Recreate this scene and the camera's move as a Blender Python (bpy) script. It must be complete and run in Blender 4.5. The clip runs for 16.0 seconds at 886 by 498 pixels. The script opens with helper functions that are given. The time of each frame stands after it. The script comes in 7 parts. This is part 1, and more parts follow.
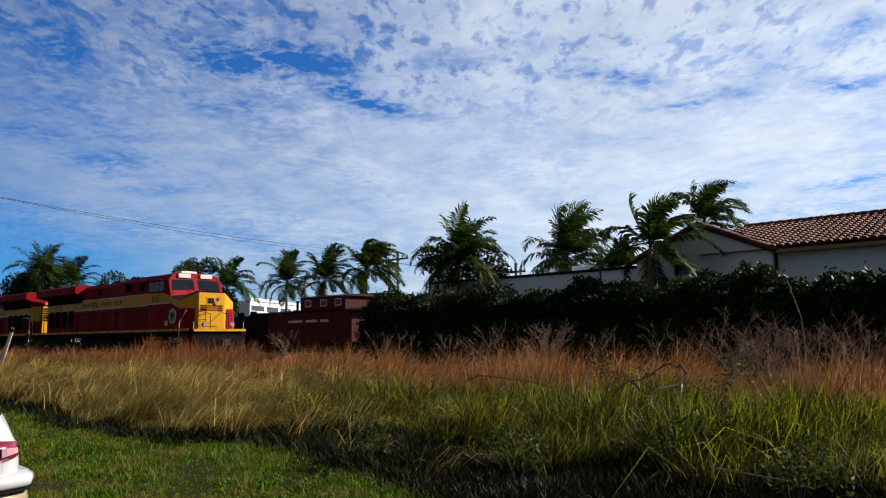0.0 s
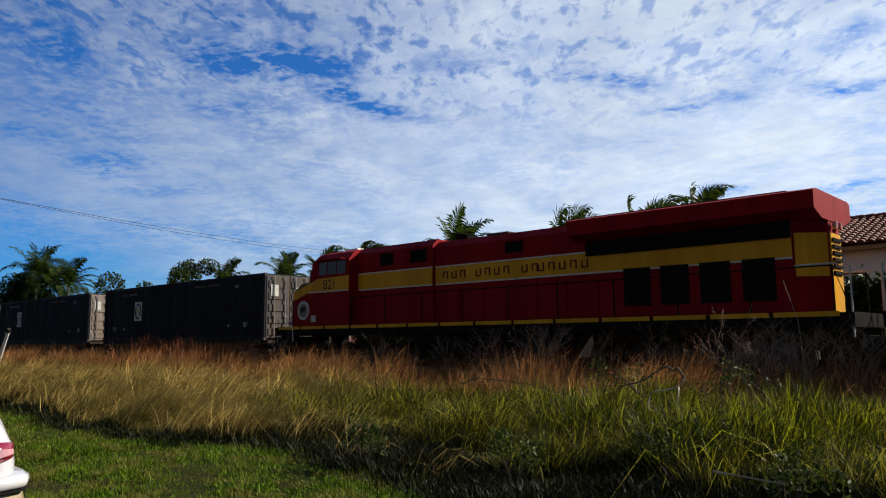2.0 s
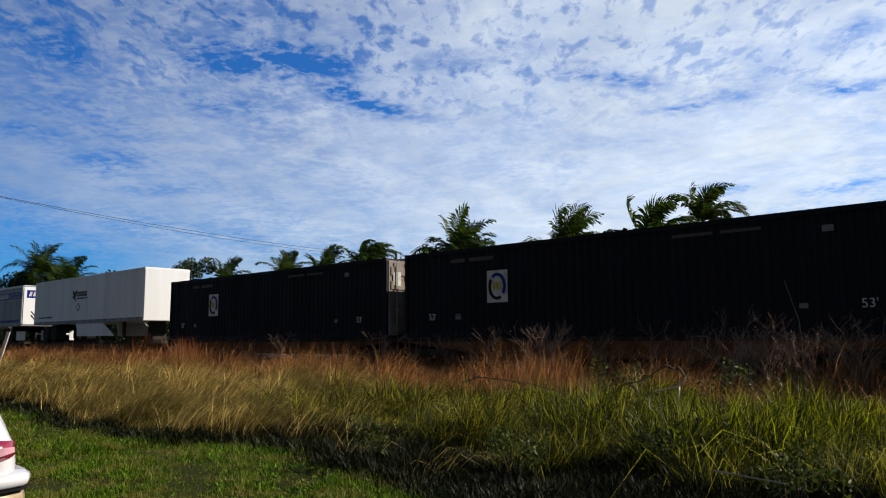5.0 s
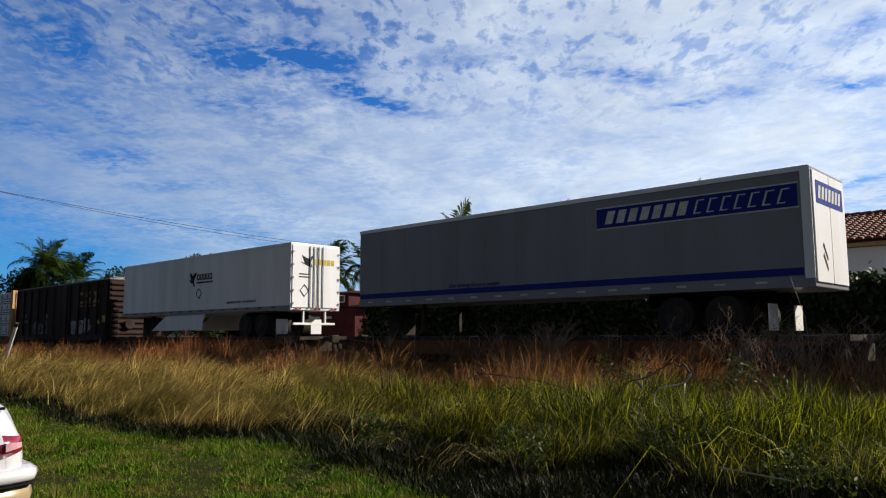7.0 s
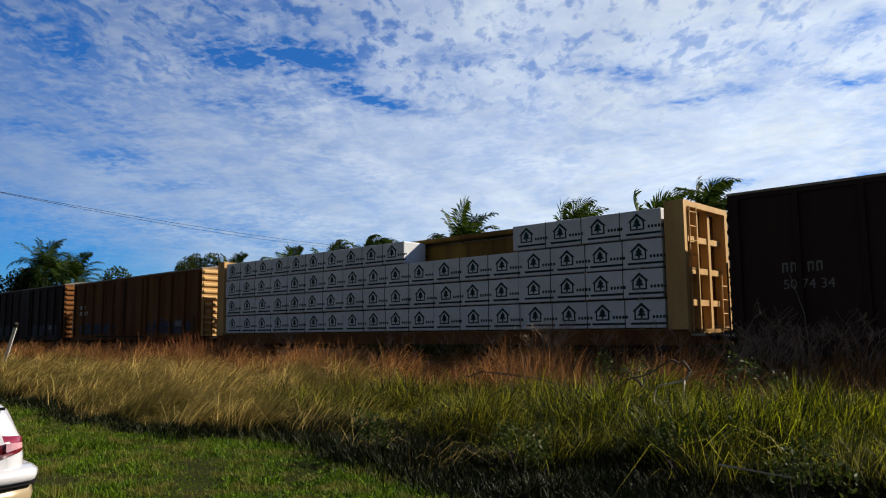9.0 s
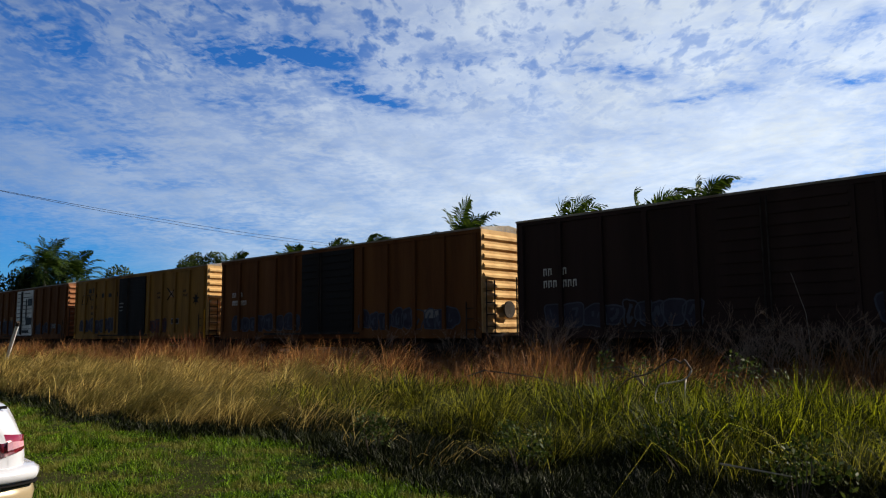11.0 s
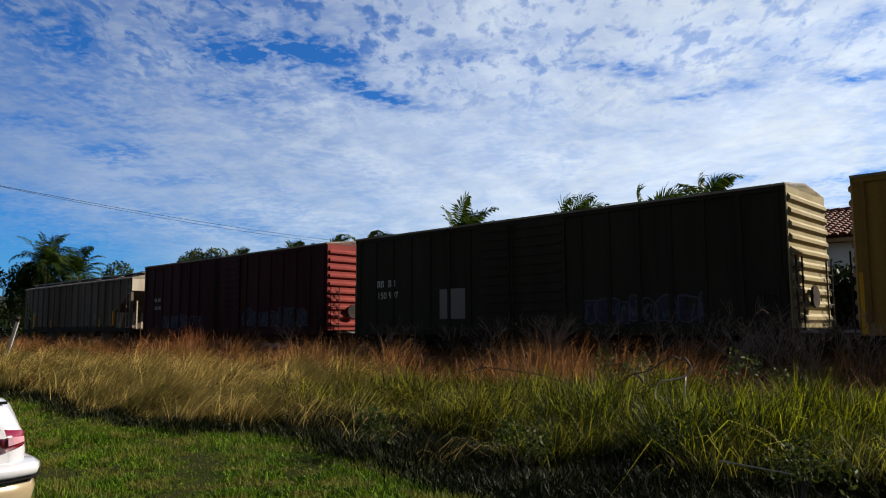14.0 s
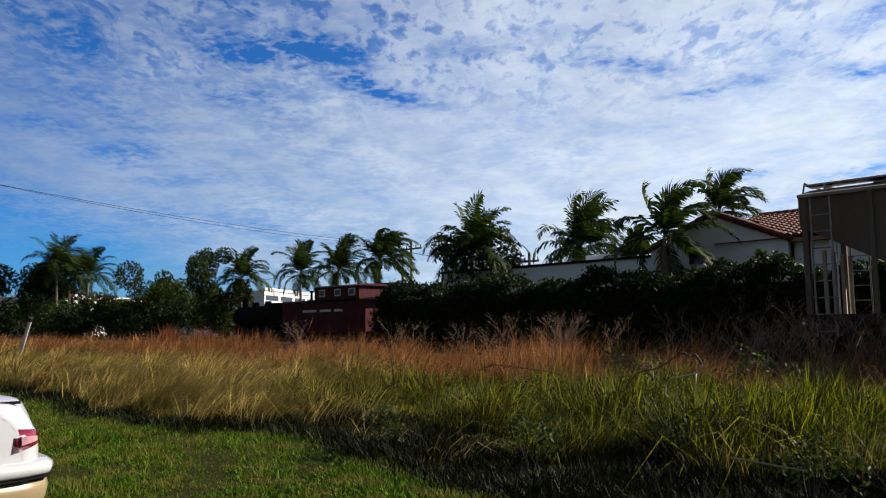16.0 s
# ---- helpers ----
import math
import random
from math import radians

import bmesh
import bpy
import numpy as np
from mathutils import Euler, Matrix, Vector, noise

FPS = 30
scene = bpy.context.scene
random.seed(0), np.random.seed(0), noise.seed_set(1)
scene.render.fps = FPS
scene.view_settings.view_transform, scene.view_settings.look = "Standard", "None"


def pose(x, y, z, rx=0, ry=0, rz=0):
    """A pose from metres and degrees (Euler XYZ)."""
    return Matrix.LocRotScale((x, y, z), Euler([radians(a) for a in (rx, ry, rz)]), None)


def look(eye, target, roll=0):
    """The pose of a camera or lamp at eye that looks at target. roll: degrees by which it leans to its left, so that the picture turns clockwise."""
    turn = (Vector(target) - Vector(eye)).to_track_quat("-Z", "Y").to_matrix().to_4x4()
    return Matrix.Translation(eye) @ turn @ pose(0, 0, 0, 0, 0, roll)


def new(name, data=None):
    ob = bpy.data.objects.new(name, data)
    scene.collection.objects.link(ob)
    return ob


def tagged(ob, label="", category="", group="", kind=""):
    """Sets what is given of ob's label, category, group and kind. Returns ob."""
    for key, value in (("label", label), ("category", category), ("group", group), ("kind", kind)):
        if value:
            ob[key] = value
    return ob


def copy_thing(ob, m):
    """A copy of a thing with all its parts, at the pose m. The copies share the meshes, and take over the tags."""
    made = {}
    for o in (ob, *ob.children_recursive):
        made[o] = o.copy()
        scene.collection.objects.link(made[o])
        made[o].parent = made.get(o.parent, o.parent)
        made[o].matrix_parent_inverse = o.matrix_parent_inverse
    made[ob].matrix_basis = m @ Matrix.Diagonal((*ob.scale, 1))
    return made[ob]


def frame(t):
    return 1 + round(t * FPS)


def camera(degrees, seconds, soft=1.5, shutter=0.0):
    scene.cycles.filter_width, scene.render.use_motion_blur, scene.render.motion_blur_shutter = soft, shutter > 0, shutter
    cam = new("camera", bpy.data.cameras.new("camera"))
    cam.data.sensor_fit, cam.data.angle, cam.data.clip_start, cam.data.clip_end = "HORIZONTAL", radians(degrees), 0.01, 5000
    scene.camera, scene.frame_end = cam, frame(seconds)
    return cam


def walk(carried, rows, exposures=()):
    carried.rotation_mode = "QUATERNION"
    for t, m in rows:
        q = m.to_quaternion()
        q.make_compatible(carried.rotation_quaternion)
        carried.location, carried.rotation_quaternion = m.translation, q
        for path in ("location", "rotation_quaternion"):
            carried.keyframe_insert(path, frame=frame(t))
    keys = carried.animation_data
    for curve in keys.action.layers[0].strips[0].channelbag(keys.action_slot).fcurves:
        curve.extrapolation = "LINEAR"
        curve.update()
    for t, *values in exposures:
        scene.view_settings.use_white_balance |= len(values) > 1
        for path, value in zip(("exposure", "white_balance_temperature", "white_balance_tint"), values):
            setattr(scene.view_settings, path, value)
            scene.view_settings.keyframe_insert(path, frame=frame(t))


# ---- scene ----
# ---- camera ----
cam = camera(61.63, 16.0, soft=1.15)
EYE = 1.6
# seconds, yaw, pitch, roll of a camera held by hand at one spot
ROWS = [
    (0, -0.379, 6.820, 0.598), (0.5, -0.456, 6.819, 0.550), (1, -0.438, 6.812, 0.570), (1.5, -0.574, 6.845, 0.448),
    (2, -0.591, 6.995, 0.408), (2.5, -0.505, 6.886, 0.617), (3, -0.387, 6.935, 0.581), (3.5, -0.563, 7.030, 0.458),
    (4, -0.648, 7.070, 0.460), (4.8, -0.560, 6.960, 0.360), (5.7, -0.470, 6.810, 0.250), (6.5, -0.376, 6.685, 0.152),
    (7, -0.147, 6.644, 0.235), (7.5, -0.094, 6.554, 0.387), (8, 0.001, 6.520, 0.468), (8.5, -0.169, 6.628, 0.430),
    (9, -0.166, 6.530, 0.482), (10.2, -0.100, 6.460, 0.460), (11.5, -0.027, 6.389, 0.434), (12, 0.240, 6.238, 0.479),
    (12.5, 0.227, 6.219, 0.604), (13, 0.213, 6.048, 0.473), (13.5, 0.161, 6.016, 0.344), (14, -0.066, 6.190, 0.302),
    (14.5, 0.108, 6.230, 0.415), (15, 0.679, 6.017, 0.550), (15.5, 0.719, 6.033, 0.607), (16, 0.657, 6.029, 0.614),
]
walk(cam, [(t, pose(0, 0, EYE, 90 + pitch, roll, yaw)) for t, yaw, pitch, roll in ROWS])

# ---- the railway's own axes: s along the train's way, n away from the camera ----
PHI = 43.37
CP, SP = math.cos(radians(PHI)), math.sin(radians(PHI))
TRACK = 19.66       # the track's centre line
RAIL = 0.60         # the rail's top


def at(s, n, z=0.0, turn=0.0):
    """A pose in the railway's axes: local x along the train's way, local y away from the camera."""
    return pose(CP * s + SP * n, -SP * s + CP * n, z, 0, 0, turn - PHI)


def going(t):
    """Metres that the train has gone at t seconds."""
    k = (t - 8) / 8
    return 26.109 * t + 0.579 * k * k - 0.759 * k ** 3


# ---- world and sun ----
SUN_EL, SUN_AZ = 32.5, 75.0      # degrees; azimuth clockwise from +y
world = bpy.data.worlds.new("world")
scene.world = world
world.use_nodes = True


def wire(tree, a, b):
    tree.links.new(a, b)


def math_node(tree, op, a, b=None, c=None, clamp=False):
    nd = tree.nodes.new("ShaderNodeMath")
    nd.operation, nd.use_clamp = op, clamp
    for i, v in enumerate((a, b, c)):
        if v is None:
            continue
        if isinstance(v, (int, float)):
            nd.inputs[i].default_value = v
        else:
            tree.links.new(v, nd.inputs[i])
    return nd.outputs[0]


def smooth(tree, v, lo, hi, a=0.0, b=1.0):
    nd = tree.nodes.new("ShaderNodeMapRange")
    nd.interpolation_type = "SMOOTHSTEP"
    tree.links.new(v, nd.inputs[0])
    for i, x in enumerate((lo, hi, a, b)):
        nd.inputs[i + 1].default_value = x
    return nd.outputs[0]


def noise_node(tree, vec, scale, detail=4.0, rough=0.55, distort=0.0):
    nd = tree.nodes.new("ShaderNodeTexNoise")
    nd.inputs["Scale"].default_value = scale
    nd.inputs["Detail"].default_value = detail
    nd.inputs["Roughness"].default_value = rough
    nd.inputs["Distortion"].default_value = distort
    if vec is not None:
        tree.links.new(vec, nd.inputs["Vector"])
    return nd.outputs["Fac"]


def mix_rgb(tree, fac, a, b, kind="MIX"):
    nd = tree.nodes.new("ShaderNodeMix")
    nd.data_type, nd.blend_type = "RGBA", kind
    for sock, v in ((nd.inputs[0], fac), (nd.inputs[6], a), (nd.inputs[7], b)):
        if isinstance(v, (int, float)):
            sock.default_value = v
        elif isinstance(v, tuple):
            sock.default_value = (*v[:3], 1)
        else:
            tree.links.new(v, sock)
    return nd.outputs[2]


def build_sky():
    tr = world.node_tree
    tr.nodes.clear()
    out = tr.nodes.new("ShaderNodeOutputWorld")
    bg = tr.nodes.new("ShaderNodeBackground")
    bg.inputs[1].default_value = 0.052
    sky = tr.nodes.new("ShaderNodeTexSky")
    sky.sky_type, sky.sun_disc = "NISHITA", False
    sky.sun_elevation, sky.sun_rotation = radians(SUN_EL), radians(SUN_AZ)
    sky.air_density, sky.dust_density, sky.ozone_density = 1.0, 0.3, 2.5
    tc = tr.nodes.new("ShaderNodeTexCoord")
    sep = tr.nodes.new("ShaderNodeSeparateXYZ")
    wire(tr, tc.outputs["Generated"], sep.inputs[0])
    x, y, z = sep.outputs
    zc = math_node(tr, "ADD", math_node(tr, "MAXIMUM", z, 0.0), 0.10)
    comb = tr.nodes.new("ShaderNodeCombineXYZ")
    wire(tr, math_node(tr, "DIVIDE", x, zc), comb.inputs[0])
    wire(tr, math_node(tr, "DIVIDE", y, zc), comb.inputs[1])
    plane = comb.outputs[0]
    # a layer of small cloudlets in wide fields over a thin high veil
    rot = tr.nodes.new("ShaderNodeMapping")
    rot.inputs["Rotation"].default_value = (0, 0, radians(-24))
    rot.inputs["Scale"].default_value = (1.0, 0.55, 1.0)
    rot.inputs["Location"].default_value = (3.1, 1.7, 0.4)
    wire(tr, plane, rot.inputs[0])
    big = noise_node(tr, rot.outputs[0], 1.1, 3.0, 0.5, 0.2)
    mid = noise_node(tr, rot.outputs[0], 4.0, 3.0, 0.5, 0.2)
    cell = noise_node(tr, rot.outputs[0], 19.0, 3.0, 0.6, 0.25)
    veil = noise_node(tr, rot.outputs[0], 2.0, 6.0, 0.65, 0.8)
    # openings of clear sky between the cloud fields, long and flat, in slopes a = x / y and b = z / y
    yy = math_node(tr, "MAXIMUM", y, 0.05)
    warp = tr.nodes.new("ShaderNodeTexNoise")
    warp.inputs["Scale"].default_value, warp.inputs["Detail"].default_value = 7.0, 5.0
    wire(tr, tc.outputs["Generated"], warp.inputs["Vector"])
    wsep = tr.nodes.new("ShaderNodeSeparateColor")
    wire(tr, warp.outputs["Color"], wsep.inputs[0])
    sa = math_node(tr, "ADD", math_node(tr, "DIVIDE", x, yy), math_node(tr, "MULTIPLY_ADD", wsep.outputs[0], 0.16, -0.08))
    sb = math_node(tr, "ADD", math_node(tr, "DIVIDE", z, yy), math_node(tr, "MULTIPLY_ADD", wsep.outputs[1], 0.09, -0.045))
    gaps = 0.0
    for ga, gb, wide, high, slope, deep in (
            (-0.24, 0.385, 0.20, 0.055, -0.22, 0.85), (-0.11, 0.325, 0.13, 0.030, -0.25, 0.80), (-0.53, 0.415, 0.15, 0.060, -0.30, 0.65),
            (-0.45, 0.255, 0.12, 0.035, -0.20, 0.55), (-0.55, 0.29, 0.10, 0.030, -0.10, 0.45), (-0.30, 0.32, 0.12, 0.045, -0.25, 0.55),
            (0.06, 0.40, 0.15, 0.030, 0.05, 0.50), (0.25, 0.362, 0.11, 0.024, -0.12, 0.85), (0.37, 0.318, 0.13, 0.018, 0.12, 0.80),
            (0.58, 0.345, 0.10, 0.020, 0.10, 0.95), (0.59, 0.425, 0.08, 0.035, 0.30, 0.75), (0.40, 0.21, 0.07, 0.013, 0.10, 0.75),
            (0.57, 0.20, 0.08, 0.014, 0.10, 0.80), (-0.58, 0.095, 0.20, 0.050, 0.05, 0.95), (-0.36, 0.205, 0.16, 0.014, -0.12, 0.40)):
        du = math_node(tr, "SUBTRACT", sa, ga)
        dv = math_node(tr, "SUBTRACT", math_node(tr, "SUBTRACT", sb, gb), math_node(tr, "MULTIPLY", du, slope))
        du, dv = math_node(tr, "DIVIDE", du, wide), math_node(tr, "DIVIDE", dv, high)
        rr = math_node(tr, "SQRT", math_node(tr, "ADD", math_node(tr, "MULTIPLY", du, du), math_node(tr, "MULTIPLY", dv, dv)))
        gaps = math_node(tr, "MAXIMUM", gaps, smooth(tr, rr, 1.25, 0.1, 0.0, deep))
    # a nearly closed sheet of cloud, torn into streaks of blue where it thins
    streak = tr.nodes.new("ShaderNodeMapping")
    streak.inputs["Rotation"].default_value = (0, 0, radians(14))
    streak.inputs["Scale"].default_value = (1.0, 1.05, 1.0)
    wire(tr, plane, streak.inputs[0])
    crack = noise_node(tr, streak.outputs[0], 6.5, 5.0, 0.60, 0.5)
    fine = noise_node(tr, streak.outputs[0], 24.0, 3.0, 0.55, 0.3)
    field = math_node(tr, "ADD", math_node(tr, "MULTIPLY", crack, 0.55), math_node(tr, "MULTIPLY", fine, 0.45))
    rags = smooth(tr, field, 0.36, 0.62)
    torn = math_node(tr, "MULTIPLY", gaps, math_node(tr, "MULTIPLY_ADD", rags, 0.85, 0.20), clamp=True)
    torn = math_node(tr, "MAXIMUM", torn, math_node(tr, "MULTIPLY", rags, smooth(tr, big, 0.38, 0.66, 0.16, 0.46)))
    cells = math_node(tr, "MULTIPLY", smooth(tr, cell, 0.42, 0.66), smooth(tr, z, 0.22, 0.36, 0.03, 0.52))
    torn = math_node(tr, "MAXIMUM", torn, cells)
    sheet = math_node(tr, "SUBTRACT", math_node(tr, "MULTIPLY", smooth(tr, veil, 0.28, 0.72, 0.70, 0.97), smooth(tr, x, -0.55, 0.35, 0.58, 1.04)), math_node(tr, "MULTIPLY", torn, 0.92))
    # clear overhead, behind, and low on the side away from the sun
    sheet = math_node(tr, "MULTIPLY", sheet, smooth(tr, z, 0.45, 0.75, 1.0, 0.25))
    sheet = math_node(tr, "MULTIPLY", sheet, smooth(tr, y, -0.3, 0.5, 0.4, 1.0))
    strip = math_node(tr, "SUBTRACT", z, math_node(tr, "MULTIPLY", math_node(tr, "ADD", x, 0.25), -0.38))
    mask = math_node(tr, "MULTIPLY", sheet, smooth(tr, strip, 0.02, 0.10, 0.30, 1.0), clamp=True)
    # cloud is bright on the sun's side, dim and blue opposite it
    sunside = math_node(tr, "ADD", math_node(tr, "MULTIPLY", x, 0.62), math_node(tr, "MULTIPLY", y, 0.78))
    bright = smooth(tr, sunside, -0.25, 1.12, 0.0, 1.0)
    shade = smooth(tr, math_node(tr, "ADD", mid, math_node(tr, "MULTIPLY", fine, 0.5)), 0.5, 0.95, 0.80, 1.0)
    k = math_node(tr, "MULTIPLY", bright, shade)
    cc = mix_rgb(tr, k, (2.0, 2.5, 3.2), (10.5, 11.6, 12.6))
    dim = smooth(tr, sunside, -0.45, 0.45, 0.05, 1.0)
    clear = mix_rgb(tr, 1.0, sky.outputs[0], (0.22, 0.73, 1.42), "MULTIPLY")
    clear = mix_rgb(tr, dim, (1.25, 1.5, 1.85), clear)
    wire(tr, mix_rgb(tr, mask, clear, cc), bg.inputs[0])
    wire(tr, bg.outputs[0], out.inputs[0])


build_sky()
sun_way = Vector((math.sin(radians(SUN_AZ)) * math.cos(radians(SUN_EL)), math.cos(radians(SUN_AZ)) * math.cos(radians(SUN_EL)), math.sin(radians(SUN_EL))))
sun = new("sun", bpy.data.lights.new("sun", "SUN"))
sun.data.energy, sun.data.angle, sun.data.color = 5.0, radians(0.6), (1.0, 0.90, 0.74)
sun.matrix_world = look(sun_way * 200, (0, 0, 0))
scene.view_settings.exposure = 0.75


# ---- materials ----
def base_mat(name):
    m = bpy.data.materials.new(name)
    m.use_nodes = True
    tr = m.node_tree
    return m, tr, tr.nodes["Principled BSDF"]


def coords(tr):
    return tr.nodes.new("ShaderNodeTexCoord").outputs["Object"]


def surface(name, col, col2=None, rough=0.6, metal=0.0, scale=2.0, fine=30.0, bump=0.15, streak=False, spread=0.5, coat=0.0, spec=0.13):
    """A worn surface: broad stains between two colours, fine grain, relief."""
    m, tr, bs = base_mat(name)
    vec = coords(tr)
    if streak:
        mp = tr.nodes.new("ShaderNodeMapping")
        mp.inputs["Scale"].default_value = (1.0, 1.0, 0.12)
        wire(tr, vec, mp.inputs[0])
        svec = mp.outputs[0]
    else:
        svec = vec
    a = noise_node(tr, svec, scale, 5.0, 0.6, 0.3)
    b = noise_node(tr, vec, fine, 3.0, 0.6)
    dark = col2 or tuple(c * 0.62 for c in col)
    fac = smooth(tr, math_node(tr, "ADD", math_node(tr, "MULTIPLY", a, 0.8), math_node(tr, "MULTIPLY", b, 0.2)), 0.5 - spread / 2, 0.5 + spread / 2)
    wire(tr, mix_rgb(tr, fac, dark, col), bs.inputs["Base Color"])
    wire(tr, smooth(tr, a, 0.3, 0.7, min(1, rough + 0.12), max(0.04, rough - 0.1)), bs.inputs["Roughness"])
    bs.inputs["Metallic"].default_value = metal
    bs.inputs["Specular IOR Level"].default_value = 0.5 if coat else spec
    bs.inputs["Coat Weight"].default_value = coat
    if bump:
        bp = tr.nodes.new("ShaderNodeBump")
        bp.inputs["Strength"].default_value, bp.inputs["Distance"].default_value = bump, 0.02
        wire(tr, b, bp.inputs["Height"])
        wire(tr, bp.outputs[0], bs.inputs["Normal"])
    return m


def leaf_mat(name, c1, c2, c3=None, glow=0.45, rough=0.55, patch=0.25, few=1.0):
    """Leaves and blades: each island its own tint, light passes through."""
    m, tr, bs = base_mat(name)
    geo = tr.nodes.new("ShaderNodeNewGeometry")
    rnd = geo.outputs["Random Per Island"]
    col = mix_rgb(tr, math_node(tr, "POWER", rnd, few), c1, c2)
    big = noise_node(tr, coords(tr), patch, 3.0)
    if c3:
        col = mix_rgb(tr, smooth(tr, big, 0.45, 0.62), col, c3)
    wire(tr, col, bs.inputs["Base Color"])
    bs.inputs["Roughness"].default_value = rough
    bs.inputs["Specular IOR Level"].default_value = 0.10
    tl = tr.nodes.new("ShaderNodeBsdfTranslucent")
    wire(tr, col, tl.inputs[0])
    mx = tr.nodes.new("ShaderNodeMixShader")
    mx.inputs[0].default_value = glow
    wire(tr, bs.outputs[0], mx.inputs[1])
    wire(tr, tl.outputs[0], mx.inputs[2])
    wire(tr, mx.outputs[0], tr.nodes["Material Output"].inputs[0])
    return m


def glass_mat(name, tint=(0.02, 0.025, 0.03)):
    m, tr, bs = base_mat(name)
    bs.inputs["Base Color"].default_value = (*tint, 1)
    bs.inputs["Roughness"].default_value = 0.04
    bs.inputs["Specular IOR Level"].default_value = 0.6
    return m


M_RED = surface("loco_red", (0.26, 0.006, 0.010), (0.17, 0.005, 0.008), 0.60, 0, 1.5, 40, 0.05, True, spec=0.06)
M_GOLD = surface("loco_gold", (0.72, 0.36, 0.018), (0.50, 0.23, 0.012), 0.42, 0, 1.5, 40, 0.05, True)
M_BLACK = surface("dull_black", (0.008, 0.008, 0.009), (0.014, 0.012, 0.011), 0.9, 0, 3, 30, 0.2, spec=0.02)
M_STEEL = surface("grimy_steel", (0.06, 0.05, 0.043), (0.025, 0.02, 0.018), 0.8, 0.1, 3, 25, 0.25, spec=0.05)
M_BRIGHT = surface("worn_steel", (0.40, 0.38, 0.36), (0.2, 0.17, 0.15), 0.4, 0.8, 4, 40, 0.1)
M_WHITE = surface("white_paint", (0.78, 0.78, 0.76), (0.60, 0.59, 0.56), 0.45, 0, 1.2, 30, 0.05)
M_LETTER = surface("letter_white", (0.62, 0.62, 0.58), (0.4, 0.4, 0.38), 0.6, 0, 5, 60, 0)
M_LETTER_RED = surface("letter_dark_red", (0.10, 0.012, 0.012), None, 0.5, 0, 5, 60, 0)
M_LETTER_BLACK = surface("letter_black", (0.012, 0.012, 0.014), None, 0.5, 0, 5, 60, 0)
M_LETTER_TAN = surface("letter_tan", (0.36, 0.22, 0.09), (0.20, 0.11, 0.05), 0.6, 0, 5, 60, 0)
M_LETTER_YELLOW = surface("letter_yellow", (0.55, 0.42, 0.08), (0.35, 0.26, 0.06), 0.6, 0, 5, 60, 0)
M_GLASS = glass_mat("dark_glass")
M_CONT = surface("container_navy", (0.006, 0.007, 0.014), (0.010, 0.010, 0.012), 0.6, 0, 1.5, 40, 0.05, True)
M_CONT_END = surface("container_end_grey", (0.187, 0.193, 0.198), (0.16, 0.14, 0.12), 0.5, 0, 2.5, 30, 0.1, True)
M_CONT_DOOR = surface("container_door_navy", (0.055, 0.058, 0.070), (0.10, 0.075, 0.055), 0.55, 0, 2.5, 30, 0.1, True)
M_CONT_TAN = surface("container_door_worn", (0.27, 0.265, 0.25), (0.15, 0.095, 0.06), 0.6, 0, 2.0, 30, 0.1, True, 0.35)
M_BLUE = surface("logo_blue", (0.012, 0.020, 0.22), (0.010, 0.016, 0.15), 0.4, 0, 2, 40, 0)
M_TRAILER = surface("trailer_white", (0.78, 0.79, 0.82), (0.62, 0.62, 0.63), 0.4, 0, 0.8, 30, 0.04, True)
M_TRAILER_GREY = surface("trailer_grey", (0.235, 0.24, 0.265), (0.19, 0.19, 0.205), 0.42, 0, 0.8, 30, 0.04, True)
M_RUBBER = surface("tyre_rubber", (0.02, 0.02, 0.02), (0.035, 0.03, 0.027), 0.85, 0, 6, 40, 0.2)
# boxcar ends use paler copies of the side colours, with sunlight painted in
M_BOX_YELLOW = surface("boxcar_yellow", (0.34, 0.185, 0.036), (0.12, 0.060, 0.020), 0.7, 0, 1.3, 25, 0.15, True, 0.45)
M_YELLOW_LIT = surface("boxcar_yellow_sunlit", (0.62, 0.40, 0.17), (0.34, 0.19, 0.07), 0.65, 0, 1.3, 25, 0.15, True, 0.6)
M_RUST_LIT = surface("boxcar_rust_sunlit", (0.30, 0.13, 0.055), (0.13, 0.05, 0.025), 0.7, 0, 1.3, 25, 0.18, True, 0.6)
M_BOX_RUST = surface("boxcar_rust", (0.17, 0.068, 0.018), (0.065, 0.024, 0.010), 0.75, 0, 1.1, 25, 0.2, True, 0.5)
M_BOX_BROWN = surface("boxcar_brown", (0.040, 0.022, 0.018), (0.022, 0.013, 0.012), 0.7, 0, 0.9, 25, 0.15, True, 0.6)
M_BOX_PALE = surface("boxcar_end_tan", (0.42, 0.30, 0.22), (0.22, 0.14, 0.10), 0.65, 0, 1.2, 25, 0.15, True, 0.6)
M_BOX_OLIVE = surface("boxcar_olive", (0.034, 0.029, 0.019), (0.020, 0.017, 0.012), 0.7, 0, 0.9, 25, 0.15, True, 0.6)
M_OLIVE_LIT = surface("boxcar_olive_sunlit", (0.36, 0.30, 0.16), (0.20, 0.16, 0.08), 0.65, 0, 0.9, 25, 0.15, True, 0.6)
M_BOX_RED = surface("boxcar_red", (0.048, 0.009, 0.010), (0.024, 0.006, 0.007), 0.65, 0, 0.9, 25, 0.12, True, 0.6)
M_RED_LIT = surface("boxcar_red_sunlit", (0.28, 0.045, 0.035), (0.14, 0.022, 0.020), 0.65, 0, 0.9, 25, 0.12, True, 0.6)
M_DOOR_DARK = surface("door_dark", (0.009, 0.009, 0.011), (0.020, 0.018, 0.016), 0.7, 0, 1.2, 25, 0.12, True)
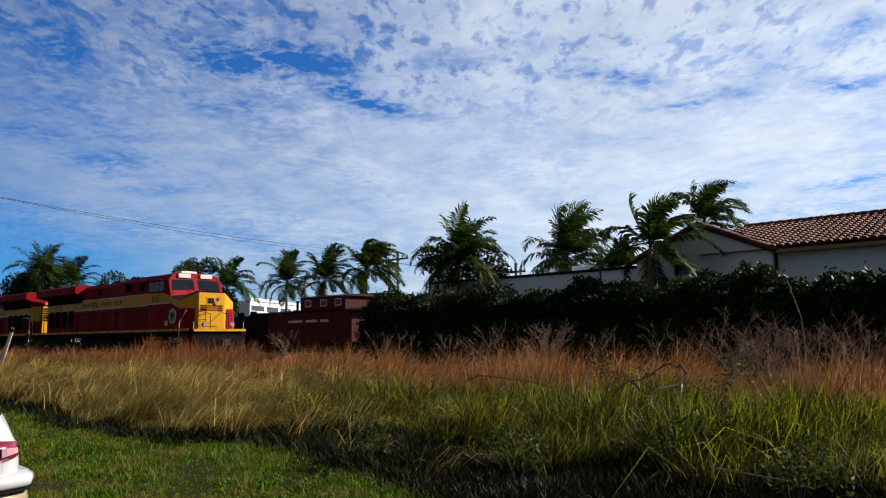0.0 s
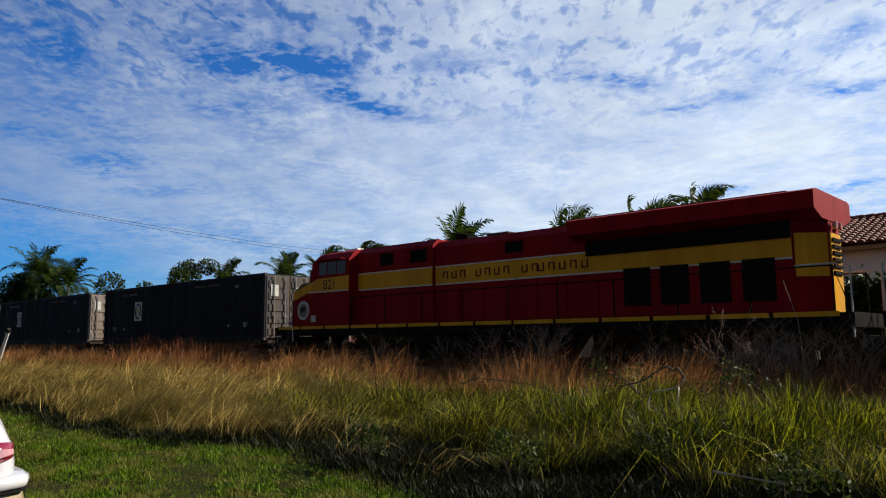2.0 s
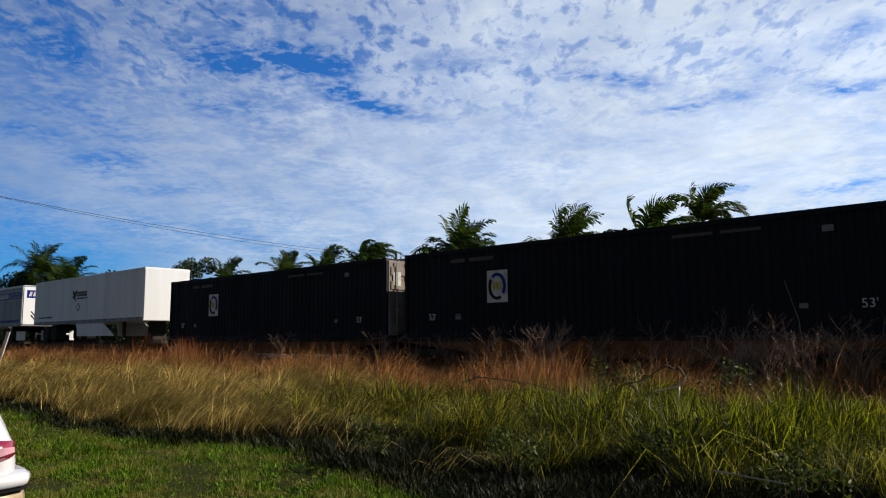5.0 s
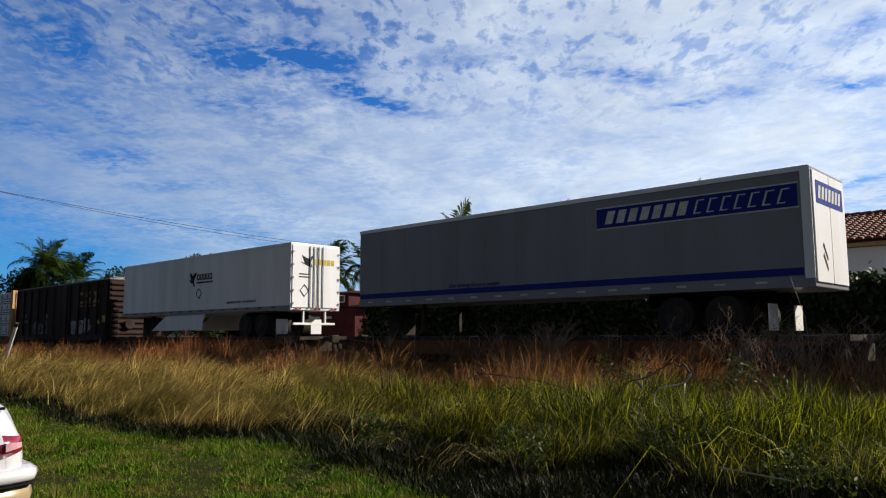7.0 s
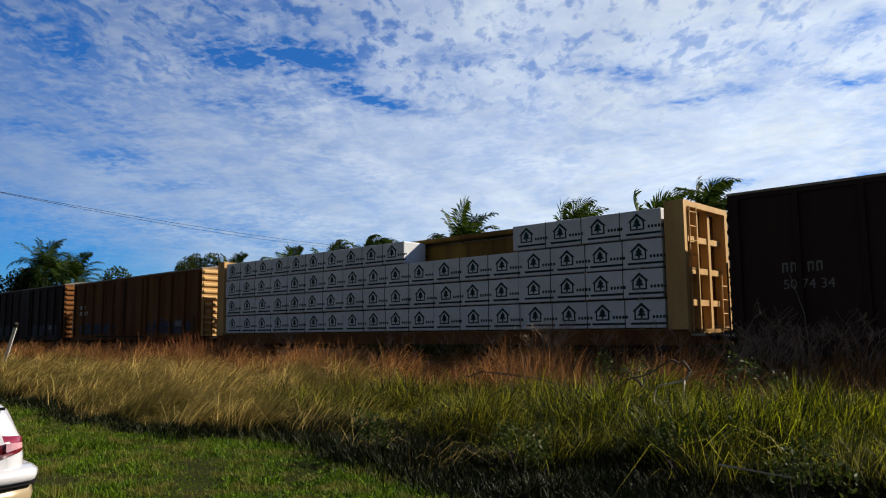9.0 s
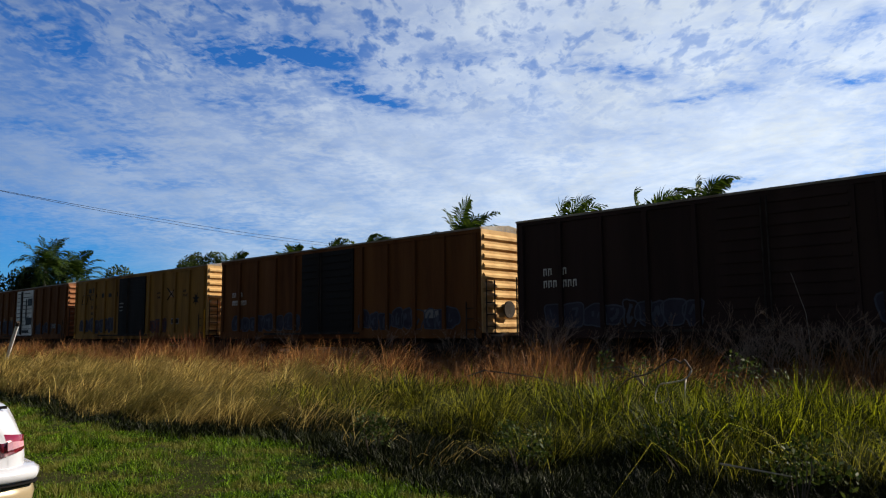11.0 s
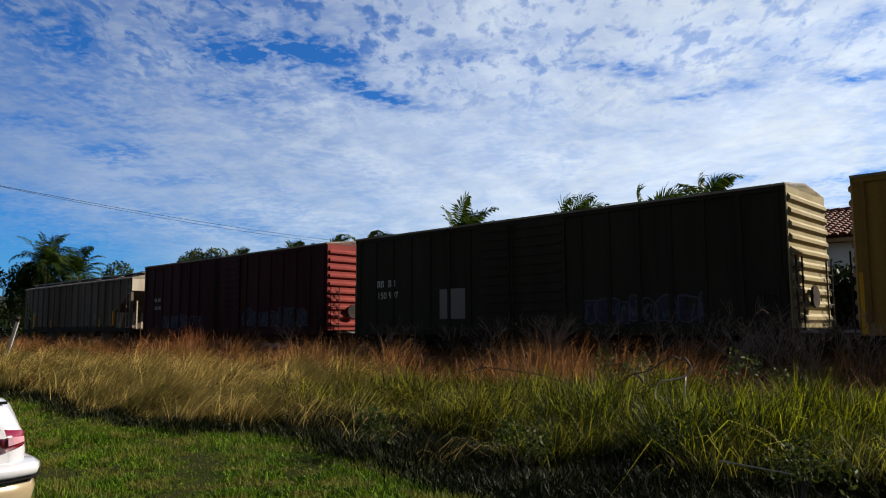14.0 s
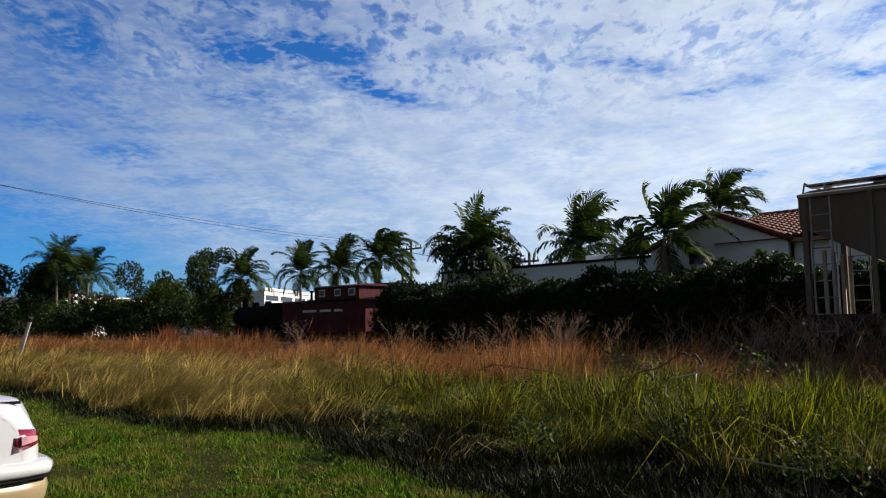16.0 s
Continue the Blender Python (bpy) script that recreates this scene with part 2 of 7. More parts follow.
M_ROOF = surface("boxcar_roof", (0.33, 0.31, 0.27), (0.16, 0.11, 0.07), 0.6, 0.3, 1.5, 25, 0.15)
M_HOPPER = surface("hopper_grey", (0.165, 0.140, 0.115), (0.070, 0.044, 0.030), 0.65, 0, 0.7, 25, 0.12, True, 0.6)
# rust-stained hopper colour lightened to carry the sun on its ends
M_HOPPER_LIT = surface("hopper_end_sunlit", (0.55, 0.50, 0.41), (0.24, 0.17, 0.11), 0.65, 0, 1.1, 25, 0.12, True, 0.5)
M_WRAP = surface("lumber_wrap", (0.62, 0.64, 0.68), (0.50, 0.51, 0.54), 0.4, 0, 1.2, 14, 0.25)
M_WRAP_MARK = surface("wrap_mark_green", (0.010, 0.045, 0.04), None, 0.5, 0, 4, 40, 0)
M_TIMBER = surface("timber", (0.42, 0.28, 0.14), (0.26, 0.16, 0.08), 0.7, 0, 3, 30, 0.2)
M_GRAF = [surface("spray_pale_blue", (0.07, 0.08, 0.11), (0.05, 0.055, 0.07), 0.6, 0, 2, 40, 0),
          surface("spray_white", (0.36, 0.37, 0.40), (0.20, 0.20, 0.22), 0.6, 0, 2, 40, 0),
          surface("spray_violet", (0.045, 0.042, 0.062), None, 0.6, 0, 2, 40, 0),
          surface("spray_rust", (0.12, 0.04, 0.03), None, 0.6, 0, 2, 40, 0)]
M_STUCCO = surface("white_stucco", (0.84, 0.85, 0.86), (0.76, 0.76, 0.76), 0.85, 0, 0.7, 40, 0.2)
M_STUCCO_WARM = surface("cream_stucco", (0.72, 0.66, 0.56), (0.62, 0.56, 0.46), 0.85, 0, 0.7, 40, 0.2)
M_BARK = surface("palm_bark", (0.25, 0.21, 0.17), (0.13, 0.11, 0.09), 0.85, 0, 5, 30, 0.4)
M_WOOD = surface("weathered_pole", (0.13, 0.10, 0.08), (0.07, 0.055, 0.045), 0.85, 0, 5, 30, 0.3)
M_DEAD = surface("dead_wood", (0.46, 0.42, 0.36), (0.20, 0.16, 0.12), 0.8, 0, 8, 60, 0.3)
M_DEAD_BROWN = surface("dry_twig", (0.34, 0.25, 0.18), (0.15, 0.09, 0.06), 0.85, 0, 3, 40, 0.2)
M_BALLAST = surface("ballast", (0.30, 0.27, 0.24), (0.13, 0.115, 0.10), 0.9, 0, 9, 45, 0.8)
M_TIE = surface("tie_wood", (0.07, 0.055, 0.045), (0.035, 0.03, 0.025), 0.85, 0, 5, 40, 0.4)
M_CABOOSE = surface("caboose_red", (0.075, 0.010, 0.012), (0.045, 0.008, 0.009), 0.6, 0, 1.5, 30, 0.1)
M_CAR = surface("car_pearl_white", (0.50, 0.50, 0.53), (0.46, 0.46, 0.49), 0.22, 0, 0.5, 50, 0.0, coat=0.6)
M_CAR_LOW = surface("car_champagne", (0.36, 0.28, 0.17), (0.32, 0.25, 0.15), 0.3, 0.2, 0.5, 50, 0.0, coat=0.5)
M_LAMP_RED = surface("lamp_red", (0.22, 0.012, 0.03), (0.14, 0.008, 0.02), 0.12, 0, 6, 60, 0, coat=1.0)
# headlight lenses, and the pale pink glint painted on the tail lamps
M_LAMP_LENS_GLINT = surface("lamp_lens_glint", (0.55, 0.28, 0.32), None, 0.1, 0, 6, 60, 0, coat=1.0)
M_PALM = leaf_mat("palm_leaf", (0.010, 0.024, 0.004), (0.060, 0.090, 0.010), None, 0.36, few=1.8)
M_PALM_DRY = leaf_mat("palm_leaf_dry", (0.20, 0.10, 0.02), (0.28, 0.16, 0.03), None, 0.35)
M_TREE = leaf_mat("tree_leaf", (0.016, 0.030, 0.006), (0.065, 0.085, 0.014), None, 0.35, few=1.4)
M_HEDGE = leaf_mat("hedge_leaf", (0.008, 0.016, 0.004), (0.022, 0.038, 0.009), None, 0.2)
M_GREEN = leaf_mat("grass_green", (0.009, 0.015, 0.0015), (0.52, 0.56, 0.016), None, 0.38, few=5.0)
M_FINE = leaf_mat("grass_fine", (0.012, 0.017, 0.002), (0.56, 0.52, 0.040), None, 0.38, few=5.0)
M_STRAW = leaf_mat("grass_straw", (0.07, 0.045, 0.012), (0.92, 0.68, 0.21), (0.13, 0.105, 0.025), 0.40, patch=0.45, few=2.3)
M_BROWN = leaf_mat("grass_brown", (0.050, 0.018, 0.008), (0.64, 0.30, 0.10), (0.19, 0.085, 0.030), 0.42, patch=0.5, few=1.9)
# near-black: the shade at the tall grass's foot is painted into this colour
M_FOOT_SHADE = leaf_mat("grass_foot_shade", (0.005, 0.007, 0.0015), (0.024, 0.030, 0.004), None, 0.06, few=2.2)
M_TUSSOCK = leaf_mat("grass_red", (0.10, 0.030, 0.012), (0.30, 0.11, 0.04), None, 0.40, few=1.3)
M_LAWN = leaf_mat("lawn_green", (0.010, 0.028, 0.002), (0.17, 0.29, 0.008), (0.13, 0.13, 0.022), 0.32, patch=2.2, few=1.9)


def soil_mat():
    m, tr, bs = base_mat("soil")
    vec = coords(tr)
    a = noise_node(tr, vec, 0.35, 5.0)
    b = noise_node(tr, vec, 14.0, 4.0)
    c = mix_rgb(tr, smooth(tr, a, 0.4, 0.6), (0.012, 0.022, 0.004), (0.035, 0.034, 0.012))
    wire(tr, mix_rgb(tr, smooth(tr, b, 0.3, 0.7, 0.0, 0.6), c, (0.025, 0.022, 0.014)), bs.inputs["Base Color"])
    bs.inputs["Roughness"].default_value = 0.95
    bs.inputs["Specular IOR Level"].default_value = 0.0
    bp = tr.nodes.new("ShaderNodeBump")
    bp.inputs["Strength"].default_value, bp.inputs["Distance"].default_value = 0.6, 0.05
    wire(tr, b, bp.inputs["Height"])
    wire(tr, bp.outputs[0], bs.inputs["Normal"])
    return m


def tile_mat():
    m, tr, bs = base_mat("clay_tile")
    info = tr.nodes.new("ShaderNodeObjectInfo")
    geo = tr.nodes.new("ShaderNodeNewGeometry")
    r = math_node(tr, "FRACT", math_node(tr, "ADD", info.outputs["Random"], geo.outputs["Random Per Island"]))
    c = mix_rgb(tr, r, (0.075, 0.013, 0.007), (0.165, 0.034, 0.014))
    b = noise_node(tr, coords(tr), 7.0, 4.0)
    wire(tr, mix_rgb(tr, smooth(tr, b, 0.45, 0.75, 0.0, 0.7), c, (0.074, 0.027, 0.016)), bs.inputs["Base Color"])
    bs.inputs["Roughness"].default_value = 0.8
    return m


M_SOIL, M_TILE = soil_mat(), tile_mat()


# ---- mesh helpers ----
def mesh_of(bm, name, mat, smoothed=False):
    me = bpy.data.meshes.new(name)
    bm.to_mesh(me)
    bm.free()
    me.materials.append(mat)
    if smoothed:
        me.polygons.foreach_set("use_smooth", [True] * len(me.polygons))
    return me


def part(name, bm, mat, parent=None, label="", smoothed=False):
    ob = new(name, mesh_of(bm, name, mat, smoothed))
    ob.parent = parent
    return tagged(ob, label)


def thing(name, m, label, category, group="", kind=""):
    ob = new(name)
    ob.empty_display_size = 0.3
    ob.matrix_world = m
    return tagged(ob, label, category, group, kind)


def box(bm, x0, x1, y0, y1, z0, z1, bevel=0.0):
    v = [bm.verts.new((x, y, z)) for z in (z0, z1) for y in (y0, y1) for x in (x0, x1)]
    fs = [bm.faces.new([v[i] for i in f]) for f in ((0, 2, 3, 1), (4, 5, 7, 6), (0, 1, 5, 4), (2, 6, 7, 3), (0, 4, 6, 2), (1, 3, 7, 5))]
    if bevel:
        bmesh.ops.bevel(bm, geom=list({e for f in fs for e in f.edges}), offset=bevel, segments=2, affect="EDGES", profile=0.6)
    return bm


def boxes(*rows, bevel=0.0):
    bm = bmesh.new()
    for r in rows:
        box(bm, *r, bevel=bevel)
    return bm


def prism(bm, pts, x0, x1):
    """A closed outline of (y, z) points drawn out from x0 to x1."""
    a = [bm.verts.new((x0, y, z)) for y, z in pts]
    b = [bm.verts.new((x1, y, z)) for y, z in pts]
    k = len(pts)
    bm.faces.new(a[::-1])
    bm.faces.new(b)
    for i in range(k):
        bm.faces.new((a[i], a[(i + 1) % k], b[(i + 1) % k], b[i]))
    bmesh.ops.recalc_face_normals(bm, faces=bm.faces[:])
    return bm


def plate(bm, pts, h0, h1, axis="y"):
    """A closed outline of (a, b) points in the plane across the axis, drawn out from h0 to h1 along it."""
    def put(a, b, h):
        return (a, h, b) if axis == "y" else ((h, a, b) if axis == "x" else (a, b, h))
    lo = [bm.verts.new(put(a, b, h0)) for a, b in pts]
    hi = [bm.verts.new(put(a, b, h1)) for a, b in pts]
    k = len(pts)
    fs = [bm.faces.new(lo), bm.faces.new(hi[::-1])]
    for i in range(k):
        fs.append(bm.faces.new((lo[i], lo[(i + 1) % k], hi[(i + 1) % k], hi[i])))
    bmesh.ops.recalc_face_normals(bm, faces=fs)
    return bm


def tube(bm, pts, r, seg=6, r1=None):
    """A round bar through the points, tapering from r to r1."""
    pts = [Vector(p) for p in pts]
    r1 = r if r1 is None else r1
    rings = []
    for i, p in enumerate(pts):
        d = (pts[min(i + 1, len(pts) - 1)] - pts[max(i - 1, 0)]).normalized()
        a = d.cross(Vector((0, 0, 1)) if abs(d.z) < 0.9 else Vector((1, 0, 0))).normalized()
        b = d.cross(a)
        rr = r + (r1 - r) * i / max(1, len(pts) - 1)
        rings.append([bm.verts.new(p + (a * math.cos(2 * math.pi * j / seg) + b * math.sin(2 * math.pi * j / seg)) * rr) for j in range(seg)])
    for q, w in zip(rings, rings[1:]):
        for j in range(seg):
            bm.faces.new((q[j], q[(j + 1) % seg], w[(j + 1) % seg], w[j]))
    bm.faces.new(rings[0][::-1])
    bm.faces.new(rings[-1])
    return bm


def curve_pts(pts, steps=6):
    """A smooth line through the points."""
    q = [Vector(v) for v in pts]
    q = [q[0] * 2 - q[1], *q, q[-1] * 2 - q[-2]]
    out = []
    for a, b, c, d in zip(q, q[1:], q[2:], q[3:]):
        for i in range(steps):
            t = i / steps
            out.append(0.5 * (2 * b + (c - a) * t + (2 * a - 5 * b + 4 * c - d) * t * t + (3 * b - a - 3 * c + d) * t ** 3))
    return [*out, q[-2]]


def disc_pts(cx, cz, r, seg=20):
    return [(cx + r * math.cos(2 * math.pi * i / seg), cz + r * math.sin(2 * math.pi * i / seg)) for i in range(seg)]


def lettering(text, size, mat, parent, x, y, z, shear=0.0, flip=False, face="side"):
    cu = bpy.data.curves.new("lettering", "FONT")
    cu.body, cu.size, cu.extrude, cu.shear = text, size, 0.003, shear
    cu.materials.append(mat)
    ob = new("lettering", cu)
    ob.parent = parent
    ob.matrix_local = pose(x, y, z, 90, 0, 180 if flip else 0)
    return ob


def numpy_mesh(name, verts, faces_flat, sizes, mat):
    """A mesh from arrays: places, corner indices, corners per face."""
    me = bpy.data.meshes.new(name)
    me.vertices.add(len(verts))
    me.vertices.foreach_set("co", verts.astype(np.float32).ravel())
    me.loops.add(len(faces_flat))
    me.loops.foreach_set("vertex_index", faces_flat.astype(np.int32))
    me.polygons.add(len(sizes))
    me.polygons.foreach_set("loop_start", np.concatenate(([0], np.cumsum(sizes)[:-1])).astype(np.int32))
    me.update(calc_edges=True)
    me.materials.append(mat)
    return me


# ---- ground ----
def rise(n):
    """The ground's height at n metres from the camera's line."""
    k = min(1.0, max(0.0, (n - 6.0) / 9.0))
    return 0.32 * k * k * (3 - 2 * k)


def rise_np(n):
    k = np.clip((n - 6.0) / 9.0, 0, 1)
    return 0.32 * k * k * (3 - 2 * k)


def to_world(s, n, z):
    return np.stack((CP * s + SP * n, -SP * s + CP * n, z), axis=-1)


def build_ground():
    ss = np.array([-3000, -1200, -500, -250, *range(-150, 61, 3), 120, 300, 800, 3000], float)
    nn = np.array([-3000, -800, -250, -80, -30, *np.arange(-15, 17, 0.8), *range(17, 60, 4), 90, 160, 400, 1000, 3000], float)
    S, N = np.meshgrid(ss, nn, indexing="ij")
    Z = rise_np(N) + 0.03 * np.sin(S * 0.9 + N * 0.7) * (np.abs(S) < 100) * (np.abs(N) < 16)
    P = to_world(S, N, Z).reshape(-1, 3)
    a, b = len(ss), len(nn)
    i, j = np.meshgrid(np.arange(a - 1), np.arange(b - 1), indexing="ij")
    q = (i * b + j).ravel()
    F = np.stack((q, q + b, q + b + 1, q + 1), axis=1).ravel()
    ob = new("ground", numpy_mesh("ground", P, F, np.full(len(q), 4), M_SOIL))
    tagged(ob, "earth ground under lawn and rough grass", "ground", kind="structure")


build_ground()


def build_track(n, label):
    bed = thing("railway_track", at(0, n), label, "railway track", kind="structure")
    bm = bmesh.new()
    prism(bm, [(-2.6, 0.1), (-1.7, 0.40), (1.7, 0.40), (2.6, 0.1)], -260, 120)
    part("ballast", bm, M_BALLAST, bed)
    prof = [(-0.07, 0.43), (-0.07, 0.45), (-0.012, 0.47), (-0.012, 0.565), (-0.036, 0.575), (-0.036, 0.60), (0.036, 0.60), (0.036, 0.575), (0.012, 0.565), (0.012, 0.47), (0.07, 0.45), (0.07, 0.43)]
    for y in (-0.7535, 0.7535):
        bm = bmesh.new()
        prism(bm, [(y + a, b) for a, b in prof], -260, 120)
        part("rail", bm, M_BRIGHT, bed)
    bm = boxes((-0.11, 0.11, -1.3, 1.3, 0.30, 0.435), bevel=0.012)
    me = mesh_of(bm, "tie", M_TIE)
    for i in range(150):
        ob = new("tie", me)
        ob.parent = bed
        ob.location = (-70 + 0.53 * i, random.uniform(-0.03, 0.03), random.uniform(-0.01, 0.0))


build_track(TRACK, "single railway track on a low ballast bed")


# ---- grass ----
def blades(name, label, mat, count, nlo, nhi, slo, shi, hmin, hmax, wide, lean, curl, thin_at=14.0, patch=0.0, seed=1, keep=None, cat="grass", segs=2, tuft=0, tuft_r=0.12, splay=0.5, foot=1.0):
    """Rooted blades strewn over a stretch of the ground, thinning out with distance."""
    rg = np.random.default_rng(seed)
    n = rg.uniform(nlo, nhi, count * 5)
    s = slo(n) + rg.random(count * 5) * (shi(n) - slo(n))
    dist = np.hypot(s, n)
    ok = rg.random(len(n)) < np.minimum(1, thin_at / dist)
    if keep is not None:
        ok &= rg.random(len(n)) < keep(s, n)
    s, n, dist = s[ok][:count], n[ok][:count], dist[ok][:count]
    k = len(s)
    off = np.zeros((k, 2))
    if tuft:
        # blades gather round common roots and splay outwards
        c = rg.integers(0, max(1, k // tuft), k)
        off = rg.normal(0, tuft_r, (k, 2))
        s, n = s[c] + off[:, 0], n[c] + off[:, 1]
        dist = np.hypot(s, n)
    clump = 0.5 + 0.5 * np.sin(s * 1.7 + 2 * np.sin(n * 1.3)) * np.sin(n * 2.1 + 1.5 * np.sin(s * 0.9))
    h = (hmin + (hmax - hmin) * rg.random(k) ** 1.3) * (1 - patch + patch * clump * 1.3)
    h *= foot + (1 - foot) * np.clip((n - nlo) / 2.2, 0, 1)
    w = wide * rg.uniform(0.6, 1.4, k) * np.maximum(1, dist / 11)
    az = rg.uniform(0, 2 * np.pi, k)
    side = np.stack((np.cos(az), np.sin(az), np.zeros(k)), 1)
    bend = np.stack((-np.sin(az), np.cos(az), np.zeros(k)), 1) * (np.clip(rg.normal(0, 1, k), -1.5, 1.5) * curl * h)[:, None]
    bend += np.array(lean)[None] * (h * rg.uniform(0.4, 1.5, k))[:, None]
    bend += to_world(off[:, 0], off[:, 1], np.zeros(k)) / tuft_r * (h * splay * 0.4 * rg.random(k))[:, None]
    sway = np.sin(s * 0.8 + 1.3 * np.sin(n * 0.9))
    bend += np.stack((sway, -0.4 * sway, 0 * sway), 1) * (h * 0.14)[:, None]
    root = to_world(s, n, rise_np(n) - 0.02)
    up = np.array((0, 0, 1.0))
    rows = []
    for i in range(segs):
        f = i / segs
        c = root + up * (h * f)[:, None] + bend * (f ** 1.8)
        d = side * (w * (1 - 0.55 * f))[:, None] / 2
        rows += [c - d, c + d]
    drop = np.linalg.norm(bend, axis=1) ** 2 / np.maximum(h, 0.05) * 0.28
    rows.append(root + up * (h - drop)[:, None] + bend)
    V = np.stack(rows, 1).reshape(-1, 3)
    m = 2 * segs + 1
    o = (np.arange(k) * m)[:, None]
    fs = []
    for i in range(segs - 1):
        fs.append(o + np.array([[2 * i, 2 * i + 1, 2 * i + 3, 2 * i + 2]]))
    tip = o + np.array([[2 * segs - 2, 2 * segs - 1, 2 * segs]])
    F = np.concatenate([*fs, tip], axis=1).ravel()
    sizes = np.tile([4] * (segs - 1) + [3], k)
    ob = new(name, numpy_mesh(name, V, F, sizes, mat))
    return tagged(ob, label, cat, kind="stuff")


def wedge_l(n):
    return -3.75 * np.maximum(n, 1.0) - 4


def wedge_r(n):
    return 0 * n + 3.0


def greenness(s, n):
    """1 where green grass stands, 0 where it is dry: the dry stretch lies along the train's way back."""
    return 1 / (1 + np.exp(-(s + 10.8 + (n - 8) * 0.9 + 1.2 * np.sin(n * 1.7)) / 1.2))


def edge(s):
    """Where the rough grass begins, an uneven line along the lawn with one bay in it."""
    bay = 0.95 * np.exp(-((s + 8.9) / 1.9) ** 2) + 0.55 * np.clip(-(s + 15) / 5, 0, 1)
    return 5.62 + bay + 0.12 * np.sin(s * 1.7) + 0.08 * np.sin(s * 4.1)


def lush(s):
    """1 towards the stand of broad tall blades, 0 where the green grass is finer and lower."""
    return 1 / (1 + np.exp(-(s + 5.2) / 0.9))


WIND = (0.16, -0.03, 0)
blades("tall_grass", "tall lush broad-bladed green grass in rough verge", M_GREEN, 70000, 7.0, 11.4, wedge_l, wedge_r, 0.42, 1.02, 0.014, WIND, 0.60, 14, 0.65, 3, lambda s, n: greenness(s, n) ** 2 * (0.10 + 0.90 * lush(s)) * (n > edge(s) + 2.3 + 0.4 * np.sin(s * 2.3)), segs=3, tuft=40, tuft_r=0.13, splay=1.3)
blades("fine_grass", "fine arching yellow-green grass in rough verge", M_FINE, 120000, 6.7, 11.4, wedge_l, wedge_r, 0.32, 0.84, 0.008, (0.22, -0.02, 0), 0.85, 14, 0.70, 13, lambda s, n: greenness(s, n) ** 2 * (1 - 0.65 * lush(s)) * (n > edge(s) + 1.75 + 0.35 * np.sin(s * 2.9 + 1)), segs=3, tuft=55, tuft_r=0.14, splay=1.5)
blades("straw_grass", "tall dry straw-coloured grass leaning in the wind", M_STRAW, 150000, 6.0, 12.5, wedge_l, wedge_r, 0.36, 1.02, 0.008, (0.80, -0.06, 0), 0.50, 22, 0.65, 4,
       lambda s, n: np.maximum(0.02 * (n > 9.0), (1 - greenness(s, n)) ** 2 + 0.12 * (n > 10.0)) * (n > edge(s) + 0.6), segs=3, tuft=75, tuft_r=0.18, splay=0.8, foot=0.80)
# low growth whose near-black colour stands for the tall grass's shade
blades("foot_shade_grass", "dense leaf growth at the foot of the tall grass, shade painted into its colour", M_FOOT_SHADE, 210000, 5.3, 8.9, wedge_l, wedge_r, 0.10, 0.40, 0.016, WIND, 0.60, 18, 0.5, 9, lambda s, n: np.maximum(0.35 * (n < 6.8), greenness(s, n)) * (n > edge(s) - 0.05), foot=0.60, tuft=30, tuft_r=0.16, splay=1.4)
blades("undergrowth", "low green undergrowth in the verge", M_GREEN, 22000, 7.6, 10.5, wedge_l, wedge_r, 0.12, 0.42, 0.013, WIND, 0.5, 20, 0.5, 5, lambda s, n: greenness(s, n) * (n > edge(s) + 1.8))
blades("brown_grass", "tall reddish-brown seeding grass beside the track", M_BROWN, 110000, 10.8, 16.9, wedge_l, wedge_r, 0.40, 1.24, 0.008, (0.26, -0.04, 0), 0.60, 22, 0.80, 6, lambda s, n: np.minimum(1.0, 0.25 + (n - 10.6) / 2.2) * (1 - 0.55 * lush(s - 1.5)), segs=3, tuft=45, tuft_r=0.20, splay=1.2)
blades("red_tussock", "tall rusty red tussock grass beside the track", M_TUSSOCK, 6000, 13.4, 15.4, lambda n: 0 * n - 31.0, lambda n: 0 * n - 23.0, 0.8, 1.48, 0.012, (0.12, 0, 0), 0.24, 40, 0.75, 8, segs=3, tuft=120, tuft_r=0.3)
blades("lawn", "mown green lawn with worn patches", M_LAWN, 300000, -9.0, 7.2, lambda n: 0 * n - 26, lambda n: 0 * n + 9, 0.05, 0.165, 0.014, (0.03, 0, 0), 0.65, 14, 0.70, 7,
       lambda s, n: np.where((n > 0.7) & (s < -0.15 * n + 0.3) & (s > -3.8 * n - 4), 1.0, 0.10) * (n < edge(s) + 0.15), tuft=24, tuft_r=0.065, splay=1.5)


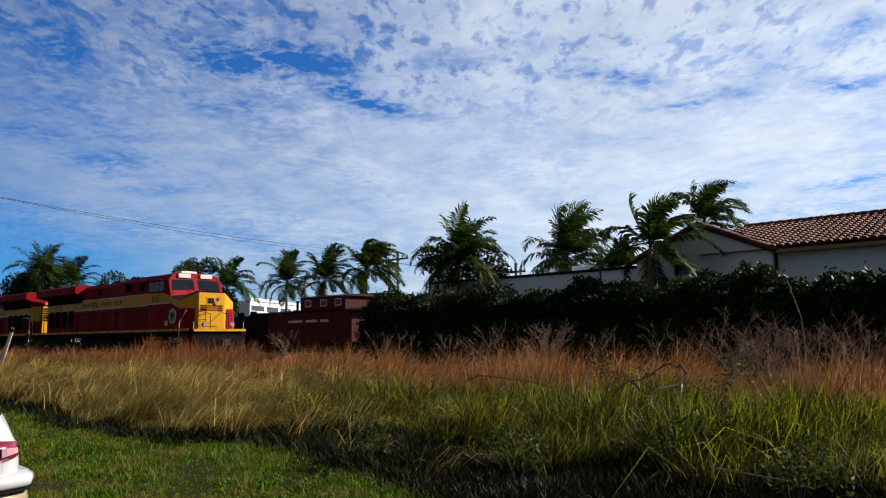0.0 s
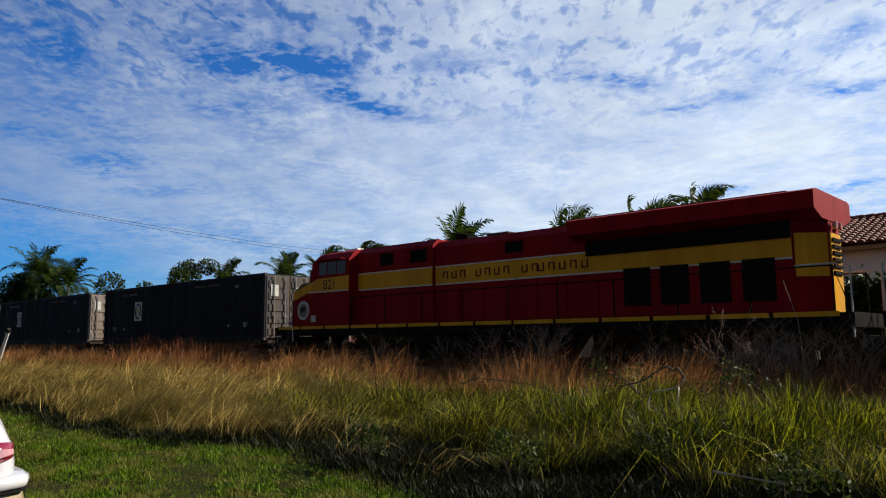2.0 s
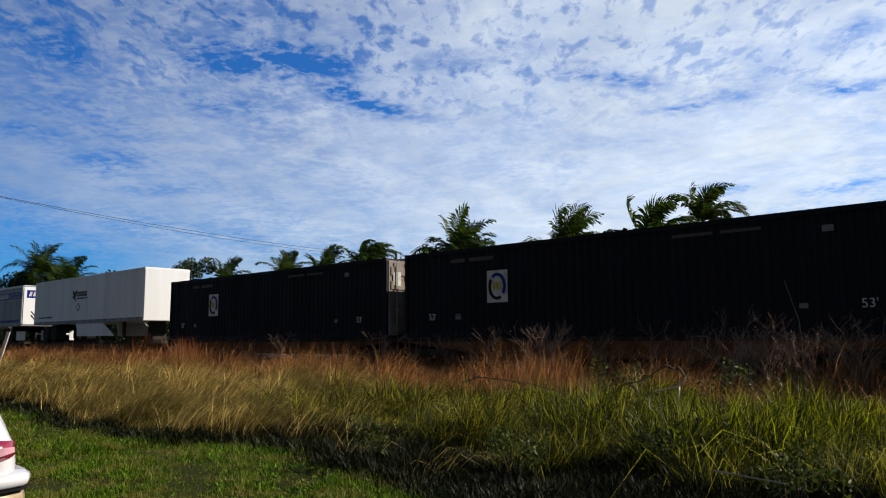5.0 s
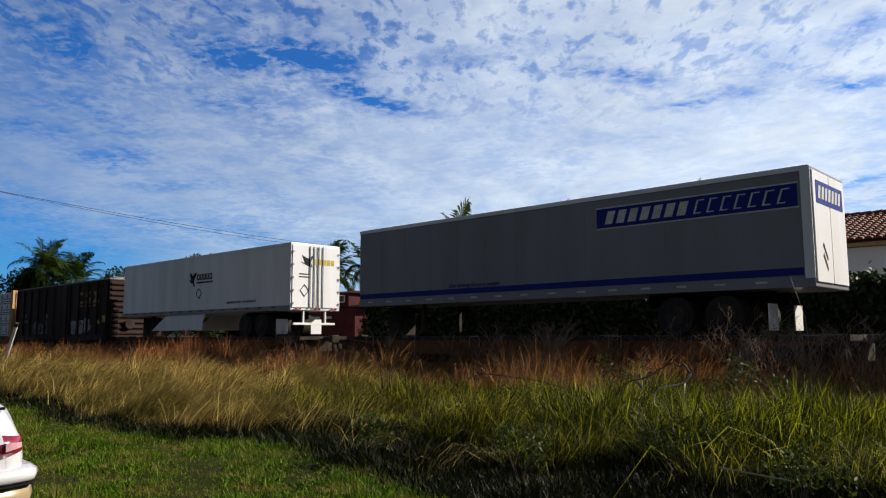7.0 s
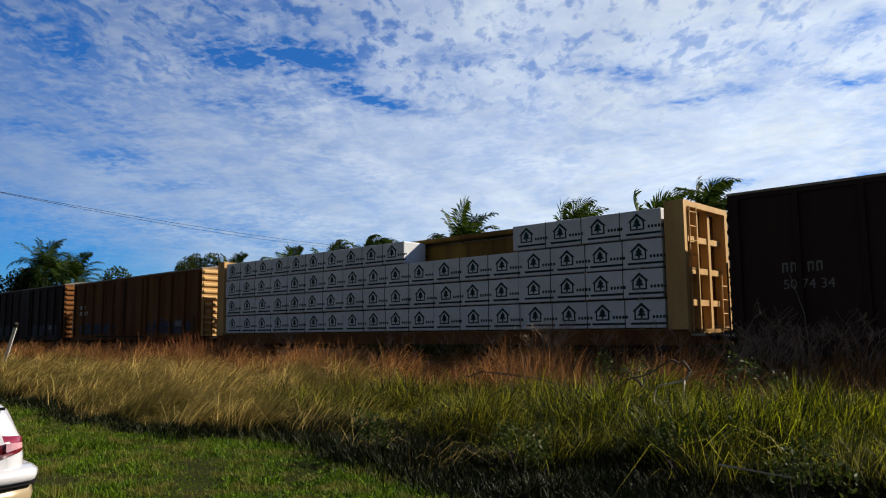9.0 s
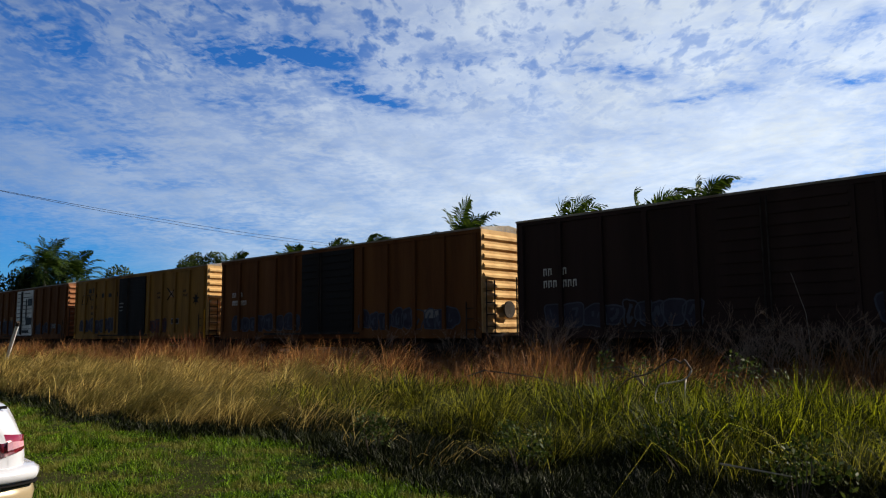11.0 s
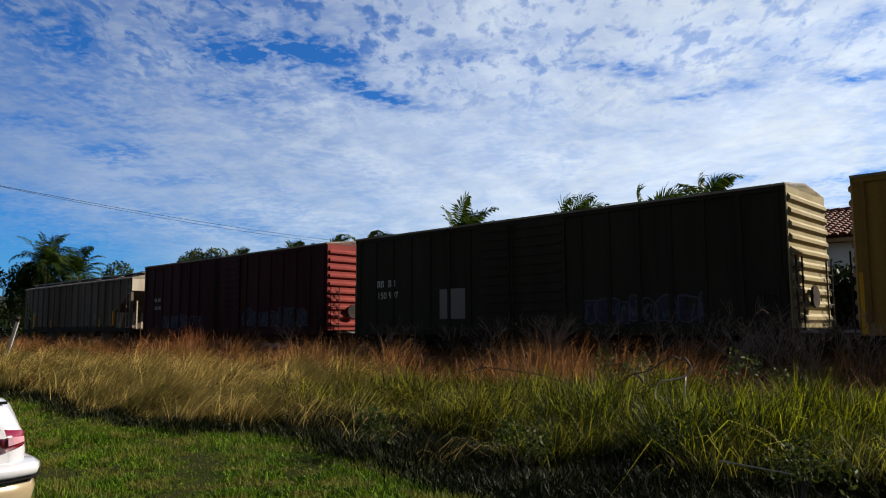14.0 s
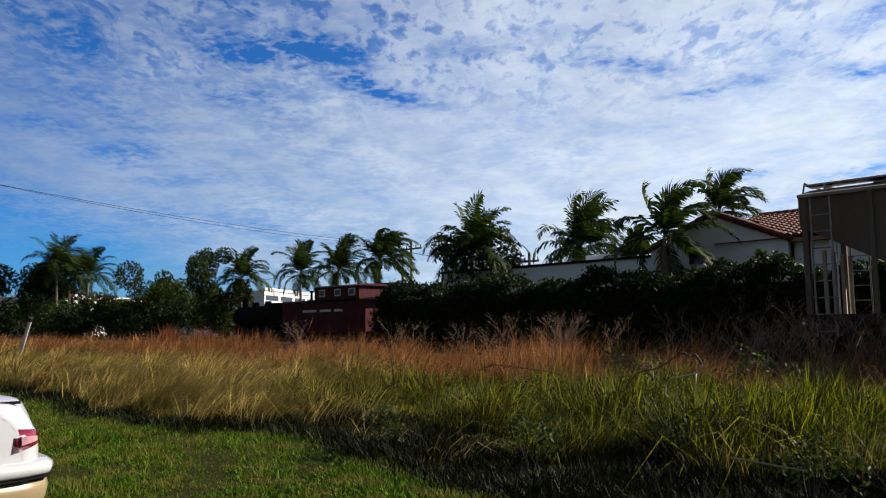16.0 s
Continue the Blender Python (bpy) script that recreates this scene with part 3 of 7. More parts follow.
# ---- plants ----
def leaf_cloud(blobs, count, size, seed, squash=1.0):
    """Leaves strewn through a set of blobs (x, y, z, radius), denser towards their skins."""
    rg = np.random.default_rng(seed)
    B = np.array(blobs, float)
    pick = rg.choice(len(B), count, p=B[:, 3] ** 2 / (B[:, 3] ** 2).sum())
    d = rg.normal(0, 1, (count, 3))
    d /= np.linalg.norm(d, axis=1)[:, None]
    r = B[pick, 3] * (0.45 + 0.6 * rg.random(count) ** 0.6)
    c = B[pick, :3] + d * r[:, None] * np.array((1, 1, squash))
    a = rg.normal(0, 1, (count, 3))
    a /= np.linalg.norm(a, axis=1)[:, None]
    b = np.cross(a, rg.normal(0, 1, (count, 3)))
    b /= np.linalg.norm(b, axis=1)[:, None]
    L = size * rg.uniform(0.6, 1.5, count)[:, None]
    V = np.stack((c - a * L, c - b * L * 0.42, c + a * L, c + b * L * 0.42), 1).reshape(-1, 3)
    o = (np.arange(count) * 4)[:, None]
    F = (o + np.array([[0, 1, 2, 3]])).ravel()
    return V, F, np.full(count, 4)


def bushy_tree(s, n, height, spread, seed, label, mat=None, trunk=0.14, leaves=5000, size=0.13, low=0.35):
    rr = random.Random(seed)
    tree = thing("tree", at(s, n, rise(n)), label, "tree")
    bm = bmesh.new()
    tube(bm, [(0, 0, 0), (rr.uniform(-.1, .1), rr.uniform(-.1, .1), height * 0.3), (rr.uniform(-.2, .2), 0, height * 0.55)], trunk, 8, trunk * 0.6)
    blobs = []
    for i in range(15):
        a, zz = rr.uniform(0, 6.28), rr.uniform(low, 0.95)
        ext = spread * (1.05 - abs(zz - 0.6) * 1.1) * rr.uniform(0.35, 1.0)
        tip = (math.cos(a) * ext, math.sin(a) * ext, height * zz)
        tube(bm, [(0, 0, height * max(0.12, zz - 0.35)), (tip[0] * 0.5, tip[1] * 0.5, tip[2] - height * 0.1), tip], trunk * 0.4, 5, 0.015)
        blobs.append((*tip, spread * rr.uniform(0.22, 0.46)))
    part("trunk", bm, M_WOOD, tree, smoothed=True)
    V, F, Z = leaf_cloud(blobs, leaves, size, seed)
    ob = new("crown", numpy_mesh("crown", V, F, Z, mat or M_TREE))
    ob.parent = tree
    return tree


SWAY = []


def frond(rg, verts, faces, az, el, length, droop, wind, leaf, count=32, root=(0, 0, 0)):
    """One feather leaf: a bent midrib with leaflets on both sides."""
    d = Vector((math.cos(az) * math.cos(el), math.sin(az) * math.cos(el), math.sin(el)))
    p = Vector(root)
    steps = count
    sidev = Vector((-math.sin(az), math.cos(az), 0))
    st = length / steps
    last = None
    for i in range(steps + 1):
        f = i / steps
        d = (d + Vector((0, 0, -droop * f * 0.16)) + wind * (0.02 + 0.13 * f)).normalized()
        p = p + d * st
        q = p.copy()
        sv = (sidev - d * sidev.dot(d)).normalized()
        upv = sv.cross(d)
        if last is not None:
            k = len(verts)
            w = 0.035 * (1 - f) + 0.008
            verts += [last - sv * w, last + sv * w, q + sv * w, q - sv * w]
            faces.append((k, k + 1, k + 2, k + 3))
        last = q
        if f > 0.10:
            ll = leaf * math.sin(math.pi * min(1.0, 0.16 + 0.80 * f)) ** 0.5 * rg.uniform(0.75, 1.2)
            for sg in (-1, 1):
                o = (sv * sg * 0.85 + d * 0.62 - upv * rg.uniform(-0.05, 0.40) + wind * 0.55 + Vector((0, 0, -0.35 * droop))).normalized()
                m = q + o * ll * 0.55
                o2 = (o + Vector((0, 0, -0.55)) + wind * 0.3).normalized()
                e = m + o2 * ll * 0.5
                w = d * (0.035 + 0.030 * leaf)
                k = len(verts)
                verts += [q - w * 0.6, q + w * 0.6, m + w, m - w, e]
                faces.append((k, k + 1, k + 2, k + 3))
                faces.append((k + 3, k + 2, k + 4))


def palm(s, n, crown_z, size, seed, label, fronds=15, wind=0.5, lean=0.0, dry=0, trunk=0.13, shaft=True):
    rg = random.Random(seed)
    tree = thing("palm_tree", at(s, n, rise(n)), label, "palm tree", "palms behind the railway")
    top = crown_z - rise(n)
    pts = [(lean * (k / 6) ** 2, 0.05 * math.sin(k), top * k / 6) for k in range(7)]
    bm = bmesh.new()
    tube(bm, pts, trunk * 1.25, 9, trunk * 0.8)
    for k in range(int(top / 0.22)):
        f = k * 0.22 / top
        x, y = lean * f * f, 0.05 * math.sin(f * 6)
        r = trunk * (1.25 - 0.45 * f) + 0.012
        tube(bm, [(x, y, k * 0.22), (x, y, k * 0.22 + 0.05)], r, 9)
    part("trunk", bm, M_BARK, tree, smoothed=True)
    hub = new("crown")
    hub.parent = tree
    hub.matrix_local = pose(lean, 0, top)
    blow = Vector((CP * wind - 0 * SP, SP * wind, 0.05))
    for kind in ("green", "dry"):
        V, F = [], []
        cnt = round(fronds * 1.4) if kind == "green" else dry
        for i in range(cnt):
            az = 2.399 * i + rg.uniform(-0.3, 0.3)
            f = (i + 0.5) / cnt
            el = radians(85 - 98 * f + rg.uniform(-8, 8)) if kind == "green" else radians(-35 + rg.uniform(-12, 12))
            frond(rg, V, F, az, el, 1.08 * size * rg.uniform(0.85, 1.1), (0.62 + 0.70 * f) * rg.uniform(0.7, 1.3), blow, size * 0.26)
        if V:
            me = bpy.data.meshes.new("fronds")
            me.from_pydata([tuple(v) for v in V], [], F)
            me.materials.append(M_PALM if kind == "green" else M_PALM_DRY)
            ob = new("fronds" if kind == "green" else "dry_fronds", me)
            ob.parent = hub
    if shaft:
        bm = bmesh.new()
        tube(bm, [(0, 0, -0.7), (0, 0, -0.3), (0, 0, 0.15)], trunk * 1.0, 8, trunk * 0.5)
        part("crownshaft", bm, M_PALM, hub, smoothed=True)
    SWAY.append((hub, pose(lean, 0, top), seed))
    return tree


P = "green feather palm with fronds blown by the wind"
palm(-14.4, 28.0, 5.15, 2.75, 11, "young coconut palm with hanging orange dry fronds beside the white house", 11, 0.42, 0.0, 2, 0.11)
palm(-16.4, 38.0, 7.5, 2.7, 12, P, 14, 0.45)
palm(-19.3, 34.0, 4.9, 1.9, 13, "small green palm behind the white wall", 14, 0.3)
palm(-23.8, 36.0, 6.0, 3.3, 14, "dense coconut palm with drooping fronds behind the white wall", 26, 0.42)
palm(-27.2, 30.5, 5.6, 3.0, 15, "tall coconut palm rising out of a leafy tree", 22, 0.22)
palm(-42.0, 36.5, 6.7, 3.1, 16, "coconut palm with crown swept over by the wind", 22, 0.65, 0.3)
palm(-48.6, 38.0, 6.4, 2.9, 17, P, 17, 0.30)
palm(-53.9, 38.0, 6.4, 3.0, 18, "royal palm with an open drooping crown", 16, 0.15)
palm(-63.7, 38.0, 6.5, 3.3, 19, "palm with a tall upright spear of fronds", 17, 0.25)
palm(-113.4, 38.0, 10.8, 4.9, 20, "tall dense royal palm standing far down the line", 24, 0.2, 0, 0, 0.2)
palm(-115.5, 40.5, 9.5, 4.2, 22, "tall royal palm standing far down the line", 20, 0.2, 0, 0, 0.2)
palm(-101.8, 38.0, 8.8, 4.2, 21, "slender royal palm standing far down the line", 16, 0.25, 0, 0, 0.18)
bushy_tree(-27.8, 31.5, 6.4, 3.0, 31, "leafy tree with thin open twigs behind the hedge", leaves=7000, size=0.12)
bushy_tree(-65.5, 36.0, 9.0, 3.4, 32, "bushy green tree with an open top", leaves=9000, size=0.15, low=0.2)
bushy_tree(-84.0, 37.0, 8.3, 4.2, 33, "spreading green tree beside the railway", leaves=9000, size=0.18, low=0.2)
bushy_tree(-76.0, 39.0, 6.0, 3.6, 34, "spreading green tree beside the railway", leaves=5000, size=0.18)
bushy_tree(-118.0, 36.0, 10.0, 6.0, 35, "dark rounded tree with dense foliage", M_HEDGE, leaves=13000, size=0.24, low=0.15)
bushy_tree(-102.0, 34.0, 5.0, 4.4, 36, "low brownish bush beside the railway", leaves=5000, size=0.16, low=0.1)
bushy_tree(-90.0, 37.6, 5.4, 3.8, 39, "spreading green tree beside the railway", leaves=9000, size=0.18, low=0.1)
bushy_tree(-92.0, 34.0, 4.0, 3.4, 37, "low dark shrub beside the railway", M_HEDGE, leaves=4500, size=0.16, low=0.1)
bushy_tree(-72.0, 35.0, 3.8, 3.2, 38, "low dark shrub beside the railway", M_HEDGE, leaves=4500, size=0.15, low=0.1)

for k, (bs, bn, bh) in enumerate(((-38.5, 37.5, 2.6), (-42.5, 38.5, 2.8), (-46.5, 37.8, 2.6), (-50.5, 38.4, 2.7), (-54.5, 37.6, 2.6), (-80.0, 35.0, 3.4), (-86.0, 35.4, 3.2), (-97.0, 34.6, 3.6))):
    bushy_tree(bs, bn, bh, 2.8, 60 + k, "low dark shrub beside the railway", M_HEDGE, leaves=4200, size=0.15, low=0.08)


def hedge(s0, s1, n0, n1, top, seed):
    ob0 = thing("hedge", at(0, 0, 0.25), "long dense dark green hedge along the railway", "hedge")
    rg = np.random.default_rng(seed)
    count = 60000
    s = rg.uniform(s0, s1, count)
    # leaves on the near face, the top and the ends, with an uneven skin
    which = rg.random(count)
    ht = top + 0.22 * np.sin(s * 1.1) + 0.16 * np.sin(s * 2.7 + 1) + 0.10 * np.sin(s * 6.1)
    z = np.where(which < 0.72, rg.random(count) * ht, ht + rg.normal(0, 0.10, count) + 0.25 * rg.random(count) ** 6)
    n = np.where(which < 0.72, n0 + rg.normal(0, 0.14, count) + 0.2 * np.sin(s * 1.9 + z * 2), rg.uniform(n0, n1, count))
    c = np.stack((s, n, z), 1)
    a = rg.normal(0, 1, (count, 3)); a /= np.linalg.norm(a, axis=1)[:, None]
    b = np.cross(a, rg.normal(0, 1, (count, 3))); b /= np.linalg.norm(b, axis=1)[:, None]
    L = 0.10 * rg.uniform(0.6, 1.5, count)[:, None]
    V = np.stack((c - a * L, c - b * L * 0.45, c + a * L, c + b * L * 0.45), 1).reshape(-1, 3)
    F = np.arange(count * 4)
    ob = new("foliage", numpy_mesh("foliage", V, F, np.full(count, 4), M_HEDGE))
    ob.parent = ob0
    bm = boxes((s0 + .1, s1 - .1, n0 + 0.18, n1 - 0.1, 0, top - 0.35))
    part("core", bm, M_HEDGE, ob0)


hedge(-29.0, 10.0, 25.0, 26.6, 3.08, 5)
for k, (hs, hz) in enumerate(((-12.2, 3.9), (-9.6, 4.0), (-22.0, 3.9))):
    sh = thing("shrub", at(hs, 26.2, 0.25), "leafy shrub standing up above the hedge", "shrub")
    bm = bmesh.new()
    tube(bm, [(0, 0, 0), (0.05, 0, hz - 0.8)], 0.04, 6, 0.015)
    part("stem", bm, M_WOOD, sh)
    rr = random.Random(k)
    V, F, Z = leaf_cloud([(rr.uniform(-.6, .6), rr.uniform(-.3, .3), hz - rr.uniform(0.3, 1.3), rr.uniform(.2, .42)) for _ in range(8)], 1300, 0.08, 50 + k)
    ob = new("foliage", numpy_mesh("foliage", V, F, Z, M_TREE))
    ob.parent = sh


# ---- the train ----
MOVING = []


def rolling(ob, s0, n=TRACK, z=RAIL, turn=0.0):
    MOVING.append((ob, s0, n, z, turn))
    return ob


def truck(parent, x, axles=(-0.9, 0.9), y=1.0):
    bm = boxes((min(axles) - 0.45, max(axles) + 0.45, -y - 0.10, -y + 0.06, 0.42, 0.66), (min(axles) - 0.45, max(axles) + 0.45, y - 0.06, y + 0.10, 0.42, 0.66), (-0.25, 0.25, -y, y, 0.35, 0.8), bevel=0.03)
    for a in axles:
        for sg in (-1, 1):
            box(bm, a - 0.16, a + 0.16, sg * (y + 0.02) - 0.14, sg * (y + 0.02) + 0.14, 0.30, 0.60)
    tr = part("truck", bm, M_STEEL, parent)
    tr.location = (x, 0, 0)
    for a in axles:
        bm = bmesh.new()
        tube(bm, [(a, -1.0, 0.46), (a, 1.0, 0.46)], 0.08, 8)
        for sg in (-1, 1):
            tube(bm, [(a, sg * 0.69, 0.46), (a, sg * 0.82, 0.46)], 0.46, 24)
            tube(bm, [(a, sg * 0.66, 0.46), (a, sg * 0.69, 0.46)], 0.49, 24)
        part("wheelset", bm, M_STEEL, tr)
    return tr


def coupler(parent, x, sg):
    bm = boxes((min(x, x + sg * 0.7), max(x, x + sg * 0.7), -0.1, 0.1, 0.78, 0.98), (min(x + sg * .5, x + sg * 0.75), max(x + sg * .5, x + sg * 0.75), -0.18, 0.18, 0.72, 1.04), bevel=0.03)
    part("coupler", bm, M_STEEL, parent)


def ladder(parent, x, y, z0, z1, axis, width=0.42, gap=0.38, mat=None):
    bm = bmesh.new()
    ends = [(-width / 2, 0), (width / 2, 0)]
    for a, _ in ends:
        p = (x + a, y) if axis == "x" else (x, y + a)
        tube(bm, [(*p, z0), (*p, z1)], 0.022, 6)
    z = z0 + 0.12
    while z < z1 - 0.05:
        p, q = ((x - width / 2, y), (x + width / 2, y)) if axis == "x" else ((x, y - width / 2), (x, y + width / 2))
        tube(bm, [(*p, z), (*q, z)], 0.016, 6)
        z += gap
    part("ladder", bm, mat or M_STEEL, parent)


def bars(name, rows, mat, parent, y, sg=-1, d=0.006):
    """Writing that cannot be given: plain bars (x0, x1, z0, z1) on a side, each a piece of its own."""
    lo, hi = sorted((y, y + sg * d))
    for x0, x1, z0, z1 in rows:
        part(name, boxes((x0, x1, lo, hi, z0, z1)), mat, parent)


def graffiti(parent, x0, x1, z0, z1, y, seed, mats=(1, 0)):
    """Sprayed bubble lettering low on a side: filled swollen shapes, their outlines, and loose strokes."""
    rg = random.Random(seed)
    lines = bmesh.new()
    count = [0]

    def ribbon(bm, pts, t, lift):
        for (a, b), (c, d) in zip(pts, pts[1:]):
            ln = math.hypot(c - a, d - b) or 1
            ox, oz = -(d - b) / ln * t, (c - a) / ln * t
            ex, ez = (c - a) / ln * t * 0.5, (d - b) / ln * t * 0.5
            count[0] += 1
            yy = y - lift - 0.00005 * (count[0] % 60)
            bm.faces.new([bm.verts.new((px, yy, pz)) for px, pz in ((a - ox - ex, b - oz - ez), (c - ox + ex, d - oz + ez), (c + ox + ex, d + oz + ez), (a + ox - ex, b + oz - ez))])

    x = x0
    k = 0
    while x < x1 - 0.2:
        w = rg.uniform(0.45, 0.95) * (z1 - z0)
        w = min(w, x1 - x)
        top, bot = z1 - rg.uniform(0, 0.22) * (z1 - z0), z0 + rg.uniform(0, 0.14) * (z1 - z0)
        cx, cz, rw, rh = x + w / 2, (top + bot) / 2, w * 0.56, (top - bot) / 2
        ph, am = rg.uniform(0, 6), rg.uniform(0.06, 0.16)
        ring = []
        for i in range(20):
            a = 2 * math.pi * i / 20
            q = 1 + am * math.sin(3 * a + ph) + 0.5 * am * math.sin(5 * a + 2 * ph)
            ca, sa = math.cos(a), math.sin(a)
            ring.append((cx + rw * q * math.copysign(abs(ca) ** 0.7, ca), cz + rh * min(q, 1.1) * math.copysign(abs(sa) ** 0.7, sa)))
        fy = y - 0.004 - 0.0008 * (k % 5)
        if rg.random() < 0.93:
            blob = bmesh.new()
            blob.faces.new([blob.verts.new((px, fy, pz)) for px, pz in ring])
            part("graffiti", blob, M_GRAF[mats[0]], parent, "sprayed graffiti shape")
        ribbon(lines, ring + ring[:1], 0.022, 0.0095)
        for _ in range(rg.choice((1, 2, 2, 3))):
            a = rg.uniform(0, 6.3)
            pts = [(cx + rw * 0.6 * math.cos(a + j * 0.8) * rg.uniform(0.3, 1), cz + rh * 0.75 * math.sin(a + j * 1.1) * rg.uniform(0.5, 1)) for j in range(rg.choice((2, 3, 4)))]
            ribbon(lines, pts, rg.uniform(0.02, 0.05), 0.0095)
        x += w * rg.uniform(0.85, 1.15)
        k += 1
    part("graffiti_line", lines, M_GRAF[mats[1 % len(mats)]] if len(mats) > 1 else M_DOOR_DARK, parent, "sprayed graffiti outlines")


def marks(name, text_widths, x, z, hgt, mat, parent, y):
    """A short code as separate upright bars, in groups of the given counts."""
    for cnt in text_widths:
        for _ in range(cnt):
            w = hgt * 0.55
            part(name, boxes((x, x + w * 0.30, y - 0.006, y - 0.001, z, z + hgt), (x + w * 0.30, x + w, y - 0.006, y - 0.001, z + hgt * 0.78, z + hgt), (x + w * 0.72, x + w, y - 0.006, y - 0.001, z + hgt * 0.1, z + hgt * 0.78)), mat, parent)
            x += hgt * 0.78
        x += hgt * 0.8


def locomotive(number):
    lo = thing("locomotive", pose(0, 0, 0), f"red and gold diesel locomotive numbered {number} with white striping", "locomotive", "locomotives of the train")
    part("frame", boxes((-11.0, 10.9, -1.5, 1.5, 1.22, 1.56), bevel=0.02), M_BLACK, lo)
    for sg in (-1, 1):
        bm = boxes(*[(-10.7 + i * 1.53, -10.7 + i * 1.53 + 1.42, min(sg * 1.5, sg * 1.52), max(sg * 1.5, sg * 1.52), 1.47, 1.585) for i in range(14)])
        part("sill_stripe", bm, M_GOLD, lo, "gold sill stripe")
    bm = bmesh.new()
    prism(bm, [(-1.35, 1.22), (-1.45, 0.9), (-1.2, 0.42), (1.2, 0.42), (1.45, 0.9), (1.35, 1.22)], -2.6, 3.0)
    part("fuel_tank", bm, M_BLACK, lo)
    for x in (-7.3, 7.0):
        truck(lo, x, (-1.75, 0, 1.75))
    for sg in (-1, 1):
        coupler(lo, 10.9 * sg, sg)
    # long hood
    bm = bmesh.new()
    prism(bm, [(-0.93, 1.56), (-0.93, 4.2), (-0.72, 4.42), (0.72, 4.42), (0.93, 4.2), (0.93, 1.56)], -9.62, 2.2)
    part("hood", bm, M_RED, lo)
    bm = bmesh.new()
    prism(bm, [(-1.05, 1.56), (-1.05, 4.3), (-0.8, 4.52), (0.8, 4.52), (1.05, 4.3), (1.05, 1.56)], 2.2, 6.15)
    part("equipment_cabinet", bm, M_RED, lo)
    # lower cabinets beside the walkway, with dark gaps between the doors
    for sg in (-1, 1):
        for i in range(11):
            x0 = -9.6 + i * 1.07
            bm = boxes((x0, x0 + 0.99, min(sg * 0.93, sg * 0.96), max(sg * 0.93, sg * 0.96), 1.62, 2.86), bevel=0.006)
            part("hood_door", bm, M_RED, lo)
        for y0, x0, x1 in ((0.93, -9.60, 2.18), (1.05, 2.22, 6.13)):
            for z0, z1, mat, nm in ((2.93, 3.50, M_GOLD, "gold_band"), (3.50, 3.545, M_LETTER, "white_line"), (2.885, 2.93, M_LETTER, "white_line")):
                part(nm, boxes((x0, x1, min(sg * y0, sg * (y0 + 0.012)), max(sg * y0, sg * (y0 + 0.012)), z0, z1)), mat, lo)
        # the railway's name, as plain hooked bars
        for k, a in enumerate((-3.95, -3.56, -3.17, -2.78, -2.39, -2.16, -1.77, -1.05, -0.66, -0.27, 0.12, 0.80, 1.19, 1.58, 1.97)):
            wd_, lx = 0.23, (min(sg * 0.942, sg * 0.955), max(sg * 0.942, sg * 0.955))
            if 2.0 < a + wd_:
                continue
            bm = boxes((a, a + 0.05, *lx, 3.08, 3.34), (a + 0.05, a + wd_, *lx, 3.30 if k % 2 else 3.08, 3.34 if k % 2 else 3.12), (a + wd_ - 0.045, a + wd_, *lx, 3.12, 3.30))
            part("name_bar", bm, M_LETTER_RED, lo, "dark red name bar")
        for x0, x1, z0, z1 in ((2.5, 3.3, 3.75, 4.2), (4.2, 4.9, 3.75, 4.2), (-1.6, -0.9, 3.75, 4.1)):
            y0 = 1.05 if x0 > 2 else 0.93
            part("grille", boxes((x0, x1, min(sg * y0, sg * (y0 + 0.02)), max(sg * y0, sg * (y0 + 0.02)), z0, z1), bevel=0.005), M_BLACK, lo)
        # dark intake under the radiator wing
        part("radiator_intake", boxes((-9.6, -3.9, min(sg * 0.95, sg * 0.99), max(sg * 0.95, sg * 0.99), 3.40, 3.92)), M_BLACK, lo)
        for i in range(4):
            x0 = -9.2 + i * 1.1
            part("louvre_panel", boxes((x0, x0 + 0.8, min(sg * 0.96, sg * 0.985), max(sg * 0.96, sg * 0.985), 1.9, 2.95), bevel=0.004), M_BLACK, lo)
    bm = bmesh.new()
    prism(bm, [(-0.95, 3.80), (-1.50, 3.98), (-1.50, 4.40), (-1.30, 4.46), (1.30, 4.46), (1.50, 4.40), (1.50, 3.98), (0.95, 3.80)], -10.32, -3.6)
    part("radiator_wing", bm, M_RED, lo)
    part("radiator_fan_deck", boxes((-9.6, -4.2, -1.1, 1.1, 4.46, 4.53), bevel=0.02), M_STEEL, lo)
    # the hood's end is cut back at both corners
    def slab(pts, z0, z1):
        sb = bmesh.new()
        lo_v = [sb.verts.new((x, y, z0)) for x, y in pts]
        hi_v = [sb.verts.new((x, y, z1)) for x, y in pts]
        sb.faces.new(lo_v)
        sb.faces.new(hi_v)
        for i in range(len(pts)):
            j = (i + 1) % len(pts)
            sb.faces.new((lo_v[i], lo_v[j], hi_v[j], hi_v[i]))
        bmesh.ops.recalc_face_normals(sb, faces=sb.faces[:])
        return sb
    part("hood_end", slab([(-9.62, -0.93), (-10.3, -0.42), (-10.3, 0.42), (-9.62, 0.93)], 1.56, 4.3), M_RED, lo)
    part("end_panel", boxes((-10.34, -10.30, -0.40, 0.40, 1.6, 3.5)), M_GOLD, lo, "gold end panel")
    for sg in (-1, 1):
        part("corner_panel", slab([(-9.66, sg * 0.925), (-10.27, sg * 0.468), (-10.285, sg * 0.49), (-9.675, sg * 0.947)], 2.45, 3.5), M_GOLD, lo, "gold corner panel")
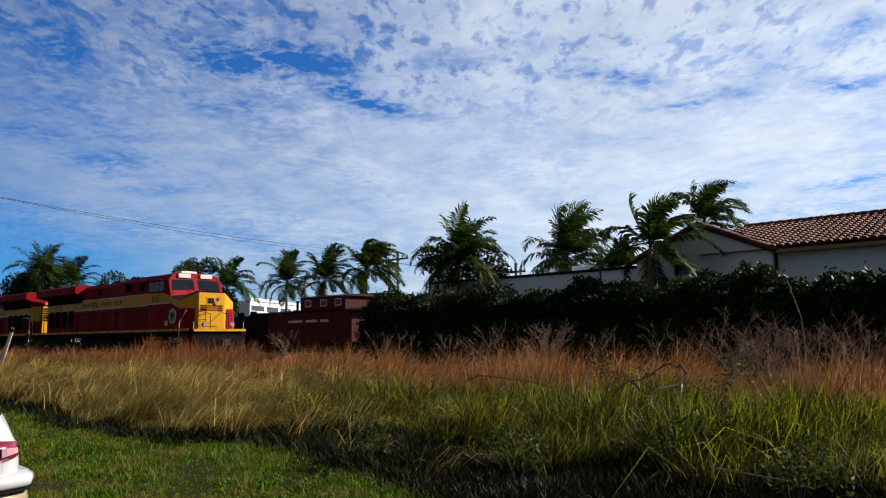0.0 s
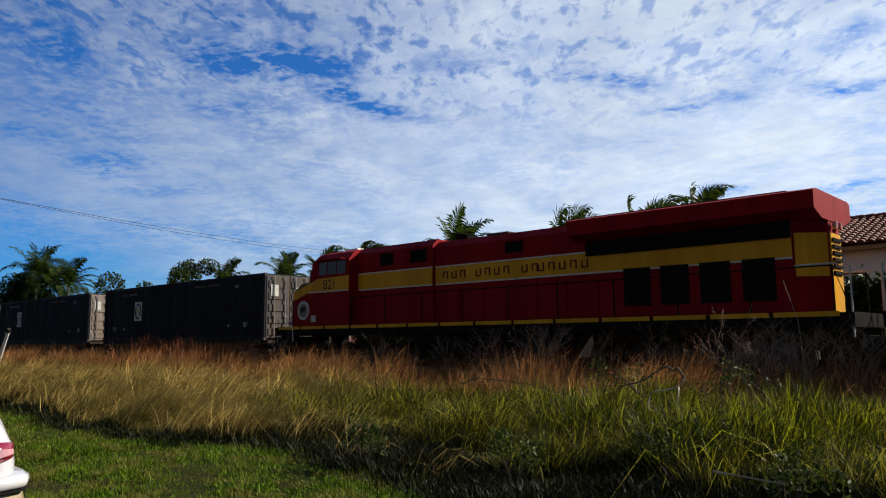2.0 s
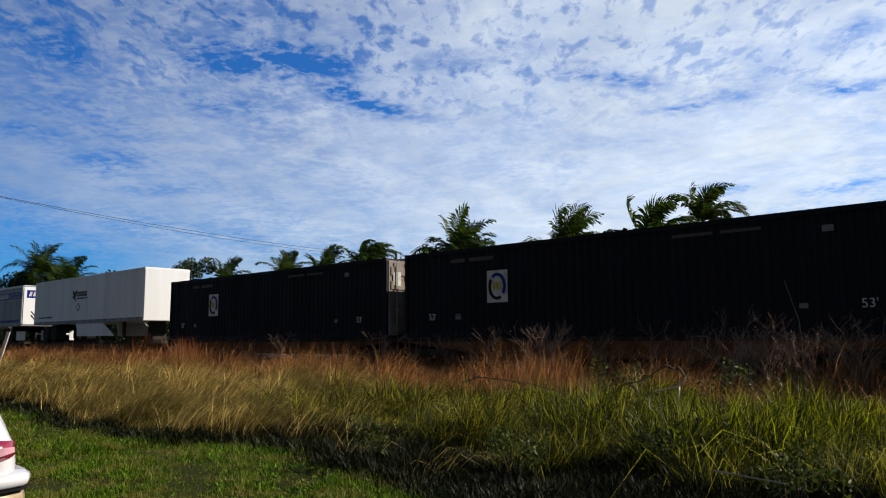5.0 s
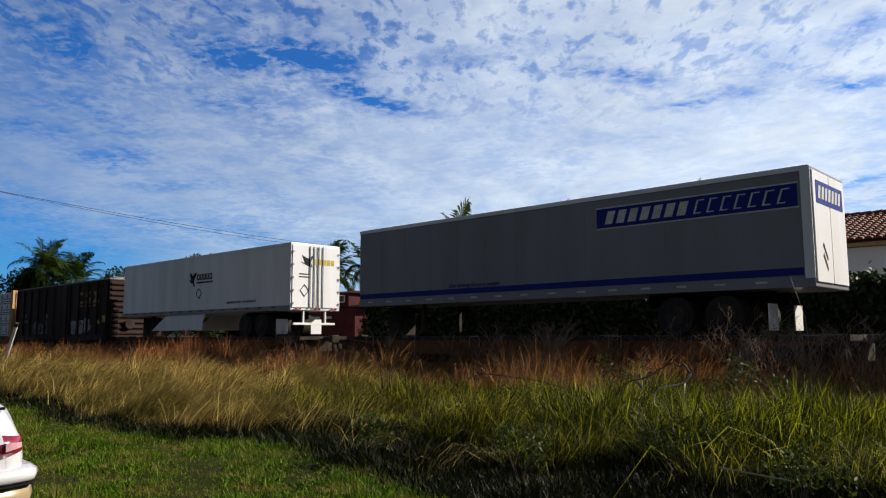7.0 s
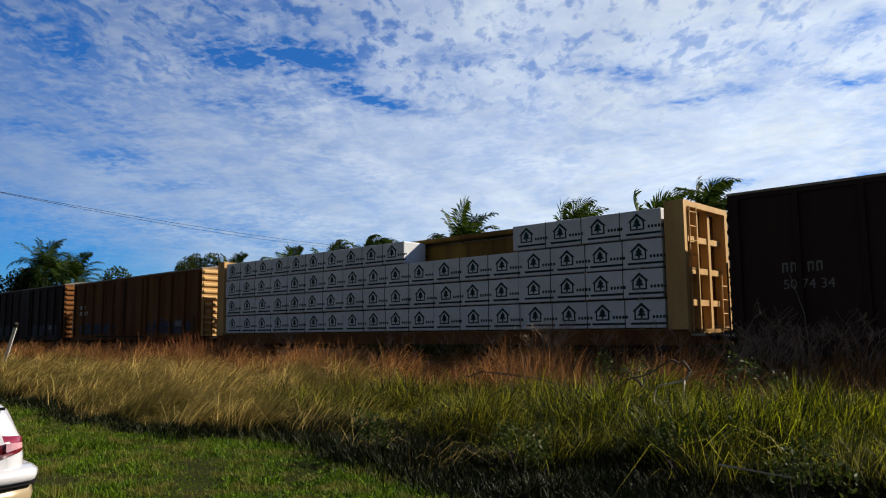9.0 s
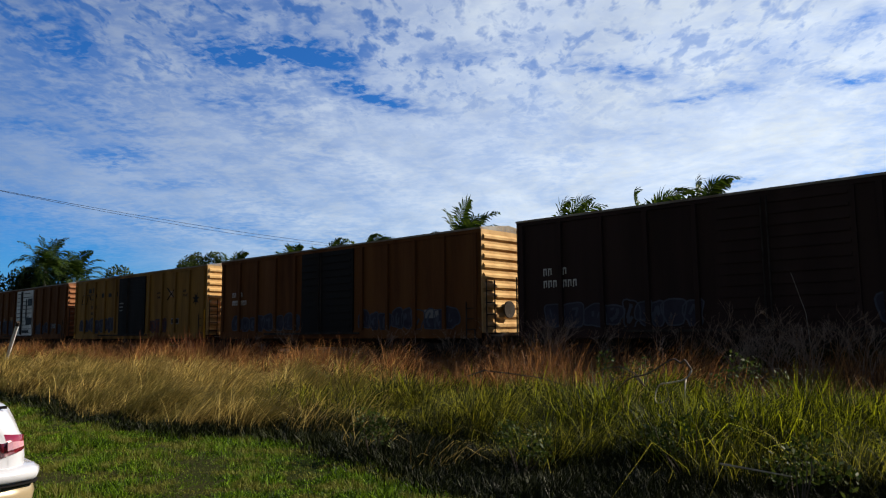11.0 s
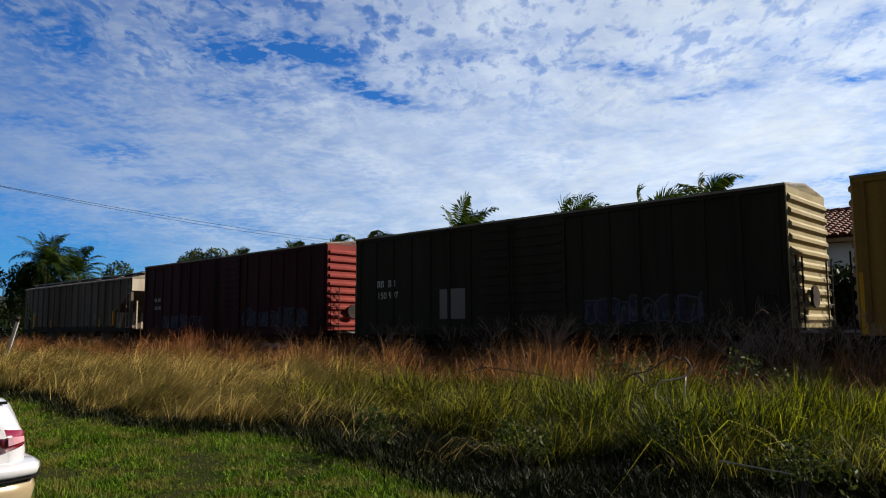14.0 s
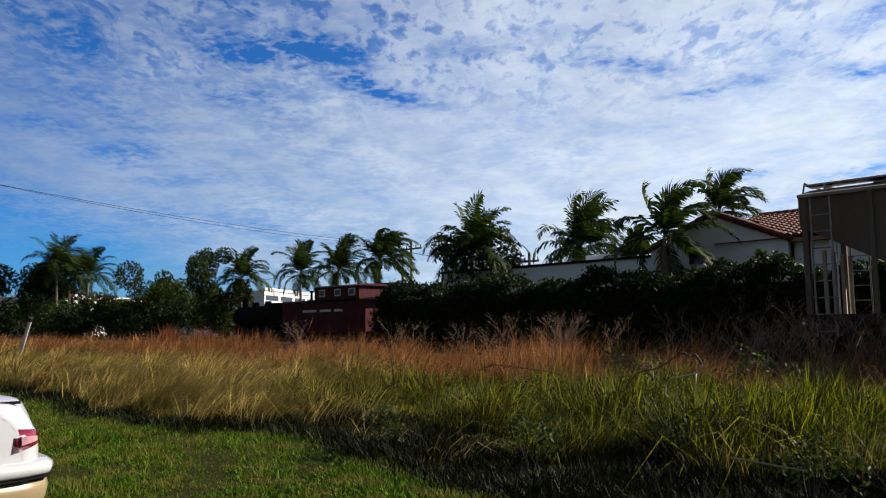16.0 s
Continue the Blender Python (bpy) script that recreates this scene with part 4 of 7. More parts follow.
    part("end_grille", boxes(*[(-10.38, -10.34, -0.34, 0.34, 2.5 + 0.16 * i, 2.58 + 0.16 * i) for i in range(6)]), M_BLACK, lo)
    for sg in (-1, 1):
        bm = bmesh.new()
        tube(bm, [(-10.35, sg * 0.2, 3.70), (-10.44, sg * 0.2, 3.70)], 0.10, 12)
        part("rear_headlight", bm, M_LAMP_LENS_GLINT, lo)
    # exhaust, horn and roof boxes
    part("exhaust_stack", boxes((-0.6, 0.3, -0.4, 0.4, 4.42, 4.56), bevel=0.03), M_STEEL, lo)
    bm = bmesh.new()
    for y in (-0.25, 0, 0.25):
        tube(bm, [(1.3, y, 4.62), (1.75, y, 4.64)], 0.04, 8, 0.12)
    box(bm, 1.2, 1.35, -0.35, 0.35, 4.42, 4.6)
    part("horn", bm, M_BLACK, lo)
    part("roof_box", boxes((6.9, 7.7, -0.45, 0.45, 4.52, 4.66), bevel=0.03), M_WHITE, lo, "pale air conditioner box")
    # cab
    bm = bmesh.new()
    prism(bm, [(-1.5, 1.56), (-1.5, 4.10), (-1.25, 4.40), (-0.8, 4.52), (0.8, 4.52), (1.25, 4.40), (1.5, 4.10), (1.5, 1.56)], 6.15, 8.05)
    cab = part("cab", bm, M_RED, lo)
    bm = bmesh.new()
    pr = [(-1.5, 2.9), (-1.5, 4.10), (-1.25, 4.40), (-0.8, 4.52), (0.8, 4.52), (1.25, 4.40), (1.5, 4.10), (1.5, 2.9)]
    a = [bm.verts.new((8.05, y, z)) for y, z in pr]
    b = [bm.verts.new((8.78 - (z - 2.9) * 0.33, y * (0.99 if z < 4.2 else 0.97), min(z, 4.47))) for y, z in pr]
    bm.faces.new(b)
    for i in range(8):
        bm.faces.new((a[i], a[(i + 1) % 8], b[(i + 1) % 8], b[i]))
    bmesh.ops.recalc_face_normals(bm, faces=bm.faces[:])
    part("cab_front", bm, M_RED, lo)
    for sg in (-1, 1):
        y0 = sg * 1.5
        for x0, x1 in ((6.35, 6.85), (6.91, 7.42), (7.48, 7.95)):
            part("side_window", boxes((x0, x1, min(y0, y0 + sg * 0.015), max(y0, y0 + sg * 0.015), 3.56, 4.06)), M_GLASS, cab)
        part("sunshade", boxes((6.3, 8.0, min(y0, y0 + sg * 0.28), max(y0, y0 + sg * 0.28), 4.10, 4.13)), M_RED, cab)
        # windscreen halves lie on the sloped front
        bm = bmesh.new()
        def scr(y, z):
            return (8.79 - (z - 2.9) * 0.33, y, z)
        bm.faces.new([bm.verts.new(scr(*p)) for p in ((sg * 0.12, 3.62), (sg * 1.36, 3.58), (sg * 1.30, 4.12), (sg * 0.12, 4.16))])
        bmesh.ops.solidify(bm, geom=bm.faces[:], thickness=0.012)
        part("windscreen", bm, M_GLASS, cab)
        part("number_board", boxes((8.22, 8.40, min(sg * 0.28, sg * 0.95), max(sg * 0.28, sg * 0.95), 4.24, 4.46), bevel=0.01), M_WHITE, cab, "white number board")
        # gold band runs over cab and nose
        bm = bmesh.new()
        plate(bm, [(6.16, 2.93), (8.6, 2.93), (9.6, 2.62), (9.6, 2.97), (8.05, 3.43), (6.16, 3.47)], min(y0, y0 + sg * 0.012), max(y0, y0 + sg * 0.012))
        part("cab_band", bm, M_GOLD, lo, "gold cab band")
        part("white_line", boxes((6.16, 8.60, min(y0, y0 + sg * 0.014), max(y0, y0 + sg * 0.014), 2.885, 2.93)), M_LETTER, lo)
        t = lettering(number, 0.54, M_LETTER_BLACK, lo, 6.70 if sg < 0 else 7.70, sg * 1.516, 3.00, flip=sg > 0)
        bm = bmesh.new()
        plate(bm, disc_pts(8.95, 2.22, 0.38), min(y0, y0 + sg * 0.02), max(y0, y0 + sg * 0.02))
        em = part("emblem", bm, M_LETTER, lo, "round white emblem")
        bm = bmesh.new()
        plate(bm, disc_pts(8.95, 2.22, 0.28), min(y0 + sg * 0.02, y0 + sg * 0.026), max(y0 + sg * 0.02, y0 + sg * 0.026))
        part("emblem_centre", bm, M_CONT_END, em)
        bm = bmesh.new()
        plate(bm, [(8.78, 2.16), (8.90, 2.22), (8.96, 2.10), (9.12, 2.20), (9.06, 2.34), (8.84, 2.38)], min(y0 + sg * 0.026, y0 + sg * 0.03), max(y0 + sg * 0.026, y0 + sg * 0.03))
        part("emblem_figure", bm, M_LETTER_BLACK, em)
        part("placard", boxes((8.15, 8.45, min(y0, y0 + sg * 0.012), max(y0, y0 + sg * 0.012), 1.75, 2.0)), M_LETTER, lo)
    # nose
    bm = bmesh.new()
    def nz(x, y):
        return 3.44 if x < 9 else (2.98 if abs(y) > 1 else 3.40)
    prof = [(8.05, -1.5), (9.6, -1.5), (10.1, -0.72), (10.1, 0.72), (9.6, 1.5), (8.05, 1.5)]
    lo_v = [bm.verts.new((x, y, 1.56)) for x, y in prof]
    hi_v = [bm.verts.new((x, y, nz(x, y))) for x, y in prof]
    for i in (0, 4):
        bm.faces.new((lo_v[i], lo_v[i + 1], hi_v[i + 1], hi_v[i]))
    bm.faces.new(lo_v[::-1])
    bmesh.ops.recalc_face_normals(bm, faces=bm.faces[:])
    part("nose_side", bm, M_RED, lo)
    bm = bmesh.new()
    f0 = [bm.verts.new((x, y, 1.56)) for x, y in prof[1:5]]
    f1 = [bm.verts.new((x + (0.02 if k in (1, 2) else 0), y, nz(x, y))) for k, (x, y) in enumerate(prof[1:5])]
    for i in range(3):
        bm.faces.new((f0[i], f0[i + 1], f1[i + 1], f1[i]))
    part("nose_front", bm, M_GOLD, lo, "gold nose front")
    for sg in (-1, 1):
        bm = bmesh.new()
        q = [(9.615, sg * 1.50), (10.02, sg * 0.87)]
        a4 = [bm.verts.new((x, y, z)) for z in (1.57, 2.60) for x, y in q]
        bm.faces.new((a4[0], a4[1], a4[3], a4[2]))
        bmesh.ops.translate(bm, vec=(0.034, sg * 0.022, 0), verts=bm.verts[:])
        bmesh.ops.solidify(bm, geom=bm.faces[:], thickness=-0.004 * sg)
        part("nose_flank", bm, M_RED, lo, "red lower nose corner")
    bm = bmesh.new()
    t0 = [bm.verts.new((x, y, nz(x, y) + 0.004)) for x, y in prof]
    ridge = [bm.verts.new((8.05, 0, 3.60)), bm.verts.new((10.1, 0, 3.50))]
    for f in ((t0[0], t0[1], ridge[0]), (t0[1], t0[2], ridge[1], ridge[0]), (t0[2], t0[3], ridge[1]), (t0[3], t0[4], ridge[0], ridge[1]), (t0[4], t0[5], ridge[0])):
        bm.faces.new(f)
    bmesh.ops.recalc_face_normals(bm, faces=bm.faces[:])
    part("nose_top", bm, M_BLACK, lo, "black anti-glare panel")
    part("nose_door", boxes((10.10, 10.13, -0.32, 0.32, 1.7, 3.2), bevel=0.01), M_GOLD, lo)
    part("nose_window", boxes((10.13, 10.15, -0.24, 0.10, 2.86, 3.12), bevel=0.005), M_GLASS, lo, "small dark nose door window")
    for z in (1.8, 2.05, 2.3, 2.55):
        bm = bmesh.new()
        tube(bm, [(10.11, -0.66, z), (10.20, -0.66, z), (10.20, -0.38, z), (10.11, -0.38, z)], 0.014, 5)
        part("grab_iron", bm, M_BLACK, lo)
    part("nose_stripes", boxes(*[(10.131, 10.148, -0.62, 0.62, 2.50 + 0.11 * i, 2.55 + 0.11 * i) for i in range(3)]), M_LETTER_RED, lo)
    for sg in (-1, 1):
        bm = bmesh.new()
        tube(bm, [(10.10, 0.30 + sg * 0.10, 3.0 + sg * 0.12), (10.2, 0.30 + sg * 0.10, 3.0 + sg * 0.12)], 0.09, 12)
        part("headlight", bm, M_LAMP_LENS_GLINT, lo)
        bm = bmesh.new()
        tube(bm, [(10.70, sg * 0.75, 1.78), (10.86, sg * 0.75, 1.78)], 0.12, 12)
        part("ditch_light", bm, M_LAMP_LENS_GLINT, lo)
        # corner red flank, steps and grab rails
        part("step_well", boxes((9.7, 10.5, min(sg * 1.1, sg * 1.48), max(sg * 1.1, sg * 1.48), 0.5, 1.25), bevel=0.02), M_BLACK, lo)
        bm = bmesh.new()
        tube(bm, [(9.62, sg * 1.5, 1.0), (9.7, sg * 1.52, 1.9), (9.95, sg * 1.3, 2.5)], 0.02, 6)
        part("grab_rail", bm, M_LETTER, lo)
        bm = bmesh.new()
        tube(bm, [(10.85, sg * 1.38, 0.9), (10.85, sg * 1.38, 1.9)], 0.018, 6)
        part("grab_rail", bm, M_LETTER, lo)
        bm = bmesh.new()
        tube(bm, [(10.88, sg * 0.5, 1.5), (10.88, sg * 0.5, 2.3), (10.15, sg * 0.5, 2.4)], 0.018, 6)
        part("grab_rail", bm, M_BLACK, lo)
        bm = bmesh.new()
        xs = [-10.6 + 1.85 * i for i in range(10)]
        for x in xs:
            tube(bm, [(x, sg * 1.46, 1.56), (x, sg * 1.46, 2.62)], 0.022, 6)
        tube(bm, [(-10.9, sg * 1.46, 1.7), (xs[0], sg * 1.46, 2.62), (xs[-1], sg * 1.46, 2.62)], 0.02, 6)
        part("walkway_rail", bm, M_BLACK, lo)
        bm = bmesh.new()
        tube(bm, [(-10.95, sg * 1.42, 1.0), (-10.95, sg * 1.42, 2.6), (-10.6, sg * 1.46, 2.66), (-9.8, sg * 1.46, 2.66)], 0.022, 6)
        part("end_rail", bm, M_LETTER, lo)
    bm = bmesh.new()
    plate(bm, [(-1.35, 0.25), (1.35, 0.25), (1.45, 1.2), (-1.45, 1.2)], 10.9, 11.0, "x")
    part("pilot", bm, M_BLACK, lo)
    part("front_platform", boxes((10.1, 11.0, -1.4, 1.4, 1.44, 1.54), bevel=0.02), M_BLACK, lo)
    part("platform_edge", boxes((10.2, 11.0, -1.42, -1.401, 1.44, 1.55), (11.0, 11.02, -1.42, 1.42, 1.44, 1.55)), M_GOLD, lo, "gold platform edge")
    return lo


rolling(locomotive("818"), -45.8)
rolling(locomotive("821"), -68.34, turn=180)


def flat_wagon(length, label, deck=1.06, well=False):
    wg = thing("flat_wagon", pose(0, 0, 0), label, "flat wagon", "wagons of the train")
    h = length / 2
    part("deck", boxes((-h, h, -1.25, 1.25, deck - 0.14, deck), bevel=0.015), M_STEEL, wg)
    bm = bmesh.new()
    for sg in (-1, 1):
        plate(bm, [(-h, deck - 0.14), (h, deck - 0.14), (h - 2.6, deck - 0.42), (h - 4, deck - 0.62), (4 - h, deck - 0.62), (2.6 - h, deck - 0.42)], sg * 1.16, sg * 1.24)
    part("side_sill", bm, M_BOX_RUST, wg)
    part("centre_sill", boxes((-h - 0.1, h + 0.1, -0.35, 0.35, deck - 0.62, deck - 0.16)), M_STEEL, wg)
    for sg in (-1, 1):
        truck(wg, sg * (h - 1.5))
        coupler(wg, sg * (h + 0.05), sg)
    bm = bmesh.new()
    for i in range(4):
        x = -h + 1.0 + i * (length - 2) / 3
        tube(bm, [(x, -1.28, deck - 0.35), (x, -1.28, deck - 0.02), (x + 0.4, -1.28, deck - 0.02), (x + 0.4, -1.28, deck - 0.35)], 0.014, 5)
    part("stirrup", bm, M_BRIGHT, wg)
    return wg


def container(grey_front, seed):
    L, Wd, H = 16.15, 1.295, 2.90
    co = thing("container", pose(0, 0, 0), "dark navy corrugated freight container with white square badge", "container", "containers on the train")
    h = L / 2
    # shallow corrugated side walls
    for sg in (-1, 1):
        bm = bmesh.new()
        pts = []
        k = 60
        for i in range(k):
            x0 = -h + 0.12 + (L - 0.24) * i / k
            w = (L - 0.24) / k
            pts += [(x0, 1.235), (x0 + w * 0.4, 1.235), (x0 + w * 0.5, 1.265), (x0 + w * 0.9, 1.265)]
        lo_ = [bm.verts.new((x, sg * y, 0.14)) for x, y in pts]
        hi_ = [bm.verts.new((x, sg * y, H - 0.12)) for x, y in pts]
        for i in range(len(pts) - 1):
            bm.faces.new((lo_[i], lo_[i + 1], hi_[i + 1], hi_[i]))
        bmesh.ops.recalc_face_normals(bm, faces=bm.faces[:])
        part("side_panel", bm, M_CONT, co)
    part("body_core", boxes((-h + 0.1, h - 0.1, -1.2, 1.2, 0.1, H - 0.05)), M_CONT, co)
    part("roof", boxes((-h + 0.05, h - 0.05, -1.25, 1.25, H - 0.06, H - 0.02)), M_CONT, co)
    bm = bmesh.new()
    for sg in (-1, 1):
        box(bm, -h, h, min(sg * 1.22, sg * Wd), max(sg * 1.22, sg * Wd), 0.0, 0.16)
        box(bm, -h, h, min(sg * 1.22, sg * Wd), max(sg * 1.22, sg * Wd), H - 0.13, H)
        for x in (-h, h - 0.12):
            box(bm, x, x + 0.12, min(sg * 1.2, sg * Wd + sg * .002), max(sg * 1.2, sg * Wd + sg * .002), 0.002, H - 0.002)
    part("frame", bm, M_CONT, co)
    for x in (-h, h):
        for sg in (-1, 1):
            for z in (0, H):
                bm = bmesh.new()
                box(bm, x - 0.09 if x > 0 else x - 0.005, x + 0.005 if x > 0 else x + 0.09, min(sg * 1.18, sg * 1.302), max(sg * 1.18, sg * 1.302), z - 0.006 if z == 0 else z - 0.11, z + 0.11 if z == 0 else z + 0.006)
                part("corner_casting", bm, M_CONT_DOOR, co)
    if grey_front:
        # plain grey end with upright corrugations
        ew = part("end_wall", boxes((h - 0.02, h + 0.02, -1.22, 1.22, 0.1, H - 0.1)), M_CONT_END, co, "grey corrugated end wall")
        for i in range(10):
            part("end_rib", boxes((h + 0.02, h + 0.065, -1.2 + 0.24 * i, -1.08 + 0.24 * i, 0.14, H - 0.14)), M_CONT_END, ew)
        part("end_post", boxes((h - 0.26, h - 0.12, -1.303, -1.296, H - 0.85, H - 0.02)), M_CONT_END, co)
    else:
        for sg in (-1, 1):
            bm = boxes((h - 0.02, h + 0.02, min(sg * 0.02, sg * 1.2), max(sg * 0.02, sg * 1.2), 0.08, H - 0.08), bevel=0.01)
            for i in range(5):
                box(bm, h + 0.02, h + 0.05, min(sg * 0.1, sg * 1.1), max(sg * 0.1, sg * 1.1), 0.2 + 0.52 * i, 0.5 + 0.52 * i)
            dr = part("door", bm, M_CONT_TAN if seed else M_CONT_DOOR, co, "rust-streaked grey steel end door" if seed else "dark navy steel end door")
            bm = bmesh.new()
            for y in (0.28, 0.85):
                tube(bm, [(h + 0.09, sg * y, 0.1), (h + 0.09, sg * y, H - 0.1)], 0.022, 6)
                box(bm, h + 0.05, h + 0.13, sg * y - 0.05, sg * y + 0.05, 1.0, 1.06)
            part("locking_bar", bm, M_BRIGHT, dr)
        part("door_badge", boxes((h + 0.05, h + 0.056, -1.0, -0.62, 1.9, 2.4)), M_LETTER, co)
        part("door_notice", boxes((h + 0.05, h + 0.056, 0.7, 1.0, 0.75, 1.0)), M_LETTER_YELLOW, co)
        part("door_marks", boxes(*[(h + 0.05, h + 0.056, 0.35 + 0.16 * i, 0.46 + 0.16 * i, 2.2 - 0.2 * j, 2.32 - 0.2 * j) for i in range(4) for j in range(3)]), M_LETTER, co)
    for sg in (-1, 1):
        y = sg * 1.266
        x0 = -h + 3.75
        def lay(a, b):
            return (min(y + sg * a, y + sg * b), max(y + sg * a, y + sg * b))
        bg = part("badge", boxes((x0, x0 + 0.82, *lay(0.0, 0.012), 1.08, 2.10)), M_LETTER, co, "white square badge")
        bm = bmesh.new()
        outer = [(x0 + 0.41 + 0.36 * math.cos(a), 1.60 + 0.42 * math.sin(a)) for a in [radians(v) for v in range(-40, 131, 17)]]
        inner = [(x0 + 0.41 + 0.24 * math.cos(a), 1.60 + 0.32 * math.sin(a)) for a in [radians(v) for v in range(130, -41, -17)]]
        plate(bm, outer + inner, *lay(0.012, 0.018))
        part("badge_arc", bm, M_BLUE, bg, "blue arc")
        bm = bmesh.new()
        outer = [(x0 + 0.41 + 0.36 * math.cos(a), 1.58 + 0.42 * math.sin(a)) for a in [radians(v) for v in range(140, 301, 16)]]
        inner = [(x0 + 0.41 + 0.24 * math.cos(a), 1.58 + 0.32 * math.sin(a)) for a in [radians(v) for v in range(300, 139, -16)]]
        plate(bm, outer + inner, *lay(0.012, 0.018))
        part("badge_arc", bm, M_LETTER_BLACK, bg, "black arc")
        bars("badge_mark", [(x0 + 0.24 + 0.14 * i, x0 + 0.34 + 0.14 * i, 1.48, 1.72) for i in range(3)], M_LETTER_YELLOW, bg, y + sg * 0.012, sg)
        bars("serial_bar", [(-h + 2.2, -h + 2.8, 2.46, 2.58), (-h + 3.0, -h + 4.0, 2.46, 2.58)], M_CONT_DOOR, co, y, sg)
        bars("serial_bar", [(2.0, 3.1, 2.54, 2.62), (3.3, 4.3, 2.54, 2.62)], M_CONT_DOOR, co, y, sg)
        for xx in (-h + 1.15, h - 1.7):
            lettering("53'", 0.30, M_LETTER, co, xx if sg < 0 else xx + 0.5, y + sg * 0.004, 0.58, flip=sg > 0)
        bars("small_notice", [(-h + 2.4, -h + 2.6, 0.72, 0.76), (-h + 2.38, -h + 2.62, 0.58, 0.70), (h - 3.0, h - 2.8, 0.6, 0.72), (h - 2.4, h - 2.15, 2.35, 2.5)], M_CONT_END, co, y, sg)
    return co


GREY = (False, False, True, True, False)
for k, (front, back) in enumerate(((-80.4, -96.45), (-98.65, -115.0), (-116.3, -132.5), (-133.3, -149.6), (-150.5, -166.6))):
    mid_s = (front + back) / 2
    if k == 0:
        wagon_a = flat_wagon(16.6, "low dark container flat wagon")
    rolling(wagon_a if k == 0 else copy_thing(wagon_a, pose(0, 0, 0)), mid_s)
    rolling(container(GREY[k], k), mid_s, z=RAIL + 1.165 - 0.10)


def trailer(kind, seed):
    L, Wd, H = 16.15, 1.29, 2.87
    h = L / 2
    names = {"blue": "grey highway trailer with blue stripe and blue name panel", "bird": "white highway trailer with a dark bird emblem"}
    tl = thing("highway_trailer", pose(0, 0, 0), names[kind], "trailer", "trailers on the train")
    wall = M_TRAILER_GREY if kind == "blue" else M_TRAILER
    part("box", boxes((-h, h, -Wd, Wd, 0.0, H), bevel=0.03), wall, tl)
    part("roof", boxes((-h + 0.05, h - 0.05, -Wd + 0.05, Wd - 0.05, H, H + 0.02)), M_TRAILER, tl)
    for sg in (-1, 1):
        y = sg * Wd
        def lay(a, b):
            return (min(y + sg * a, y + sg * b), max(y + sg * a, y + sg * b))
        part("top_rail", boxes((-h, h, *lay(0, 0.02), H - 0.12, H - 0.01)), M_TRAILER, tl)
        part("bottom_rail", boxes((-h, h, *lay(0, 0.025), 0.0, 0.20)), M_TRAILER_GREY, tl, "scuffed grey bottom rail")
        part("corner_post", boxes((h - 0.22, h + 0.004, *lay(0, 0.022), 0.2, H - 0.12)), M_TRAILER, tl)
        part("reflector_strip", boxes(*[(-h + 0.5 + 1.02 * i, -h + 0.78 + 1.02 * i, *lay(0.025, 0.032), 0.12, 0.17) for i in range(15)]), M_LETTER if kind == "blue" else M_LETTER_RED, tl)
        for i in range(12):
            x = -h + 1.2 + i * 1.25
            part("panel_seam", boxes((x - 0.03, x + 0.03, *lay(0, 0.006), 0.2, H - 0.12)), wall, tl)
        if kind == "blue":
            part("stripe", boxes((-h + 0.05, h - 0.25, *lay(0.007, 0.012), 0.28, 0.46)), M_BLUE, tl, "blue stripe")
            pn = part("name_panel", boxes((h - 5.75, h - 0.3, *lay(0.007, 0.013), 1.92, 2.47)), M_BLUE, tl, "blue name panel")
            part("panel_border", boxes((h - 5.78, h - 0.27, *lay(0.007, 0.010), 1.88, 1.92), (h - 5.78, h - 0.27, *lay(0.007, 0.010), 2.47, 2.51)), M_LETTER, pn)
            for i in range(7):
                bm = bmesh.new()
                x = h - 5.50 + 0.36 * i
                plate(bm, [(x, 2.02), (x + 0.24, 2.02), (x + 0.36, 2.38), (x + 0.12, 2.38)], *lay(0.013, 0.018))
                part("name_bar", bm, M_LETTER, pn, "slanted white name bar")
            for i in range(7):
                bm = bmesh.new()
                x = h - 2.88 + 0.35 * i
                plate(bm, [(x, 2.02), (x + 0.05, 2.02), (x + 0.17, 2.38), (x + 0.12, 2.38)], *lay(0.013, 0.018))
                plate(bm, [(x + 0.05, 2.02), (x + 0.20, 2.02), (x + 0.21, 2.05), (x + 0.06, 2.05)], *lay(0.013, 0.018))
                plate(bm, [(x + 0.17, 2.35), (x + 0.31, 2.35), (x + 0.32, 2.38), (x + 0.18, 2.38)], *lay(0.013, 0.018))
                part("name_bar", bm, M_LETTER, pn, "thin slanted white name bar")
            lettering("Our driving force is people", 0.20, M_BLUE, tl, -h + 4.6 if sg < 0 else -h + 7.2, y + sg * 0.014, 0.50, 0.3, sg > 0)
        else:
            x0 = -h + 7.5

            def mx(x):
                return x if sg < 0 else 2 * (x0 + 1.14) - x
            bm = bmesh.new()
            bird = [(0, 2.02), (0.12, 2.06), (0.28, 2.0), (0.10, 2.28), (0.05, 2.42), (0.25, 2.40), (0.42, 2.24), (0.55, 2.34), (0.80, 2.42), (0.98, 2.44), (0.86, 2.26), (0.72, 2.12), (0.60, 1.98), (0.66, 1.80), (0.80, 1.66), (0.56, 1.66), (0.50, 1.84), (0.34, 1.82), (0.16, 1.92)]
            plate(bm, [(mx(x0 + a * 0.8), 1.72 + (b - 2.05) * 0.9) for a, b in bird], *lay(0.007, 0.013))
            part("bird_emblem", bm, M_LETTER_BLACK, tl, "black flying bird emblem")
            for i in range(5):
                bm = bmesh.new()
